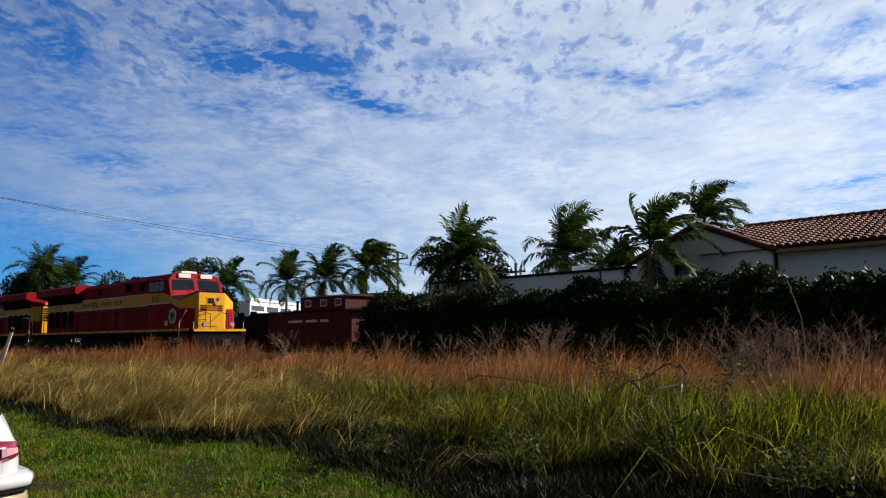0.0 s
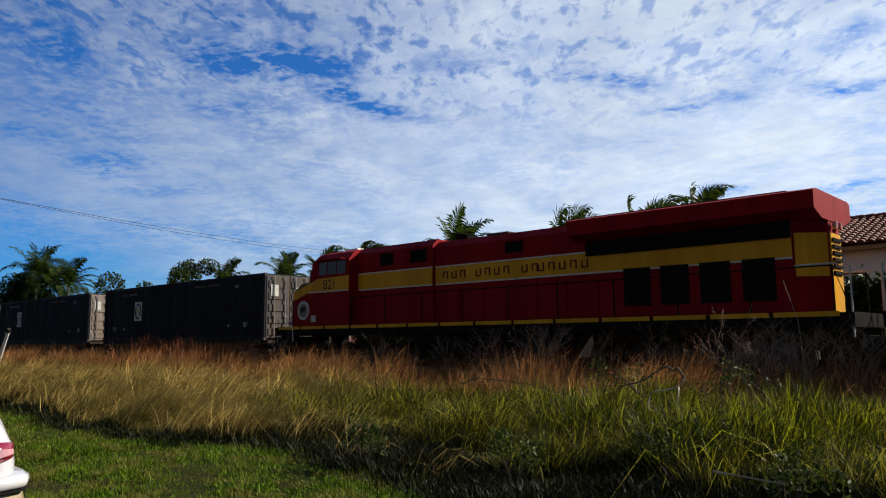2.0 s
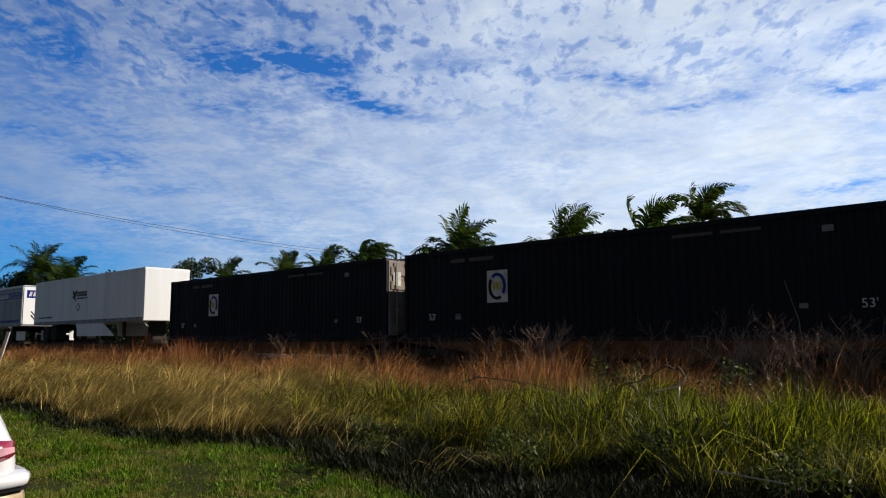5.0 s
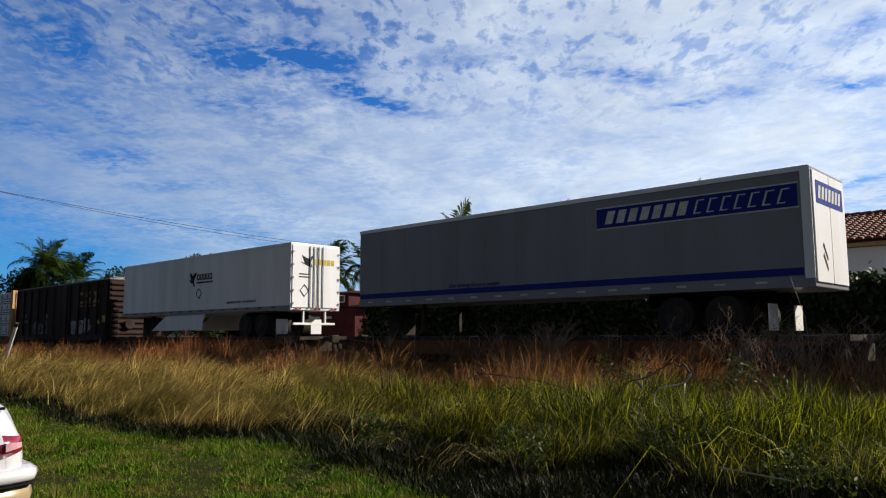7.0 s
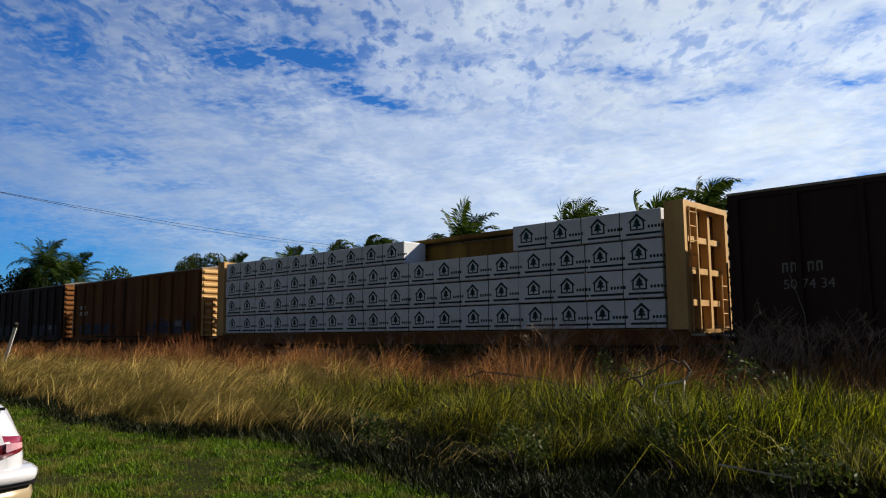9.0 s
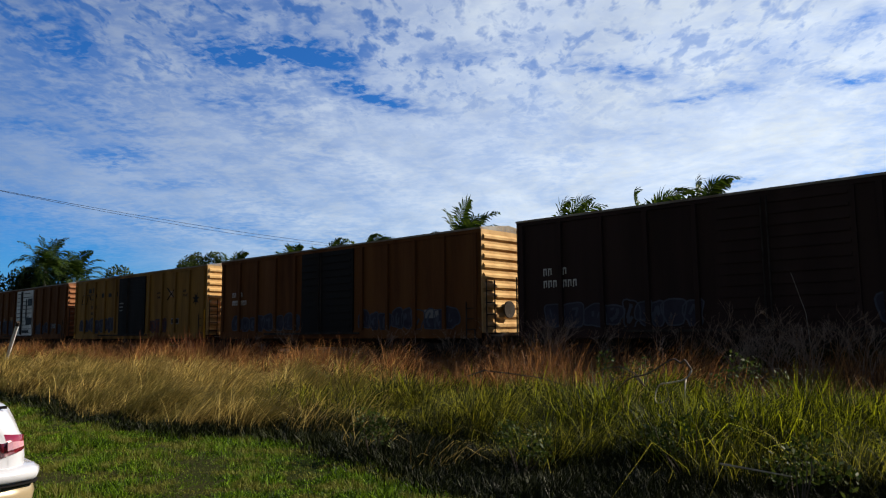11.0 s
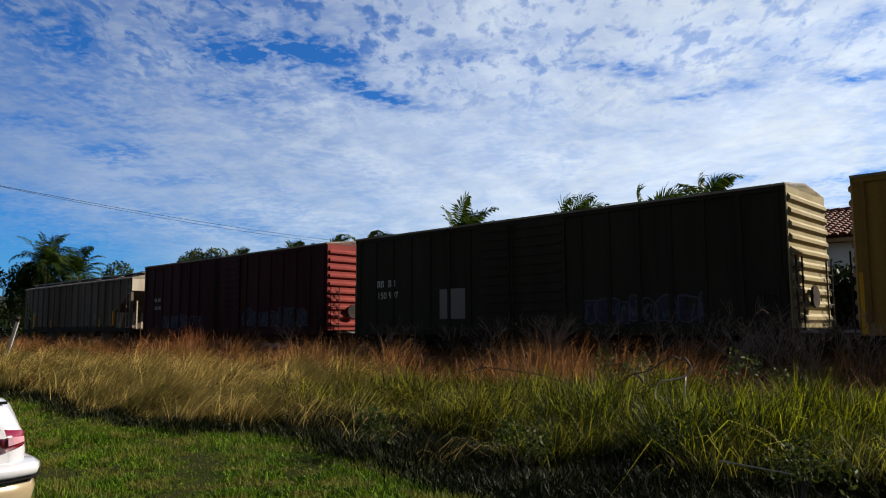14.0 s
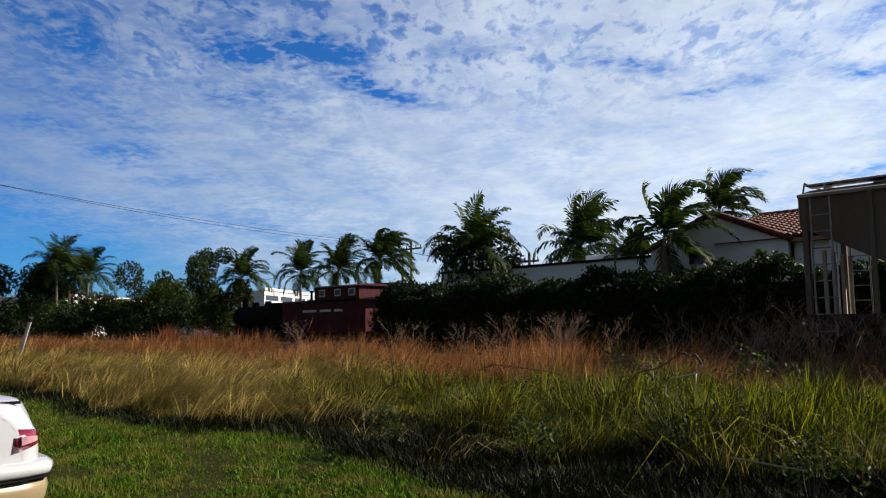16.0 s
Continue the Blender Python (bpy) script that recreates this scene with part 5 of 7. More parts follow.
                x = x0 + 0.78 + 0.30 * i - (0.66 if sg > 0 else 0)
                box(bm, x, x + 0.24, *lay(0.007, 0.013), 1.66, 1.73)
                box(bm, x, x + 0.24, *lay(0.007, 0.013), 1.90, 1.95)
                box(bm, x, x + 0.07, *lay(0.0075, 0.0135), 1.67, 1.94)
                box(bm, x + 0.17, x + 0.24, *lay(0.0075, 0.0135), 1.67, 1.94)
                part("name_bar", bm, M_STEEL, tl, "dark blocky name bar")
            bars("name_line", [(min(mx(a), mx(b)), max(mx(a), mx(b)), 1.50, 1.58) for a, b in ((x0 + 0.78, x0 + 1.62), (x0 + 1.70, x0 + 2.0), (x0 + 2.06, x0 + 2.28))], M_LETTER_BLACK, tl, y + sg * 0.006, sg)
            lettering("OUR DRIVERS MAKE THE DIFFERENCE!", 0.145, M_LETTER_BLACK, tl, h - 5.1 if sg < 0 else h - 0.8, y + sg * 0.008, 0.42, 0, sg > 0)
            bm = bmesh.new()
            dx = mx(x0 + 1.0)
            for a, b, c, d in ((0, 0, .26, .26), (.26, .26, 0, .52), (0, .52, -.26, .26), (-.26, .26, 0, 0)):
                tube(bm, [(dx + a, y + sg * 0.012, 0.74 + b), (dx + c, y + sg * 0.012, 0.74 + d)], 0.018, 4)
            part("placard_frame", bm, M_STEEL, tl, "diamond placard frame")
            # side skirt under the body
            bm = bmesh.new()
            plate(bm, [(-h + 5.2, 0.0), (h - 7.0, 0.0), (h - 7.25, -0.35), (h - 7.3, -0.78), (-h + 3.6, -0.78)], *lay(-0.05, -0.02))
            part("side_skirt", bm, M_TRAILER, tl, "white side skirt")
    # rear doors
    for sg in (-1, 1):
        bm = boxes((h, h + 0.035, min(sg * 0.02, sg * 1.24), max(sg * 0.02, sg * 1.24), 0.12, H - 0.10), bevel=0.008)
        dr = part("rear_door", bm, M_TRAILER, tl)
        if kind == "bird":
            bm = bmesh.new()
            for y in (0.12, 0.34):
                tube(bm, [(h + 0.065, sg * y, 0.1), (h + 0.065, sg * y, H - 0.1)], 0.02, 6)
            part("locking_bar", bm, M_BRIGHT, dr)
            bm = bmesh.new()
            for i in range(5):
                box(bm, h + 0.03, h + 0.07, min(sg * 1.18, sg * 1.27), max(sg * 1.18, sg * 1.27), 0.25 + 0.55 * i, 0.33 + 0.55 * i)
            part("hinge", bm, M_BRIGHT, dr)
    if kind == "blue":
        part("door_panel", boxes((h + 0.036, h + 0.042, -1.05, 1.05, 2.0, 2.55)), M_BLUE, tl, "blue name panel on the doors")
        bm = bmesh.new()
        for i in range(7):
            y = -0.92 + 0.26 * i
            plate(bm, [(y, 2.12), (y + 0.16, 2.12), (y + 0.24, 2.44), (y + 0.08, 2.44)], h + 0.042, h + 0.047, "x")
        part("name_bar", bm, M_LETTER, tl)
        bm = bmesh.new()
        for k in range(2):
            plate(bm, [(-0.75 + .02 * k, 0.75 + k * .25), (-0.45 + .02 * k, 0.40 + k * .25), (-0.4 + .02 * k, 0.46 + k * .25), (-0.70 + .02 * k, 0.82 + k * .25)], h + 0.036, h + 0.042, "x")
        part("placard_frame", bm, M_STEEL, tl)
    else:
        bm = bmesh.new()
        bird = [(-0.85, 2.06), (-0.62, 2.02), (-0.78, 2.36), (-0.45, 2.22), (-0.15, 2.40), (-0.30, 2.08), (-0.22, 1.86), (-0.44, 1.9)]
        plate(bm, bird, h + 0.036, h + 0.042, "x")
        part("bird_emblem", bm, M_LETTER_BLACK, tl)
        part("name_bar", boxes(*[(h + 0.036, h + 0.042, -0.10 + 0.22 * i, 0.08 + 0.22 * i, 1.98, 2.22) for i in range(5)]), M_LETTER_YELLOW, tl, "gold name bars")
        part("door_lines", boxes(*[(h + 0.036, h + 0.042, -0.9, -0.35, 1.52 - 0.12 * i, 1.57 - 0.12 * i) for i in range(2)]), M_STEEL, tl)
        bm = bmesh.new()
        for a, b, c, d in ((0, 0, .22, .25), (.22, .25, 0, .5), (0, .5, -.22, .25), (-.22, .25, 0, 0)):
            tube(bm, [(h + 0.045, -0.62 + a, 0.6 + b), (h + 0.045, -0.62 + c, 0.6 + d)], 0.014, 4)
        part("small_emblem", bm, M_STEEL, tl)
        part("tail_lights", boxes(*[(h + 0.03, h + 0.05, y, y + 0.12, 0.03, 0.09) for y in (-1.1, -0.9, -0.1, 0.1, 0.8, 1.0)]), M_LAMP_RED, tl)
    if kind == "bird":
        part("bumper_bar", boxes((h - 0.15, h - 0.03, -1.1, 1.1, -0.62, -0.52), (h - 0.12, h - 0.04, -0.62, -0.54, -0.55, 0.0), (h - 0.12, h - 0.04, 0.54, 0.62, -0.55, 0.0), bevel=0.01), M_WHITE, tl, "white rear underride guard")
    part("mud_flap", boxes((h - 1.15, h - 1.12, -1.2, -0.62, -1.0, -0.35), (h - 1.15, h - 1.12, 0.62, 1.2, -1.0, -0.35)), M_WHITE if kind == "blue" else M_TRAILER, tl)
    part("slider_frame", boxes((h - 4.6, h - 1.2, -0.55, -0.4, -0.35, -0.02), (h - 4.6, h - 1.2, 0.4, 0.55, -0.35, -0.02)), M_BLACK, tl)
    for x in (h - 3.5, h - 2.2):
        for sg in (-1, 1):
            bm = bmesh.new()
            tube(bm, [(x, sg * 0.66, -0.62), (x, sg * 1.26, -0.62)], 0.50, 28)
            wh = part("wheel", bm, M_RUBBER, tl)
            bm = bmesh.new()
            tube(bm, [(x, sg * 1.26, -0.62), (x, sg * 1.275, -0.62)], 0.29, 20)
            part("rim", bm, M_STEEL, wh)
    part("landing_gear", boxes((-h + 3.0, -h + 3.14, -1.0, -0.86, -0.95, 0), (-h + 3.0, -h + 3.14, 0.86, 1.0, -0.95, 0), (-h + 2.9, -h + 3.24, -1.05, -0.8, -1.0, -0.94)), M_STEEL, tl)
    part("hitch_stand", boxes((-h + 0.7, -h + 1.3, -0.4, 0.4, -1.08, -0.02), bevel=0.03), M_STEEL, tl)
    return tl


for kind, front, back in (("bird", -169.55, -185.71), ("blue", -188.17, -204.4), ("bird", -208.8, -224.97)):
    m_s = (front + back) / 2
    if kind == "bird" and front > -180:
        wagon_b = flat_wagon(17.4, "rust-stained trailer flat wagon", 0.98)
    rolling(wagon_b if front > -180 else copy_thing(wagon_b, pose(0, 0, 0)), m_s)
    rolling(trailer(kind, 1), m_s, z=RAIL + 2.09, turn=180 if front > -180 else 0)


def boxcar(label, L, side, end, door, roof_z, style, seed):
    """A boxcar with outside posts, a plug or sliding door in the middle, and corrugated ends."""
    bx = thing("boxcar", pose(0, 0, 0), label, "boxcar", "boxcars of the train")
    h, w, z0 = L / 2, 1.44, 1.0
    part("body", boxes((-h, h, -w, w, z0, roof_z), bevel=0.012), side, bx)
    bm = bmesh.new()
    prism(bm, [(-w - 0.05, roof_z - 0.05), (-w - 0.05, roof_z + 0.01), (0, roof_z + 0.19), (w + 0.05, roof_z + 0.01), (w + 0.05, roof_z - 0.05)], -h - 0.03, h + 0.03)
    for i in range(int(L / 0.9)):
        x = -h + 0.5 + i * 0.9
        prism(bm, [(-w - 0.04, roof_z + 0.012), (0, roof_z + 0.225), (w + 0.04, roof_z + 0.012)], x, x + 0.07)
    part("roof", bm, M_ROOF, bx, "galvanised ribbed roof")
    dw = 1.62
    for sg in (-1, 1):
        y = sg * w
        def lay(a, b):
            return (min(y + sg * a, y + sg * b), max(y + sg * a, y + sg * b))
        part("side_sill", boxes((-h, h, *lay(0, 0.03), z0 - 0.18, z0 + 0.12)), side, bx)
        part("top_chord", boxes((-h, h, *lay(0, 0.035), roof_z - 0.16, roof_z - 0.051)), side, bx)
        nrib = 5 if style != "smooth" else 7
        me = None
        for d in (-1, 1):
            for i in range(nrib):
                x = d * (dw + 0.5 + (h - dw - 0.7) * i / (nrib - 1))
                if me is None:
                    ob = part("side_post", boxes((-0.065, 0.065, -0.05, 0.05, z0 + 0.121, roof_z - 0.161), bevel=0.012), side, bx)
                    me = ob.data
                else:
                    ob = new("side_post", me)
                    ob.parent = bx
                ob.location = (x, y + sg * (0.05 if style != "smooth" else -0.012), 0)
        bm = boxes((-dw, dw, *lay(0.0, 0.07), z0 + 0.05, roof_z - 0.17))
        dr = part("door", bm, door, bx, "sliding door panel")
        bm = bmesh.new()
        for i in range(11):
            z = z0 + 0.25 + i * (roof_z - z0 - 0.6) / 10
            box(bm, -dw + 0.12, -0.45, *lay(0.07, 0.10), z, z + 0.08)
            box(bm, -0.25, dw - 0.12, *lay(0.07, 0.10), z, z + 0.08)
        part("door_corrugation", bm, door, dr)
        bm = bmesh.new()
        for x in (-0.42, -0.28):
            tube(bm, [(x, y + sg * 0.12, z0 + 0.1), (x, y + sg * 0.12, roof_z - 0.2)], 0.022, 6)
        part("locking_bar", bm, M_STEEL, dr)
        if door is M_WHITE:
            blots = ((-0.74, -0.42, z0 + 0.12, roof_z - 0.24), (0.80, 1.60, z0 + 2.12, z0 + 2.62), (0.36, 0.58, z0 + 1.15, z0 + 2.60), (0.50, 1.60, z0 + 0.80, z0 + 1.28), (-0.20, 1.10, z0 + 0.22, z0 + 0.42))
            for k, (a, b, c, d) in enumerate(blots):
                part("door_blotch", boxes((a, b, *lay(0.101, 0.106 + 0.0005 * k), c, d)), M_LETTER_BLACK, dr, "black paint mark")
            # black strips under the door ribs paint in the shadows they cast
            for i in range(11):
                z = z0 + 0.25 + i * (roof_z - z0 - 0.6) / 10
                a, b = (-1.45, 1.0 + 0.5 * (i % 2)) if i % 3 else (-1.3, 1.45)
                part("door_shadow_line", boxes((a, b, *lay(0.0705, 0.1015), z - 0.035, z - 0.002)), M_BLACK, dr, "painted shadow line under a pressed door rib")
        part("door_track", boxes((-dw - 2.6, dw + 0.4, *lay(0.07, 0.12), z0 - 0.02, z0 + 0.049)), M_STEEL, bx)
        for d in (-1, 1):
            part("grab_post", boxes((d * (h - 0.10) - 0.06, d * (h - 0.10) + 0.06, *lay(0.035, 0.05), z0 - 0.15, z0 + 1.2)), M_GOLD if style == "rail" else side, bx)
        ladder(bx, h - 0.42, y + sg * 0.06, z0 - 0.35, z0 + 1.0, "x", 0.36, 0.34)
    # ends with level corrugations; most end colours have sunlight painted in
    for d in (-1, 1):
        x = d * h
        def layx(a, b):
            return (min(x + d * a, x + d * b), max(x + d * a, x + d * b))
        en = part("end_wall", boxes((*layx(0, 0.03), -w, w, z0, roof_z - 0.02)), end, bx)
        bm = bmesh.new()
        prism(bm, [(-w, 0), (w, 0), (0, 0.18)], 0, 0.03)
        bmesh.ops.translate(bm, vec=(x if d > 0 else x - 0.03, 0, roof_z - 0.021), verts=bm.verts[:])
        part("gable", bm, end, en)
        me = None
        for i in range(10):
            z = z0 + 0.12 + i * 0.318
            if me is None:
                bm = bmesh.new()
                plate(bm, [(0.03, 0.0), (0.10, 0.07), (0.10, 0.15), (0.03, 0.22)], -w + 0.08, w - 0.08, "y")
                if d < 0:
                    bmesh.ops.scale(bm, vec=(-1, 1, 1), verts=bm.verts[:])
                    bmesh.ops.reverse_faces(bm, faces=bm.faces[:])
                bmesh.ops.translate(bm, vec=(x, 0, 0), verts=bm.verts[:])
                ob = part("corrugation", bm, end, en)
                me = ob.data
            else:
                ob = new("corrugation", me)
                ob.parent = en
            ob.location = (0, 0, z)
        ladder(bx, x + d * 0.14, -w + 0.3, z0 - 0.3, z0 + 1.7, "y")
        ladder(bx, x + d * 0.14, w - 0.3, z0 - 0.3, z0 + 1.7, "y")
        bm = bmesh.new()
        tube(bm, [(x + d * 0.16, -0.25, z0 + 0.75), (x + d * 0.22, -0.25, z0 + 0.75)], 0.28, 14)
        part("brake_wheel", bm, M_STEEL, bx)
        part("end_platform", boxes((*layx(0.03, 0.45), -1.0, 1.0, z0 - 0.12, z0 - 0.06)), M_BRIGHT, bx)
        truck(bx, d * (h - 2.0))
        coupler(bx, x + d * 0.05, d)
    part("centre_sill", boxes((-h, h, -0.4, 0.4, 0.55, z0 - 0.01)), M_STEEL, bx)
    y = -w
    if style == "rail":
        # a line emblem and letter bars on each end panel
        bm = bmesh.new()
        pts = [(-h + 1.0, 2.9), (-h + 1.15, 3.45), (-h + 3.2, 3.45), (-h + 3.1, 3.15), (-h + 2.3, 3.15), (-h + 2.25, 3.35), (-h + 1.9, 3.35), (-h + 1.75, 2.9), (-h + 1.0, 2.9)]
        for a, b in zip(pts, pts[1:]):
            tube(bm, [(a[0], y - 0.012, a[1]), (b[0], y - 0.012, b[1])], 0.022, 4)
        part("line_emblem", bm, M_LETTER_BLACK, bx)
        bars("name_bar", [(-h + 1.30, -h + 1.42, 3.56, 3.82), (-h + 1.42, -h + 1.72, 3.72, 3.82), (-h + 2.0, -h + 2.36, 3.56, 3.82), (-h + 2.62, -h + 2.74, 3.56, 3.86), (-h + 3.02, -h + 3.14, 3.56, 3.98), (-h + 3.9, -h + 4.3, 3.22, 3.48), (-h + 4.85, -h + 5.25, 3.22, 3.44), (-h + 5.7, -h + 6.1, 3.22, 3.48)], M_LETTER_BLACK, bx, y)
        marks("code_bar", (2, 2), -h + 2.4, 2.55, 0.22, M_LETTER_BLACK, bx, y)
        marks("code_bar", (5,), -h + 2.4, 2.22, 0.20, M_LETTER_BLACK, bx, y)
        lettering("next\nload", 0.24, M_LETTER_BLACK, bx, h - 5.1, y - 0.008, 3.15, 0.2)
        lettering("any\nroad", 0.24, M_LETTER_BLACK, bx, h - 2.35, y - 0.008, 3.15, 0.2)
        bm = bmesh.new()
        plate(bm, [(h - 3.75, 2.95), (h - 3.35, 2.95), (h - 3.35, 3.25), (h - 3.75, 3.25)], y - 0.008, y - 0.002)
        part("emblem_field", bm, M_BOX_PALE, bx, "faint pale emblem field")
        bm = bmesh.new()
        tube(bm, [(h - 3.95, y - 0.016, 3.4), (h - 3.55, y - 0.016, 3.1), (h - 3.95, y - 0.016, 2.8)], 0.035, 4)
        tube(bm, [(h - 3.15, y - 0.016, 3.4), (h - 3.5, y - 0.016, 3.1), (h - 3.15, y - 0.016, 2.8)], 0.035, 4)
        part("cross_emblem", bm, M_LETTER_BLACK, bx)
        bars("data_plate", [(h - 3.5, h - 2.7, 1.55, 1.85)], M_CONT_END, bx, y)
        bars("plate_face", [(h - 3.44, h - 2.76, 1.60, 1.80)], M_DOOR_DARK, bx, y - 0.006)
        bars("door_mark", [(-dw + 0.2, -dw + 0.7, 2.75, 2.83), (-dw + 0.2, -dw + 0.65, 2.55, 2.62), (-dw + 0.25, -dw + 0.6, 2.36, 2.42)], M_CONT_END, bx, y - 0.101)
        bm = bmesh.new()
        plate(bm, [(h - 1.02 + (0.34 if i % 2 else 0.14) * math.sin(i * math.pi / 7), 2.75 + (0.36 if i % 2 else 0.15) * math.cos(i * math.pi / 7)) for i in range(14)], y - 0.008, y - 0.002)
        part("sprayed_star", bm, M_DOOR_DARK, bx, "black sprayed star")
        graffiti(bx, -h + 0.8, -dw - 0.3, 1.15, 2.1, y, seed, (2, 0))
        graffiti(bx, dw + 0.3, h - 4.0, 1.1, 1.9, y, seed + 7, (3, 2))
    elif style == "letters":
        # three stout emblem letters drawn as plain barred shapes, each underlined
        for i in range(3):
            x = h - 4.55 + 1.15 * i
            bm = bmesh.new()
            if i == 0:
                plate(bm, [(x, 3.14), (x + 0.16, 3.02), (x + 0.70, 3.02), (x + 0.70, 3.2), (x + 0.24, 3.2), (x + 0.18, 3.26), (x + 0.18, 3.50), (x + 0.24, 3.56), (x + 0.70, 3.56), (x + 0.70, 3.74), (x + 0.16, 3.74), (x, 3.62)], y - 0.01, y - 0.002)
            elif i == 1:
                plate(bm, [(x, 3.02), (x + 0.56, 3.02), (x + 0.70, 3.14), (x + 0.70, 3.36), (x + 0.24, 3.50), (x + 0.24, 3.58), (x + 0.66, 3.58), (x + 0.66, 3.74), (x + 0.14, 3.74), (x, 3.64), (x, 3.44), (x + 0.46, 3.28), (x + 0.46, 3.2), (x, 3.2)], y - 0.01, y - 0.002)
            else:
                plate(bm, [(x, 3.02), (x + 0.78, 3.02), (x + 0.78, 3.14), (x + 0.50, 3.38), (x + 0.78, 3.62), (x + 0.78, 3.74), (x, 3.74), (x, 3.62), (x + 0.28, 3.38), (x, 3.14)], y - 0.01, y - 0.002)
            nb = part("name_shape", bm, M_LETTER_TAN, bx, "faded tan emblem shape")
            part("underline", boxes((x, x + 0.72, y - 0.01, y - 0.002, 2.84, 2.93)), M_LETTER_TAN, nb)
        marks("code_bar", (2, 2), -h + 1.2, 2.36, 0.24, M_CONT_END, bx, y)
        lettering("50 74 34", 0.32, M_CONT_END, bx, -h + 1.2, y - 0.006, 1.98)
        bars("data_plate", [(h - 2.7, h - 2.0, 1.72, 2.06)], M_STEEL, bx, y)
        bars("plate_face", [(h - 2.64, h - 2.06, 1.76, 2.02)], M_DOOR_DARK, bx, y - 0.006)
        bars("yellow_patch", [(h - 1.55, h - 1.28, 1.76, 2.0), (h - 0.85, h - 0.45, 1.85, 2.25)], M_LETTER_YELLOW, bx, y)
        graffiti(bx, dw + 0.75, dw + 3.85, 1.05, 2.30, y, seed + 1, (1,))
        graffiti(bx, -h + 3.6, -dw - 0.2, 1.2, 2.0, y, seed + 3, (2, 1))
        bars("paint_dab", [(-dw - 0.55, -dw - 0.3, 1.9, 2.1), (-dw - 0.5, -dw - 0.2, 2.25, 2.55)], M_GRAF[1], bx, y)
    elif style == "smooth":
        number = "150 997" if side is M_BOX_OLIVE else "150 345"
        big = 0.34 if side is M_BOX_OLIVE else 0.24
        marks("code_bar", (2, 2), -h + 1.2, 2.52, big * 0.75, M_LETTER, bx, y)
        lettering(number, big, M_LETTER, bx, -h + 1.2, y - 0.006, 2.12)
        bars("data_plate", [(h - 2.6, h - 1.9, 1.5, 1.8)], M_STEEL, bx, y)
        if side is M_BOX_OLIVE:
            bars("pale_patch", [(-h + 4.35, -h + 5.5, 1.35, 2.35)], M_CONT_END, bx, y)
            graffiti(bx, dw + 0.5, h - 2.0, 1.1, 1.9, y, seed, (2, 0))
        else:
            graffiti(bx, -h + 2.2, -dw - 0.2, 1.1, 1.85, y, seed, (2, 0))
            graffiti(bx, dw + 0.3, h - 1.2, 1.1, 2.0, y, seed + 5, (2, 0))
            part("end_notice", boxes((h + 0.031, h + 0.038, 0.1, 1.15, roof_z - 0.42, roof_z - 0.10)), M_WHITE, bx, "white notice on the end wall")
    else:
        if door is M_WHITE:
            graffiti(bx, -h + 1.4, -dw - 0.5, 1.05, 2.35, y, seed, (2, 0))
            graffiti(bx, -h + 1.6, -h + 2.6, 1.1, 2.2, y - 0.012, seed + 2, (1, 0))
            marks("code_bar", (2, 2), -h + 2.7, 2.08, 0.22, M_CONT_END, bx, y - 0.014)
            bars("data_plate", [(-dw - 0.75, -dw - 0.4, 2.55, 2.75), (-dw - 0.5, -dw - 0.3, 1.75, 1.95)], M_CONT_END, bx, y)
            bars("yellow_patch", [(-h + 4.7, -h + 5.2, 2.0, 2.4)], M_LETTER_TAN, bx, y)
        else:
            marks("code_bar", (2, 2), -h + 0.95, 2.66, 0.22, M_LETTER, bx, y)
            marks("code_bar", (3, 3), -h + 0.95, 2.30, 0.22, M_LETTER, bx, y)
            graffiti(bx, -h + 1.0, -dw - 0.2, 1.1, 1.9, y, seed, (2, 0))
        bars("data_plate", [(h - 2.6, h - 1.9, 1.5, 1.8)], M_CONT_END, bx, y)
        graffiti(bx, dw + 0.3, h - 1.0, 1.1, 1.9, y, seed + 5, (2, 0))
    return bx


TOP = 4.40
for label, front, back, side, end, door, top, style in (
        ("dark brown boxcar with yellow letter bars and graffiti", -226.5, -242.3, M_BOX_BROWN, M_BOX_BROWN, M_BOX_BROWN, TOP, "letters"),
        ("rust-brown boxcar with yellow ribbed end", -268.1, -283.8, M_BOX_RUST, M_YELLOW_LIT, M_BOX_RUST, TOP - 0.1, "plain"),
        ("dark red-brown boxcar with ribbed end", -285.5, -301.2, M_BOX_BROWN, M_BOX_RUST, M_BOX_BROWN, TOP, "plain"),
        ("rust-brown ribbed boxcar with dark sliding door", -302.7, -318.6, M_BOX_RUST, M_YELLOW_LIT, M_DOOR_DARK, TOP, "plain"),
        ("yellow ribbed boxcar with black sliding door", -319.98, -336.06, M_BOX_YELLOW, M_YELLOW_LIT, M_DOOR_DARK, TOP - 0.03, "rail"),
        ("rusty brown boxcar with white painted door", -337.4, -353.06, M_BOX_RUST, M_RUST_LIT, M_WHITE, TOP - 0.03, "plain"),
        ("yellow ribbed boxcar with black sliding door and graffiti", -354.44, -370.1, M_BOX_YELLOW, M_YELLOW_LIT, M_DOOR_DARK, TOP - 0.03, "rail"),
        ("dark olive boxcar with smooth sides and ribbed end, sunlight painted into the end", -371.54, -387.2, M_BOX_OLIVE, M_OLIVE_LIT, M_BOX_OLIVE, TOP + 0.02, "smooth"),
        ("dark red boxcar with smooth sides and ribbed end", -389.0, -404.9, M_BOX_RED, M_RED_LIT, M_BOX_RED, TOP + 0.06, "smooth")):
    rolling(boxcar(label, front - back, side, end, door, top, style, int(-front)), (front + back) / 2)


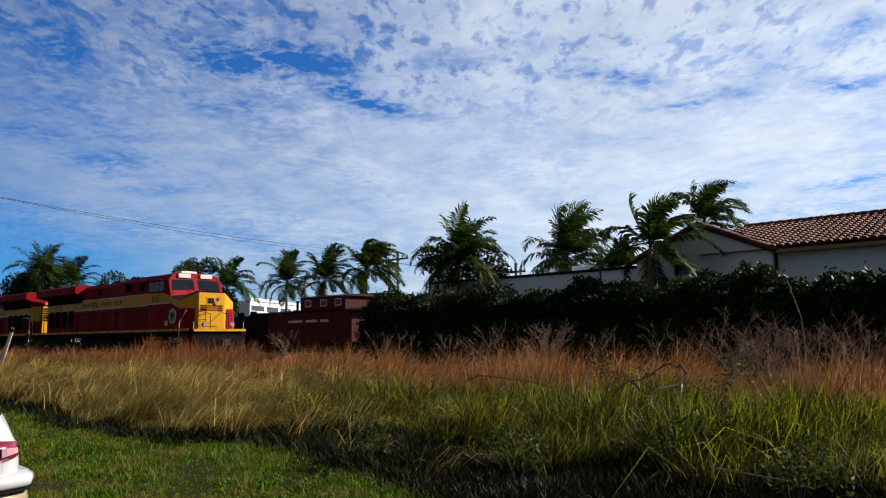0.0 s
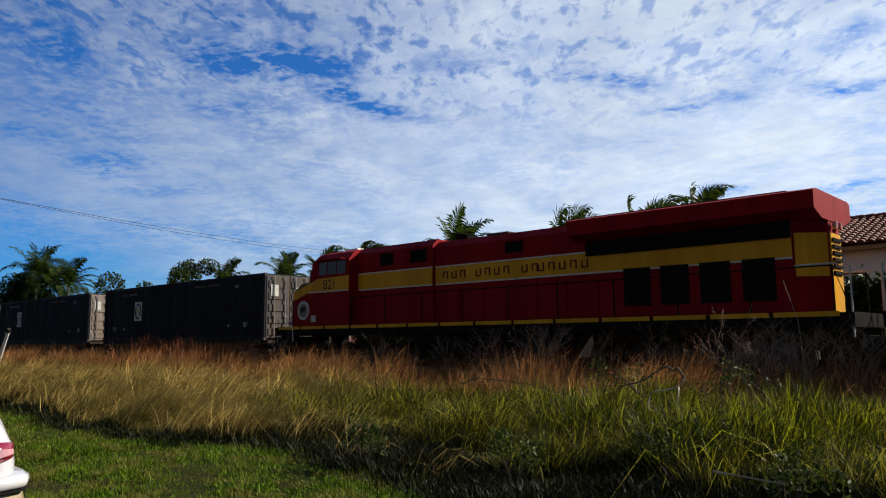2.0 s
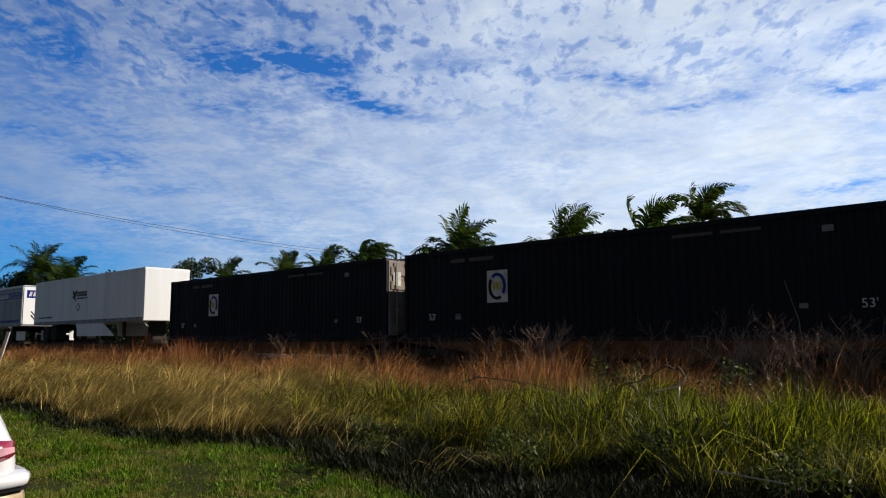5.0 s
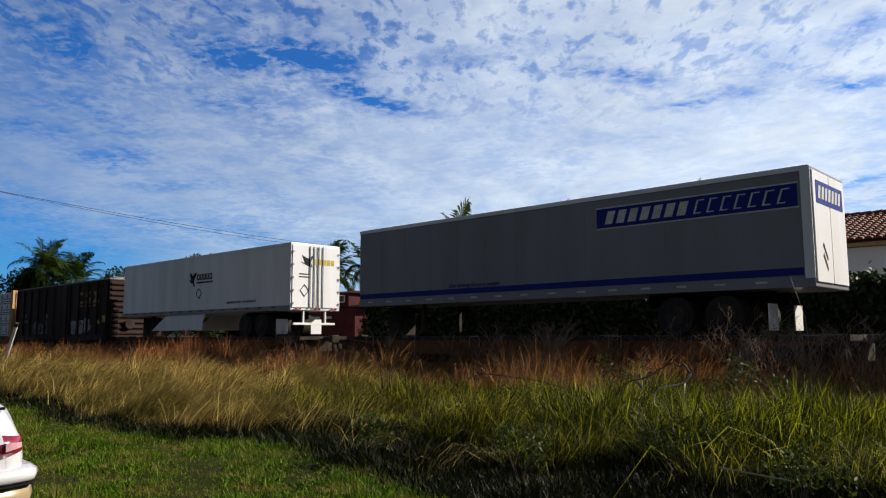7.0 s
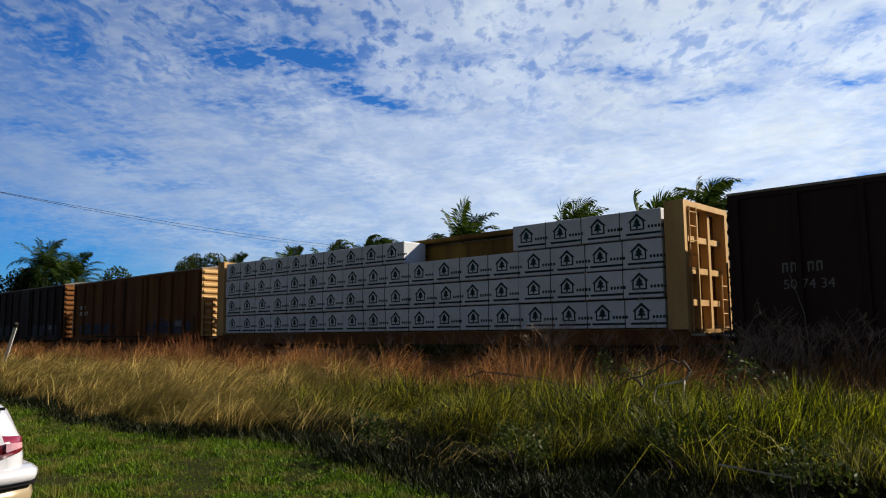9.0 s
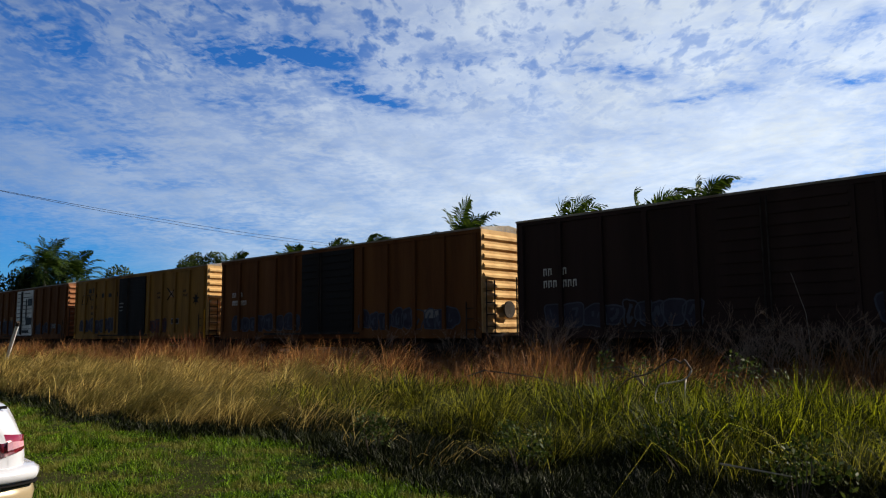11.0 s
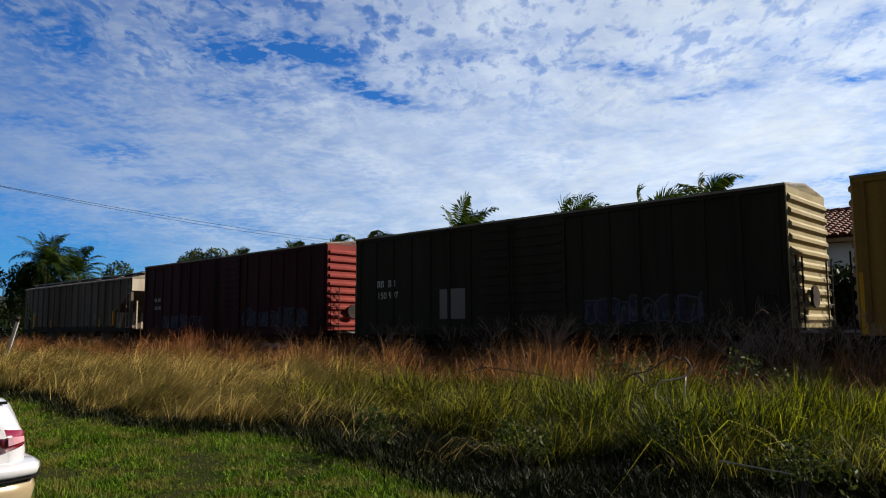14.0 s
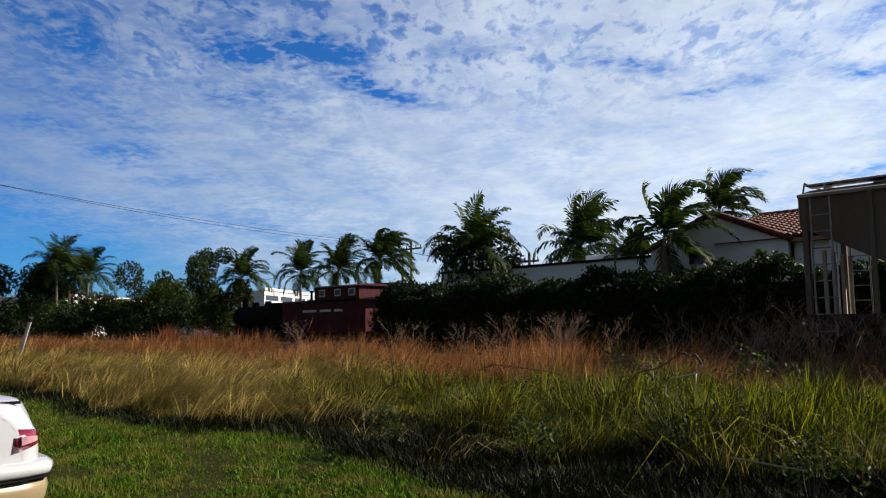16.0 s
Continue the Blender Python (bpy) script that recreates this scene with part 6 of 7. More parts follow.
def centerbeam(front, back):
    L = front - back
    h = L / 2
    wg = thing("lumber_wagon", pose(0, 0, 0), "yellow bulkhead lumber wagon with a centre partition", "lumber wagon", "wagons of the train")
    part("deck", boxes((-h, h, -1.35, 1.35, 0.92, 1.08), bevel=0.015), M_BOX_YELLOW, wg)
    part("side_sill", boxes((-h, h, -1.40, -1.32, 0.66, 1.07), (-h, h, 1.32, 1.40, 0.66, 1.07)), M_BOX_RUST, wg)
    part("centre_beam", boxes((-h + 0.4, h - 0.4, -0.05, 0.05, 1.08, 4.2)), M_BOX_YELLOW, wg)
    part("top_chord", boxes((-h + 0.3, h - 0.3, -0.35, 0.35, 4.30, 4.44)), M_BOX_YELLOW, wg)
    for d in (-1, 1):
        x = d * h
        # frame, posts, ribs and ladders wear the paler yellow that has sunlight painted in
        bm = bmesh.new()
        for y0, y1 in ((-1.4, -1.2), (1.2, 1.4)):
            box(bm, min(x, x - d * 0.55), max(x, x - d * 0.55), y0, y1, 1.0, 4.46)
        box(bm, min(x, x - d * 0.3), max(x, x - d * 0.3), -1.2, 1.2, 4.30, 4.458)
        part("bulkhead", bm, M_YELLOW_LIT, wg, "yellow steel bulkhead, sunlight painted into its colour")
        part("bulkhead_wall", boxes((min(x - d * 0.35, x - d * 0.4), max(x - d * 0.35, x - d * 0.4), -1.2, 1.2, 1.08, 4.30)), M_BOX_RUST, wg)
        bm = boxes(*[(min(x - d * 0.35, x - d * 0.12), max(x - d * 0.35, x - d * 0.12), y, y + 0.14, 1.08, 4.3) for y in (-0.45, 0.31)])
        part("bulkhead_post", bm, M_YELLOW_LIT, wg)
        bm = boxes(*[(min(x - d * 0.35, x - d * 0.15), max(x - d * 0.35, x - d * 0.15), -1.2, 1.2, z, z + 0.16) for z in (1.7, 2.55, 3.4)])
        part("bulkhead_rib", bm, M_YELLOW_LIT, wg)
        ladder(wg, x + d * 0.03, -0.95, 1.0, 4.3, "y", mat=M_YELLOW_LIT)
        ladder(wg, x + d * 0.03, 0.95, 1.0, 2.6, "y", mat=M_YELLOW_LIT)
        part("end_platform", boxes((min(x, x + d * 0.4), max(x, x + d * 0.4), -1.3, 1.3, 0.9, 0.96)), M_BRIGHT, wg)
        truck(wg, d * (h - 2.2))
        coupler(wg, x, d)
    return wg


LF, LB = -243.5, -266.7
rolling(centerbeam(LF, LB), (LF + LB) / 2)


def bundle(length, seed):
    """A wrapped stack of boards, printed with house marks."""
    rg = random.Random(seed)
    bd = thing("lumber_bundle", pose(0, 0, 0), "white-wrapped lumber bundle printed with dark green house marks", "lumber bundle", "lumber bundles on the wagon")
    h = length / 2
    bm = boxes((-h + 0.012, h - 0.012, -0.56, 0.56, 0.03, 0.80), bevel=0.03)
    part("wrap", bm, M_WRAP, bd)
    for x in (-h * 0.7, 0, h * 0.7):
        part("bearer", boxes((x - 0.05, x + 0.05, -0.55, 0.55, 0, 0.03)), M_TIMBER, bd)
    k = max(1, round(length / 1.22))
    for sg in (-1, 1):
        y = sg * 0.56
        lo_, hi_ = sorted((y, y + sg * 0.004))
        for i in range(k):
            x = -h + (i + 0.45 + rg.uniform(-.04, .04)) * length / k
            bm = bmesh.new()
            plate(bm, [(x - 0.22, 0.25), (x + 0.22, 0.25), (x + 0.22, 0.48), (x + 0.28, 0.48), (x, 0.72), (x - 0.28, 0.48), (x - 0.22, 0.48)], lo_, hi_)
            hm = part("house_mark", bm, M_WRAP_MARK, bd, "dark green house mark")
            bm = bmesh.new()
            l2, h2 = sorted((y + sg * 0.004, y + sg * 0.006))
            plate(bm, [(x - 0.17, 0.29), (x + 0.17, 0.29), (x + 0.17, 0.49), (x, 0.63), (x - 0.17, 0.49)], l2, h2)
            part("mark_field", bm, M_WRAP, hm, "white field inside the mark")
            bm = bmesh.new()
            l3, h3 = sorted((y + sg * 0.006, y + sg * 0.008))
            plate(bm, [(x - 0.03, 0.30), (x + 0.03, 0.30), (x + 0.03, 0.36), (x + 0.13, 0.36), (x + 0.06, 0.46), (x + 0.10, 0.46), (x, 0.60), (x - 0.10, 0.46), (x - 0.06, 0.46), (x - 0.13, 0.36), (x - 0.03, 0.36)], l3, h3)
            part("mark_tree", bm, M_WRAP_MARK, hm, "dark green tree")
            bm = boxes((x - 0.34, x + 0.72, lo_, hi_, 0.12, 0.18), *[(x + 0.32 + 0.10 * q, x + 0.385 + 0.10 * q, lo_, hi_, 0.29, 0.37) for q in range(5)])
            part("mark_bar", bm, M_WRAP_MARK, bd)
    for i in range(1, k):
        x = -h + i * length / k
        part("strap", boxes((x - 0.012, x + 0.012, -0.566, 0.566, 0.028, 0.805)), M_BLACK, bd)
    return bd


def load_lumber():
    """Four courses on both sides of the partition; the near top course has a gap."""
    protos = {}
    lo, hi = LB + 0.65, LF - 0.65
    plans = {0: (4.88, 3.66, 4.88, 3.66), 1: (3.66, 4.88, 3.66, 4.88), 2: (4.88, 3.66, 4.88, 3.66), 3: (3.66, 4.88, 3.66, 4.88)}
    for sy in (-1, 1):
        for row in range(4):
            x = lo
            cuts = list(plans[row])
            cuts.append(round(hi - lo - sum(cuts), 2))
            if row == 3 and sy == -1:
                cuts = [3.66, 4.88, 3.44, -4.9, round(hi - lo - 16.88, 2)]
            for ln in cuts:
                mid_s = x + abs(ln) / 2
                x += abs(ln)
                if ln < 0:
                    continue
                if ln not in protos:
                    ob = protos[ln] = bundle(ln, len(protos))
                else:
                    ob = copy_thing(protos[ln], pose(0, 0, 0))
                rolling(ob, mid_s, TRACK + sy * 0.78 + random.uniform(-0.03, 0.03), RAIL + 1.085 + row * 0.812)


load_lumber()


def hopper(front, back):
    L = front - back
    h = L / 2
    hp = thing("hopper_wagon", pose(0, 0, 0), "grey covered hopper wagon with ribbed sides and sloped ends", "hopper wagon", "wagons of the train")
    zb, zt, w = 1.16, 3.93, 1.47
    bm = bmesh.new()
    out = [(-h, zt), (-h, zt - 0.70), (-h + 2.1, 2.10), (-h + 2.1, zb), (h - 2.1, zb), (h - 2.1, 2.10), (h, zt - 0.70), (h, zt)]
    plate(bm, out, -w, w)
    part("body", bm, M_HOPPER, hp)
    bm = bmesh.new()
    prism(bm, [(-w - 0.04, zt), (-w - 0.04, zt + 0.06), (-0.5, zt + 0.30), (0.5, zt + 0.30), (w + 0.04, zt + 0.06), (w + 0.04, zt)], -h - 0.03, h + 0.03)
    part("roof", bm, M_ROOF, hp)
    part("roof_walk", boxes((-h, h, -0.95, -0.45, zt + 0.34, zt + 0.38), (-h, h, 0.45, 0.95, zt + 0.34, zt + 0.38), *[(x, x + 0.06, -0.95, 0.95, zt + 0.2, zt + 0.34) for x in np.arange(-h + 0.4, h, 1.6)]), M_BRIGHT, hp)
    for i in range(5):
        x = -h + 1.8 + i * (L - 3.6) / 4
        part("roof_hatch", boxes((x - 0.5, x + 0.5, -0.35, 0.35, zt + 0.30, zt + 0.42), bevel=0.03), M_ROOF, hp)
    for sg in (-1, 1):
        y = sg * w
        def lay(a, b):
            return (min(y + sg * a, y + sg * b), max(y + sg * a, y + sg * b))
        for i in range(15):
            x = -h + 1.5 + i * (L - 3.0) / 14
            part("side_rib", boxes((x - 0.05, x + 0.05, *lay(0, 0.07), zb + 0.05, zt - 0.02), bevel=0.01), M_HOPPER, hp)
        part("top_chord", boxes((-h, h, *lay(0, 0.08), zt - 0.02, zt + 0.05)), M_ROOF, hp)
        part("side_sill", boxes((-h, h, *lay(-0.15, 0.05), 0.98, 1.2), (-h + 2.1, h - 2.1, *lay(0.0, 0.05), zb + 0.041, zb + 0.15)), M_STEEL, hp)
        for i in (1, 3):
            part("yellow_mark", boxes((-h + 1.3 + i * 3.9, -h + 1.42 + i * 3.9, *lay(0.075, 0.085), zb + 0.1, zb + 0.6)), M_GOLD, hp)
        bars("data_bar", [(-h + 1.9 + 0.5 * i, -h + 2.25 + 0.5 * i, 1.75 + 0.35 * j, 1.95 + 0.35 * j) for i in range(2) for j in range(2)] + [(3.4, 4.0, 1.7, 2.0)], M_CONT_END, hp, y, sg)
        for d in (-1, 1):
            part("end_post", boxes((d * (h - 0.1) - 0.06, d * (h - 0.1) + 0.06, *lay(-0.12, 0.03), 1.0, zt)), M_HOPPER, hp)
            part("yellow_post", boxes((d * (h - 2.2) - 0.05, d * (h - 2.2) + 0.05, *lay(0.01, 0.1), zb + 0.16, zb + 1.0)), M_GOLD, hp)
            ladder(hp, d * (h - 0.45), y, 0.7, zt, "x", mat=M_BRIGHT)
    for i in range(3):
        x = -h + 4.0 + i * (L - 8.0) / 2
        bm = bmesh.new()
        plate(bm, [(x - 1.7, zb), (x + 1.7, zb), (x + 0.4, 0.5), (x - 0.4, 0.5)], -1.0, 1.0)
        part("discharge_gate", bm, M_HOPPER, hp)
    part("centre_sill", boxes((-h, h, -0.35, 0.35, 0.7, 1.1)), M_STEEL, hp)
    for d in (-1, 1):
        x = d * h
        part("end_platform", boxes((min(x, x - d * 1.8), max(x, x - d * 1.8), -1.4, 1.4, 1.08, 1.14)), M_STEEL, hp)
        # end plates, bolster plates and braces: sunlight is put into their pale colour
        a, b = sorted((x, x + d * 0.02))
        part("end_cover", boxes((a, b, -w, w, zt - 0.68, zt - 0.01)), M_HOPPER_LIT, hp, "end plate with sunlight painted into its pale colour")
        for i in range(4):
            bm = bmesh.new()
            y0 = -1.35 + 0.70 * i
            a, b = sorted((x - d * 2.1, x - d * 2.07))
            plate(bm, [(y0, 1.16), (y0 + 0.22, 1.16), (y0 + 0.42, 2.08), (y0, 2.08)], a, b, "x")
            part("bolster_plate", bm, M_HOPPER_LIT, hp, "tapered bolster plate with sunlight painted into its pale colour")
        bm = bmesh.new()
        for y in (-1.0, -0.35, 0.35, 1.0):
            box(bm, min(x - d * 0.3, x - d * 0.38), max(x - d * 0.3, x - d * 0.38), y - 0.035, y + 0.035, 1.14, 2.7)
        part("end_brace", bm, M_HOPPER_LIT, hp)
        truck(hp, d * (h - 2.0))
        coupler(hp, x, d)
        ladder(hp, x + d * 0.05, 1.1, 0.8, zt, "y", mat=M_WHITE)
        bm = bmesh.new()
        tube(bm, [(x, -1.2, zt + 0.05), (x, -1.0, zt + 0.40), (x, 1.0, zt + 0.40), (x, 1.2, zt + 0.05)], 0.022, 6)
        part("end_rail", bm, M_STEEL, hp)
    return hp


rolling(hopper(-406.4, -423.5), (-406.4 - 423.5) / 2)


# ---- white house with clay roof, and the low flat wing beside it ----
def clay_roof(parent, x0, x1, lo, hi, rows, cols, yl, yh):
    """Barrel tiles laid in courses on a slope from (yl, lo) up to (yh, hi)."""
    dx, run, up = (x1 - x0) / cols, yh - yl, hi - lo
    ln = math.hypot(run, up)
    seg = ln / rows
    k = 5
    ring0 = [(math.cos(math.pi * i / k) * dx * 0.50, 0, math.sin(math.pi * i / k) * dx * 0.40 + 0.03) for i in range(k + 1)]
    ring1 = [(math.cos(math.pi * i / k) * dx * 0.40, seg * 1.12, math.sin(math.pi * i / k) * dx * 0.30) for i in range(k + 1)]
    tv = [Vector(v) for v in ring0 + ring1]
    tf = [(i, i + 1, k + 2 + i, k + 1 + i) for i in range(k)] + [tuple(range(k, -1, -1))]
    me = bpy.data.meshes.new("roof_tile")
    me.from_pydata(tv, [], tf)
    me.materials.append(M_TILE)
    ang = math.degrees(math.atan2(up, run))
    rest_v, rest_f = [], []
    for r in range(rows):
        for c in range(cols):
            f = r / rows
            xc = x0 + (c + 0.5) * dx
            if lo + up * f < 6.02 - abs(xc + 13.2) * 0.4375:
                continue
            m = pose(xc + random.uniform(-.01, .01), yl + run * f, lo + up * f + 0.02, ang + random.uniform(-.8, .8), 0, random.uniform(-1, 1))
            if r < 5:
                ob = new("roof_tile", me)
                ob.parent = parent
                ob.matrix_local = m
            else:
                b = len(rest_v)
                rest_v += [tuple(m @ v) for v in tv]
                rest_f += [tuple(b + i for i in q) for q in tf]
    upper = bpy.data.meshes.new("upper_tiles")
    upper.from_pydata(rest_v, [], rest_f)
    upper.materials.append(M_TILE)
    ob = new("upper_tiles", upper)
    ob.parent = parent
    tagged(ob, "red clay barrel tiles higher up the slope", kind="stuff")


def gable_profile(c, half, eave, peak):
    return [(c - half, 0.0), (c + half, 0.0), (c + half, eave), (c, peak), (c - half, eave)]


def house():
    hs = thing("house", at(0, 30.0, 0.14), "white stucco house with red clay tile roof and gable end", "house")
    # gabled wing facing the railway: x along the track, y away from it
    bm = bmesh.new()
    plate(bm, gable_profile(-13.2, 2.92, 4.72, 6.05), 0.0, 11.0)
    wing = part("gable_wing", bm, M_STUCCO, hs, "white stucco gable wall")
    part("window", boxes((-14.35, -13.7, -0.02, 0.03, 4.0, 4.6)), M_GLASS, hs)
    part("main_wall", boxes((-10.28, 16.0, 0.35, 10.5, 0.0, 4.66)), M_STUCCO, hs, "long white stucco wall")
    bm = bmesh.new()
    tube(bm, [(-10.20, 0.22, 4.62), (-10.20, 0.22, 0.0)], 0.055, 8)
    part("downpipe", bm, M_BLACK, hs, "dark downpipe")
    part("eave_board", boxes((-10.25, 16.2, -0.12, 0.34, 4.62, 4.76)), M_TIMBER, hs, "brown timber eave")
    # main roof slope
    bm = bmesh.new()
    prism(bm, [(-0.15, 4.77), (4.6, 6.33), (9.9, 4.77)], -13.2, 16.2)
    part("roof", bm, M_TILE, hs, "red clay tile roof")
    rt = new("roof_tiles")
    rt.parent = hs
    clay_roof(rt, -13.3, 1.4, 4.80, 6.36, 15, 50, -0.18, 4.6)
    bm = bmesh.new()
    for i in range(40):
        x = -13 + i * 0.42
        tube(bm, [(x, 4.6, 6.42), (x + 0.46, 4.6, 6.45)], 0.13, 8)
    part("ridge_tiles", bm, M_TILE, hs)
    # tiled verges of the gable
    for d in (-1, 1):
        bm = bmesh.new()
        for i in range(9):
            f0, f1 = i / 9, (i + 1.15) / 9
            a = Vector((-13.2 + d * 3.15 * (1 - f0), -0.08, 4.72 + 1.38 * f0))
            b = Vector((-13.2 + d * 3.15 * (1 - f1), -0.08, 4.72 + 1.38 * f1))
            tube(bm, [a, b], 0.15, 8, 0.12)
        part("verge_tiles", bm, M_TILE, hs)
        bm = bmesh.new()
        pts = [(-13.2, 6.08), (-13.2 + d * 3.2, 4.68), (-13.2 + d * 3.2, 4.76), (-13.2, 6.17)]
        plate(bm, pts, -0.1, 11.0)
        part("wing_roof", bm, M_TILE, hs)
    return hs


house()


def flat_wing():
    fw = thing("garden_building", at(0, 31.0, 0.30), "low white flat-roofed building with dark coping", "building")
    part("wall", boxes((-30.0, -16.2, 0, 7.0, 0, 4.38)), M_STUCCO, fw)
    part("coping", boxes((-30.1, -16.15, -0.08, 0.25, 4.384, 4.50)), M_BLACK, fw, "dark roof coping")
    part("roof_unit", boxes((-21.8, -19.6, 2.5, 4.0, 4.386, 5.0), bevel=0.03), M_STUCCO, fw)
    return fw


flat_wing()


# ---- museum train on a siding: caboose and old engine ----
def caboose():
    cb = thing("caboose", at(-43.8, 34.0, 0.45), "dark red caboose with a cupola, standing on a siding", "caboose")
    part("body", boxes((-4.9, 5.0, -1.4, 1.4, 0.9, 3.1), bevel=0.02), M_CABOOSE, cb)
    bm = bmesh.new()
    prism(bm, [(-1.55, 3.1), (-0.9, 3.26), (0.9, 3.26), (1.55, 3.1)], -5.5, 5.5)
    part("roof", bm, M_BLACK, cb)
    part("cupola", boxes((-0.9, 4.2, -1.3, 1.3, 3.2, 4.1), bevel=0.02), M_CABOOSE, cb)
    bm = bmesh.new()
    prism(bm, [(-1.45, 4.1), (-0.8, 4.25), (0.8, 4.25), (1.45, 4.1)], -1.1, 4.4)
    part("cupola_roof", bm, M_CABOOSE, cb)
    for x in (-0.3, 1.5, 3.1):
        w = part("cupola_window", boxes((x, x + 0.7, -1.33, -1.295, 3.45, 3.95)), M_WHITE, cb, "white window frame")
        part("pane", boxes((x + 0.07, x + 0.63, -1.345, -1.331, 3.51, 3.89)), M_GLASS, w)
    bm = bmesh.new()
    tube(bm, [(-2.2, -0.6, 3.2), (-2.2, -0.6, 3.9)], 0.10, 10)
    tube(bm, [(-2.2, -0.6, 3.9), (-2.2, -0.6, 4.0)], 0.16, 10)
    part("stove_pipe", bm, M_BLACK, cb)
    bars("name_bar", [(-2.2, -0.5, 2.35, 2.52), (-0.1, 1.2, 2.35, 2.52), (1.6, 2.5, 2.35, 2.52)], M_LETTER, cb, -1.4)
    for sg in (-1, 1):
        truck(cb, sg * 3.4)
        part("end_step", boxes((min(sg * 5.0, sg * 5.7), max(sg * 5.0, sg * 5.7), -1.35, 1.35, 0.8, 0.95)), M_BLACK, cb)
    return cb


caboose()


def old_engine():
    en = thing("steam_engine", at(-53.3, 34.0, 0.45), "black steam engine with a rounded boiler on a siding", "steam engine")
    bm = bmesh.new()
    tube(bm, [(-3.6, 0, 2.2), (-3.4, 0, 2.2), (1.6, 0, 2.2), (3.6, 0, 2.3)], 0.82, 20, 0.95)
    part("boiler", bm, M_BLACK, en, smoothed=True)
    for x, r, h in ((-3.0, 0.22, 0.85), (-1.4, 0.34, 0.5), (0.5, 0.34, 0.55)):
        bm = bmesh.new()
        tube(bm, [(x, 0, 2.8), (x, 0, 2.8 + h * 0.7), (x, 0, 2.9 + h)], r, 14, r * 0.8)
        part("dome" if r > 0.3 else "chimney", bm, M_BLACK, en, smoothed=True)
    part("running_board", boxes((-3.9, 4.4, -1.35, 1.35, 1.35, 1.45)), M_BLACK, en)
    part("cab", boxes((2.6, 4.4, -1.4, 1.4, 1.45, 3.2), bevel=0.03), M_BLACK, en)
    part("frame", boxes((-4.0, 4.6, -0.5, 0.5, 0.75, 1.35)), M_BLACK, en)
    for x in (-1.8, -0.2, 1.4):
        for sg in (-1, 1):
            bm = bmesh.new()
            tube(bm, [(x, sg * 0.70, 0.76), (x, sg * 0.83, 0.76)], 0.70, 24)
            part("driving_wheel", bm, M_STEEL, en)
    return en


old_engine()
build_track(34.0, "disused siding track behind the main line")


# ---- far buildings ----
def block(name, label, m, length, deep, z, mat, storeys, bays, band=False):
    """A far building; local x runs along its front, which faces local -y."""
    b = thing(name, m, label, "building")
    part("wall", boxes((0, length, 0, deep, 0, z), bevel=0.05), mat, b)
    part("parapet", boxes((-0.2, length + 0.2, -0.25, 0.1, z + 0.004, z + 0.5)), mat, b)
    fh = z / storeys
    for r in range(storeys):
        for c in range(bays):
            w = length / bays
            x0, x1 = (c + (0.08 if band else 0.25)) * w, (c + (0.92 if band else 0.75)) * w
            part("window", boxes((x0, x1, -0.02, 0.05, r * fh + fh * 0.35, r * fh + fh * 0.70)), M_GLASS, b)
    return b


block("parking_garage", "bright white parking building with dark horizontal openings", pose(-34, 135, 0.3, 0, 0, 81), 51, 20, 8.4, M_STUCCO, 3, 7, True)
block("apartment_building", "cream apartment building with rows of windows behind the trees", pose(-98, 188, 0.3, 0, 0, 84), 60, 20, 10.4, M_STUCCO_WARM, 3, 14)
pav = thing("pavilion", at(-52.0, 46.0, 0.3), "white pavilion with a low hipped roof behind the caboose", "pavilion")
part("wall", boxes((-4.2, 4.2, -3, 3, 0, 4.3)), M_STUCCO, pav)
bm = bmesh.new()
vs = [bm.verts.new(p) for p in ((-5, -3.8, 4.3), (5, -3.8, 4.3), (5, 3.8, 4.3), (-5, 3.8, 4.3), (-1.5, 0, 5.5), (1.5, 0, 5.5))]
for f in ((0, 1, 5, 4), (1, 2, 5), (2, 3, 4, 5), (3, 0, 4), (3, 2, 1, 0)):
    bm.faces.new([vs[i] for i in f])
part("roof", bm, M_BLACK, pav, "dark hipped roof")


# ---- utility poles and cables ----
def pole(s, n, top, arm, label):
    pl = thing("utility_pole", at(s, n, 0.3), label, "utility pole", "utility poles")
    bm = bmesh.new()
    tube(bm, [(0, 0, 0), (0, 0, top)], 0.15, 8, 0.10)
    part("mast", bm, M_WOOD, pl)
    if arm:
        part("crossarm", boxes((-arm / 2, arm / 2, -0.05, 0.05, top - 0.75, top - 0.6)), M_WOOD, pl)
        bm = bmesh.new()
        for i in range(5):
            x = -arm / 2 + 0.1 + i * (arm - 0.2) / 4
            tube(bm, [(x, 0, top - 0.6), (x, 0, top - 0.35)], 0.05, 8, 0.03)
        part("insulator", bm, M_STEEL, pl)
    return pl


pole(-47.3, 45.0, 8.9, 2.6, "wooden utility pole with crossarm and insulators")
pole(-49.5, 46.0, 8.5, 2.2, "wooden utility pole with crossarm and insulators")
pole(-50.5, 44.0, 7.0, 0, "short wooden utility pole")
pole(-34.3, 45.0, 6.9, 1.8, "wooden utility pole with crossarm and insulators")
pole(-31.7, 0.0, 8.3, 1.2, "wooden utility pole beside the lawn")


def cable(a, b, sag, r, label):
    bm = bmesh.new()
    pts = []
    for i in range(25):
        f = i / 24
        p = Vector(a).lerp(Vector(b), f)
        p.z -= sag * 4 * f * (1 - f)
        pts.append(p)
    tube(bm, pts, r, 5)
    ob = part("overhead_cable", bm, M_BLACK)
    return tagged(ob, label, "cable", "overhead cables")


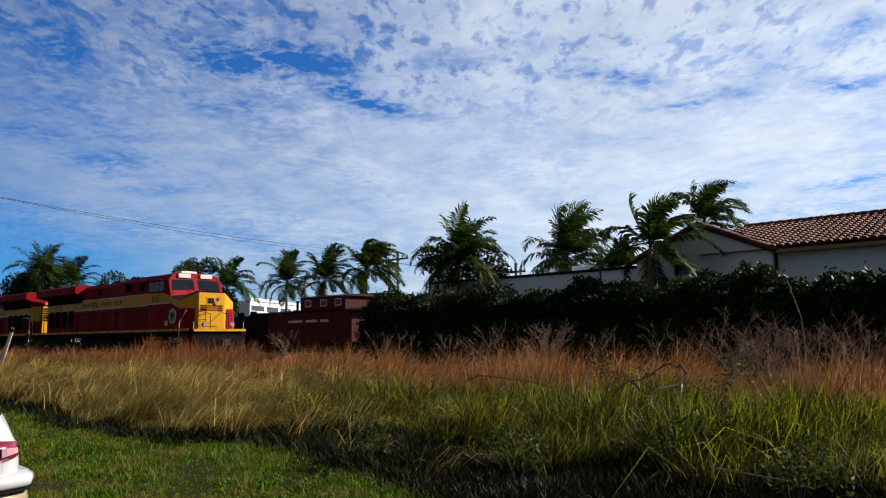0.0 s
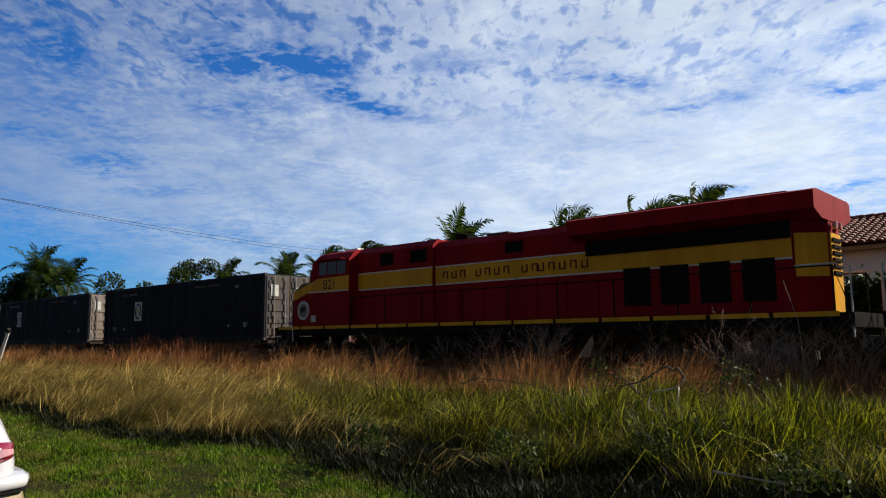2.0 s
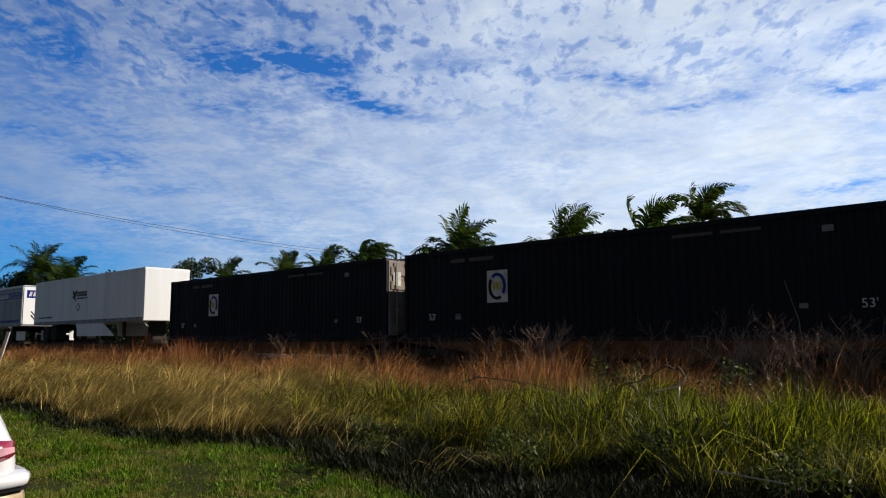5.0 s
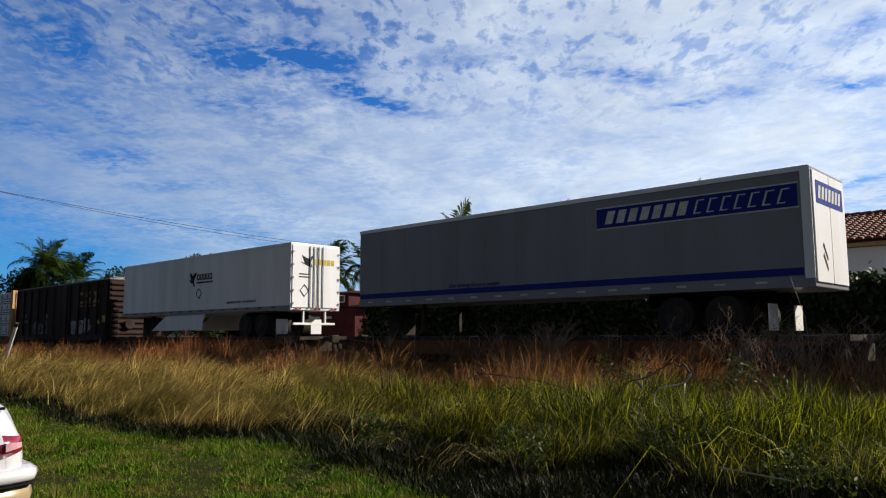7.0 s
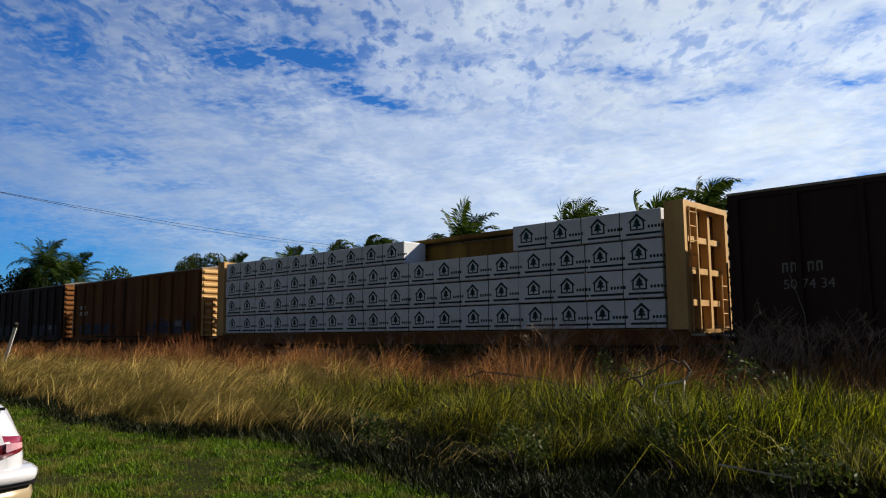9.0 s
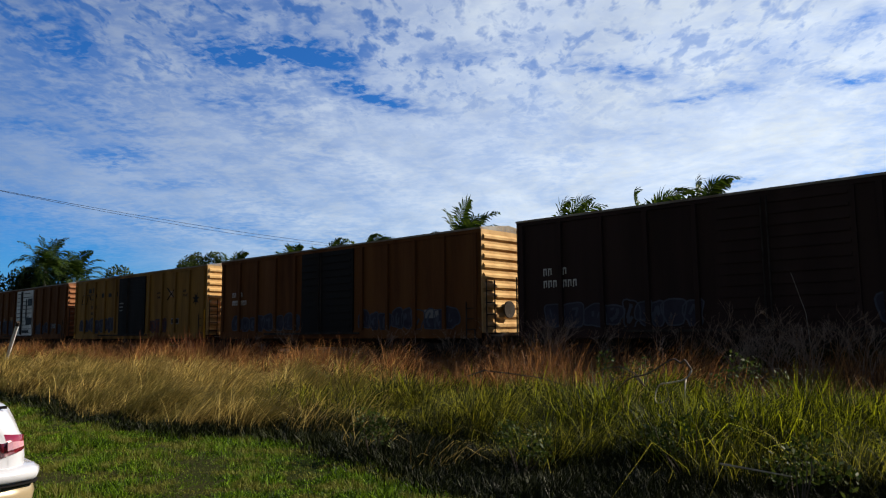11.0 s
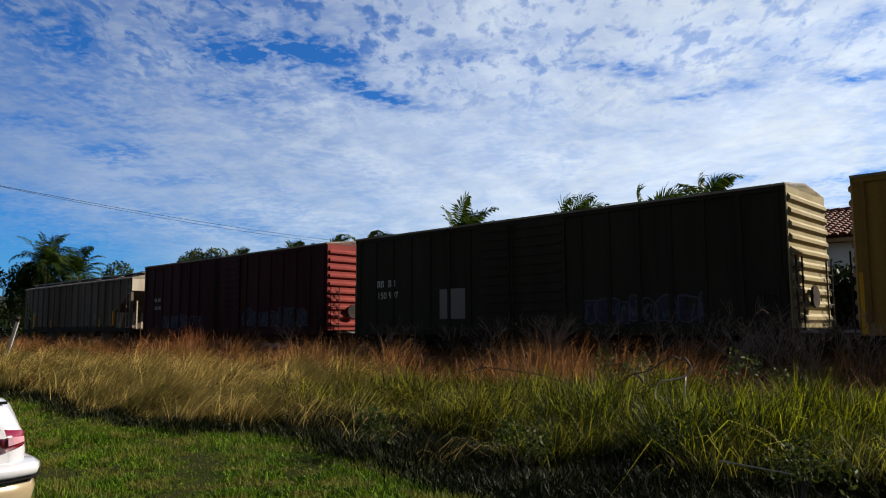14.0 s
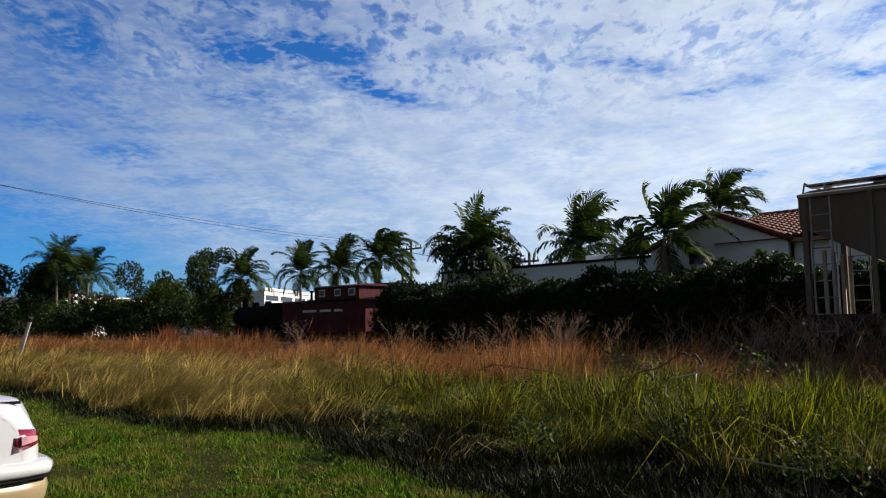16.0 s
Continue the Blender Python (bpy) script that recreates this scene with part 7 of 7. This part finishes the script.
p_far, p_near = at(-47.3, 45, 8.9).translation, at(-31.7, 0, 8.0).translation
cable(p_near, p_far, 0.60, 0.010, "thin black overhead cable slung between utility poles")
cable(p_near + Vector((0.1, 0, 0.16)), p_far + Vector((0.5, 0, -0.1)), 0.85, 0.009, "thin black overhead cable slung between utility poles")
cable(at(-49.5, 46, 8.1).translation, at(-120, 60, 9).translation, 0.6, 0.03, "thin black overhead cable far behind the palms")
cable(at(-34.3, 45, 6.6).translation, at(-47.3, 45, 8.2).translation, 0.3, 0.02, "thin black overhead cable far behind the palms")

# ---- posts, cane and dead branch in the verge ----
mp = thing("marker_post", at(-34.2, 10.5, 0.15), "leaning white marker post with dark scuffed top", "marker post")
bm = bmesh.new()
tube(bm, [(-1.6, 0, 0.0), (0, 0, 2.02)], 0.07, 10)
part("shaft", bm, M_WHITE, mp)
bm = bmesh.new()
tube(bm, [(-0.10, 0, 1.895), (0.012, 0, 2.036)], 0.074, 10)
part("cap", bm, M_STEEL, mp, "dark worn cap")
cn = thing("cane", at(-5.3, 17.0, 0.3), "thin dry leaning cane beside the track", "cane")
bm = bmesh.new()
tube(bm, [(0.12, 0, 0), (0, 0, 1.66), (-0.26, 0, 2.55)], 0.006, 5, 0.004)
part("stalk", bm, M_DEAD, cn)

db = thing("dead_branch", at(-4.6, 8.7, 0.0), "curved bleached dead branch lying over the green grass", "branch")
bm = bmesh.new()
tube(bm, curve_pts([(-0.62, 0.2, 0.80), (-0.40, 0.15, 0.98), (-0.10, 0.1, 1.06), (0.15, 0.1, 1.20), (0.28, 0.08, 1.25), (0.40, 0.02, 1.21), (0.46, 0.0, 1.24), (0.58, -0.08, 1.13)]), 0.009, 7, 0.013)
part("limb", bm, M_WOOD, db, "dark bark-covered limb", True)
bm = bmesh.new()
tube(bm, curve_pts([(0.58, -0.08, 1.13), (0.52, -0.12, 1.03), (0.36, -0.2, 0.98), (0.24, -0.25, 0.95), (0.20, -0.3, 0.80), (0.26, -0.32, 0.74), (0.36, -0.32, 0.78)]), 0.012, 6, 0.007)
tube(bm, [(0.52, -0.12, 1.03), (0.54, -0.2, 0.9), (0.55, -0.22, 0.7)], 0.012, 5, 0.006)
part("bleached_end", bm, M_DEAD, db, "bleached bare wood", True)
bm = bmesh.new()
for k in range(3):
    a = random.uniform(-0.5, 0.1)
    tube(bm, curve_pts([(-0.2, 0.2, 0.9), (-0.34 + a * 0.3, 0.14, 1.03 + 0.04 * k), (-0.5 + a * 0.6, 0.1, 0.98 + 0.07 * k), (-0.62 + a, 0.05, 0.93 + 0.05 * k)]), 0.009, 4, 0.004)
part("twig", bm, M_WOOD, db)
st = thing("fallen_stick", at(-2.4, 6.2, 0.0), "pale dry stick caught in the grass", "stick")
bm = bmesh.new()
tube(bm, [(-0.28, 0, 0.50), (0.28, 0.02, 0.46)], 0.010, 5, 0.006)
part("stick", bm, M_DEAD, st)
tw = thing("dry_runner", at(-6.6, 8.4, 0.0), "thin dark trailing stem over the grass", "stem")
bm = bmesh.new()
tube(bm, [(-0.9, 0.1, 0.95), (-0.5, 0, 1.05), (0, 0, 1.02), (0.5, 0, 0.98), (1.0, -0.1, 0.9)], 0.010, 5, 0.005)
part("stem", bm, M_WOOD, tw)


def weed(seed):
    """A dry stalk that forks again and again."""
    rg = random.Random(seed)
    wd = thing("dry_weed", pose(0, 0, 0), "dry branching weed with bare pale twigs beside the track", "weed", "dry weeds along the track")
    bm = bmesh.new()

    def fork(p, d, ln, r, depth):
        q = p + d * ln
        mid = p.lerp(q, 0.5) + Vector((rg.uniform(-.06, .06), rg.uniform(-.06, .06), 0)) * ln
        tube(bm, [p, mid, q], r, 4, r * 0.7)
        if depth:
            for _ in range(rg.choice((2, 3, 3))):
                nd = (d + Vector((rg.uniform(-.75, .75), rg.uniform(-.75, .75), rg.uniform(-.25, .35)))).normalized()
                fork(q if rg.random() < 0.7 else mid, nd, ln * rg.uniform(0.5, 0.8), r * 0.68, depth - 1)

    for _ in range(2):
        fork(Vector((rg.uniform(-.1, .1), rg.uniform(-.1, .1), 0)), Vector((rg.uniform(-.2, .25), rg.uniform(-.2, .2), 1)).normalized(), rg.uniform(0.6, 0.85), 0.009, 4)
    part("twig_spray", bm, M_DEAD_BROWN, wd)
    return wd


protos = [weed(100 + k) for k in range(4)]
rg_w = random.Random(77)
for k in range(48):
    s = rg_w.choice((-4.0, -5.5, -7.5, -13.0, -11.0, -6.5, -5.0, -9.0, -16.5, -21, -3.2)) + rg_w.gauss(0, 1.3)
    n = rg_w.uniform(14.2, 17.0)
    m = at(s, n, rise(n) - 0.02, rg_w.uniform(0, 360))
    ob = protos[k] if k < 4 else copy_thing(protos[k % 4], m)
    ob.matrix_world = m @ Matrix.Diagonal((*[rg_w.uniform(0.75, 1.05)] * 3, 1))


# low leafy weeds that stand in the green grass
def herb(s, n, z, spread, count, seed):
    hb = thing("leafy_weed", at(s, n, rise(n)), "leafy green weed growing among the grass", "weed", "leafy weeds in the verge")
    rg = random.Random(seed)
    bl = []
    for _ in range(7):
        x, y, q = rg.uniform(-spread, spread), rg.uniform(-spread, spread) * 0.6, z * rg.uniform(0.6, 1.0)
        bm = bmesh.new()
        tube(bm, [(0, 0, 0), (x * 0.8, y * 0.8, q * 0.6), (x, y, q)], 0.007, 4, 0.003)
        part("stem", bm, M_WOOD, hb)
        bl.append((x, y, q - 0.05, 0.16))
    V, F, Z = leaf_cloud(bl, count, 0.030, seed)
    ob = new("foliage", numpy_mesh("foliage", V, F, Z, M_TREE))
    ob.parent = hb


for k, (s, n, z, sp_) in enumerate(((-5.6, 10.4, 1.22, 0.6), (-4.2, 10.8, 1.18, 0.6), (-7.2, 6.3, 0.62, 0.35), (-5.0, 6.5, 0.62, 0.35), (-3.4, 7.2, 0.75, 0.35), (-2.2, 6.6, 0.7, 0.35))):
    herb(s, n, z, sp_, 300, 200 + k)


# ---- parked car: its tail stands just inside the view ----
def sedan():
    car = thing("car", at(-6.0, 1.17, 0.0), "pearl white sedan parked on the lawn, with champagne lower bumper", "car")
    rows = [  # x, half width, bottom, belt, top, top half width
        (0.00, 0.66, 0.42, 0.86, 1.00, 0.54), (-0.05, 0.75, 0.36, 0.88, 1.06, 0.60), (-0.16, 0.81, 0.32, 0.90, 1.09, 0.66), (-0.45, 0.85, 0.26, 0.92, 1.11, 0.74),
        (-0.95, 0.90, 0.24, 0.94, 1.12, 0.72), (-1.30, 0.90, 0.24, 0.95, 1.27, 0.66), (-1.75, 0.90, 0.24, 0.95, 1.42, 0.62), (-2.60, 0.90, 0.24, 0.95, 1.44, 0.62),
        (-3.10, 0.90, 0.24, 0.94, 1.25, 0.66), (-3.50, 0.89, 0.24, 0.93, 1.00, 0.70), (-4.30, 0.86, 0.28, 0.80, 0.86, 0.66), (-4.60, 0.76, 0.34, 0.70, 0.74, 0.56), (-4.70, 0.62, 0.40, 0.60, 0.66, 0.46)]
    bm = bmesh.new()
    rings = []
    for x, w, zb, belt, top, tw_ in rows:
        half = [(0.0, zb), (w * 0.86, zb), (w * 0.97, zb + 0.10), (w, (zb + belt) / 2), (w * 0.985, belt - 0.05), (w * 0.95, belt), (tw_ * 1.04, top - 0.05), (tw_ * 0.92, top), (0.0, top + 0.015)]
        ring = [bm.verts.new((x, y, z)) for y, z in half] + [bm.verts.new((x, -y, z)) for y, z in half[-2:0:-1]]
        rings.append(ring)
    k = len(rings[0])
    for a, b in zip(rings, rings[1:]):
        for j in range(k):
            bm.faces.new((a[j], b[j], b[(j + 1) % k], a[(j + 1) % k]))
    bm.faces.new(rings[0])
    bm.faces.new(rings[-1][::-1])
    bmesh.ops.recalc_face_normals(bm, faces=bm.faces[:])
    bmesh.ops.subdivide_edges(bm, edges=bm.edges[:], cuts=1, smooth=0.6, use_grid_fill=True)
    part("body", bm, M_CAR, car, smoothed=True)
    # bumper in three layers: white shell, dark strip, champagne skirt
    def shell(name, grow, z0, z1, mat, label, taper=0.0):
        bm = bmesh.new()
        outline = [(-0.85, 0.905), (-0.40, 0.915), (-0.14, 0.90), (0.02, 0.83), (0.09, 0.66), (0.12, 0.35), (0.13, 0.0)]
        pts = [(x + grow * 0.6, y + grow) for x, y in outline]
        full = pts + [(x, -y) for x, y in pts[-2::-1]]
        layers = []
        for i in range(5):
            f = i / 4
            z = z0 + (z1 - z0) * f
            q = -0.035 * (abs(2 * f - 1)) ** 3 - taper * (1 - f)
            layers.append([bm.verts.new((x + q, y + (q if y > 0 else -q if y < 0 else 0), z)) for x, y in full])
        for a, b in zip(layers, layers[1:]):
            for j in range(len(full) - 1):
                bm.faces.new((a[j], a[j + 1], b[j + 1], b[j]))
        bm.faces.new(layers[-1])
        bm.faces.new(layers[0][::-1])
        bmesh.ops.recalc_face_normals(bm, faces=bm.faces[:])
        return part(name, bm, mat, car, label, True)
    shell("bumper", 0.015, 0.555, 0.665, M_CAR, "white bumper top")
    shell("rub_strip", 0.010, 0.540, 0.556, M_BLACK, "dark rubbing strip")
    shell("bumper_skirt", 0.012, 0.24, 0.541, M_CAR_LOW, "champagne bumper skirt", 0.06)
    for sg in (-1, 1):
        bm = bmesh.new()
        z0, z1 = 0.735, 0.905
        base = [(0.0, 0.59), (0.0, 0.63), (-0.004, 0.665), (-0.016, 0.705), (-0.04, 0.745), (-0.07, 0.77)]
        outer = [bm.verts.new((x + 0.010, sg * (y + 0.006), z0 + 0.010 * i)) for i, (x, y) in enumerate(base)]
        outer2 = [bm.verts.new((x - 0.006, sg * (y + 0.003), z1 - 0.004 * i)) for i, (x, y) in enumerate(base)]
        for i in range(5):
            bm.faces.new((outer[i], outer[i + 1], outer2[i + 1], outer2[i]))
        bmesh.ops.recalc_face_normals(bm, faces=bm.faces[:])
        bmesh.ops.solidify(bm, geom=bm.faces[:], thickness=0.03)
        lamp = part("tail_lamp", bm, M_LAMP_RED, car, "red tail lamp", True)
        # the sun's glint, painted as a pale patch over the red lamp
        bm = bmesh.new()
        lo_l = [bm.verts.new((x + 0.022, sg * (y + 0.016), z0 + 0.05 + 0.008 * i)) for i, (x, y) in enumerate(base[1:5])]
        hi_l = [bm.verts.new((x + 0.014, sg * (y + 0.014), z1 - 0.055 - 0.002 * i)) for i, (x, y) in enumerate(base[1:5])]
        for i in range(3):
            bm.faces.new((lo_l[i], lo_l[i + 1], hi_l[i + 1], hi_l[i]))
        bmesh.ops.recalc_face_normals(bm, faces=bm.faces[:])
        bmesh.ops.solidify(bm, geom=bm.faces[:], thickness=0.012)
        part("lamp_glint", bm, M_LAMP_LENS_GLINT, lamp, "pale patch, sun glint painted on the lamp")
        bm = bmesh.new()
        y = 0.905 * sg
        plate(bm, [(-1.32, 0.98), (-3.2, 0.98), (-2.75, 1.36), (-1.80, 1.36)], min(y * 0.86, y * 0.84), max(y * 0.86, y * 0.84))
        part("side_window", bm, M_GLASS, car)
        for x in (-0.95, -3.75):
            bm = bmesh.new()
            tube(bm, [(x, sg * 0.70, 0.32), (x, sg * 0.91, 0.32)], 0.32, 24)
            wh = part("wheel", bm, M_RUBBER, car)
            bm = bmesh.new()
            tube(bm, [(x, sg * 0.91, 0.32), (x, sg * 0.925, 0.32)], 0.20, 18)
            part("rim", bm, M_BRIGHT, wh)
    part("trunk_seam", boxes((-0.12, -0.10, -0.66, 0.66, 1.075, 1.095)), M_BLACK, car)
    part("rear_window", boxes((-1.55, -1.20, -0.55, 0.55, 1.25, 1.27)), M_GLASS, car)
    return car


sedan()


def motions():
    key_times = (0, 2, 4, 6, 8, 10, 12, 14, 16)
    for ob, s0, n, z, turn in MOVING:
        walk(ob, [(t, at(s0 + going(t), n, z, turn)) for t in key_times])
    for hub, rest, seed in SWAY:
        rr = random.Random(seed)
        a, b = rr.uniform(0, 6), rr.uniform(0, 6)
        walk(hub, [(0.5 * k, rest @ pose(0, 0, 0, 1.6 * math.sin(0.5 * k * 2.3 + a), 2.2 * math.sin(0.5 * k * 1.7 + b), 1.0 * math.sin(0.5 * k * 2.9 + a))) for k in range(33)])


motions()
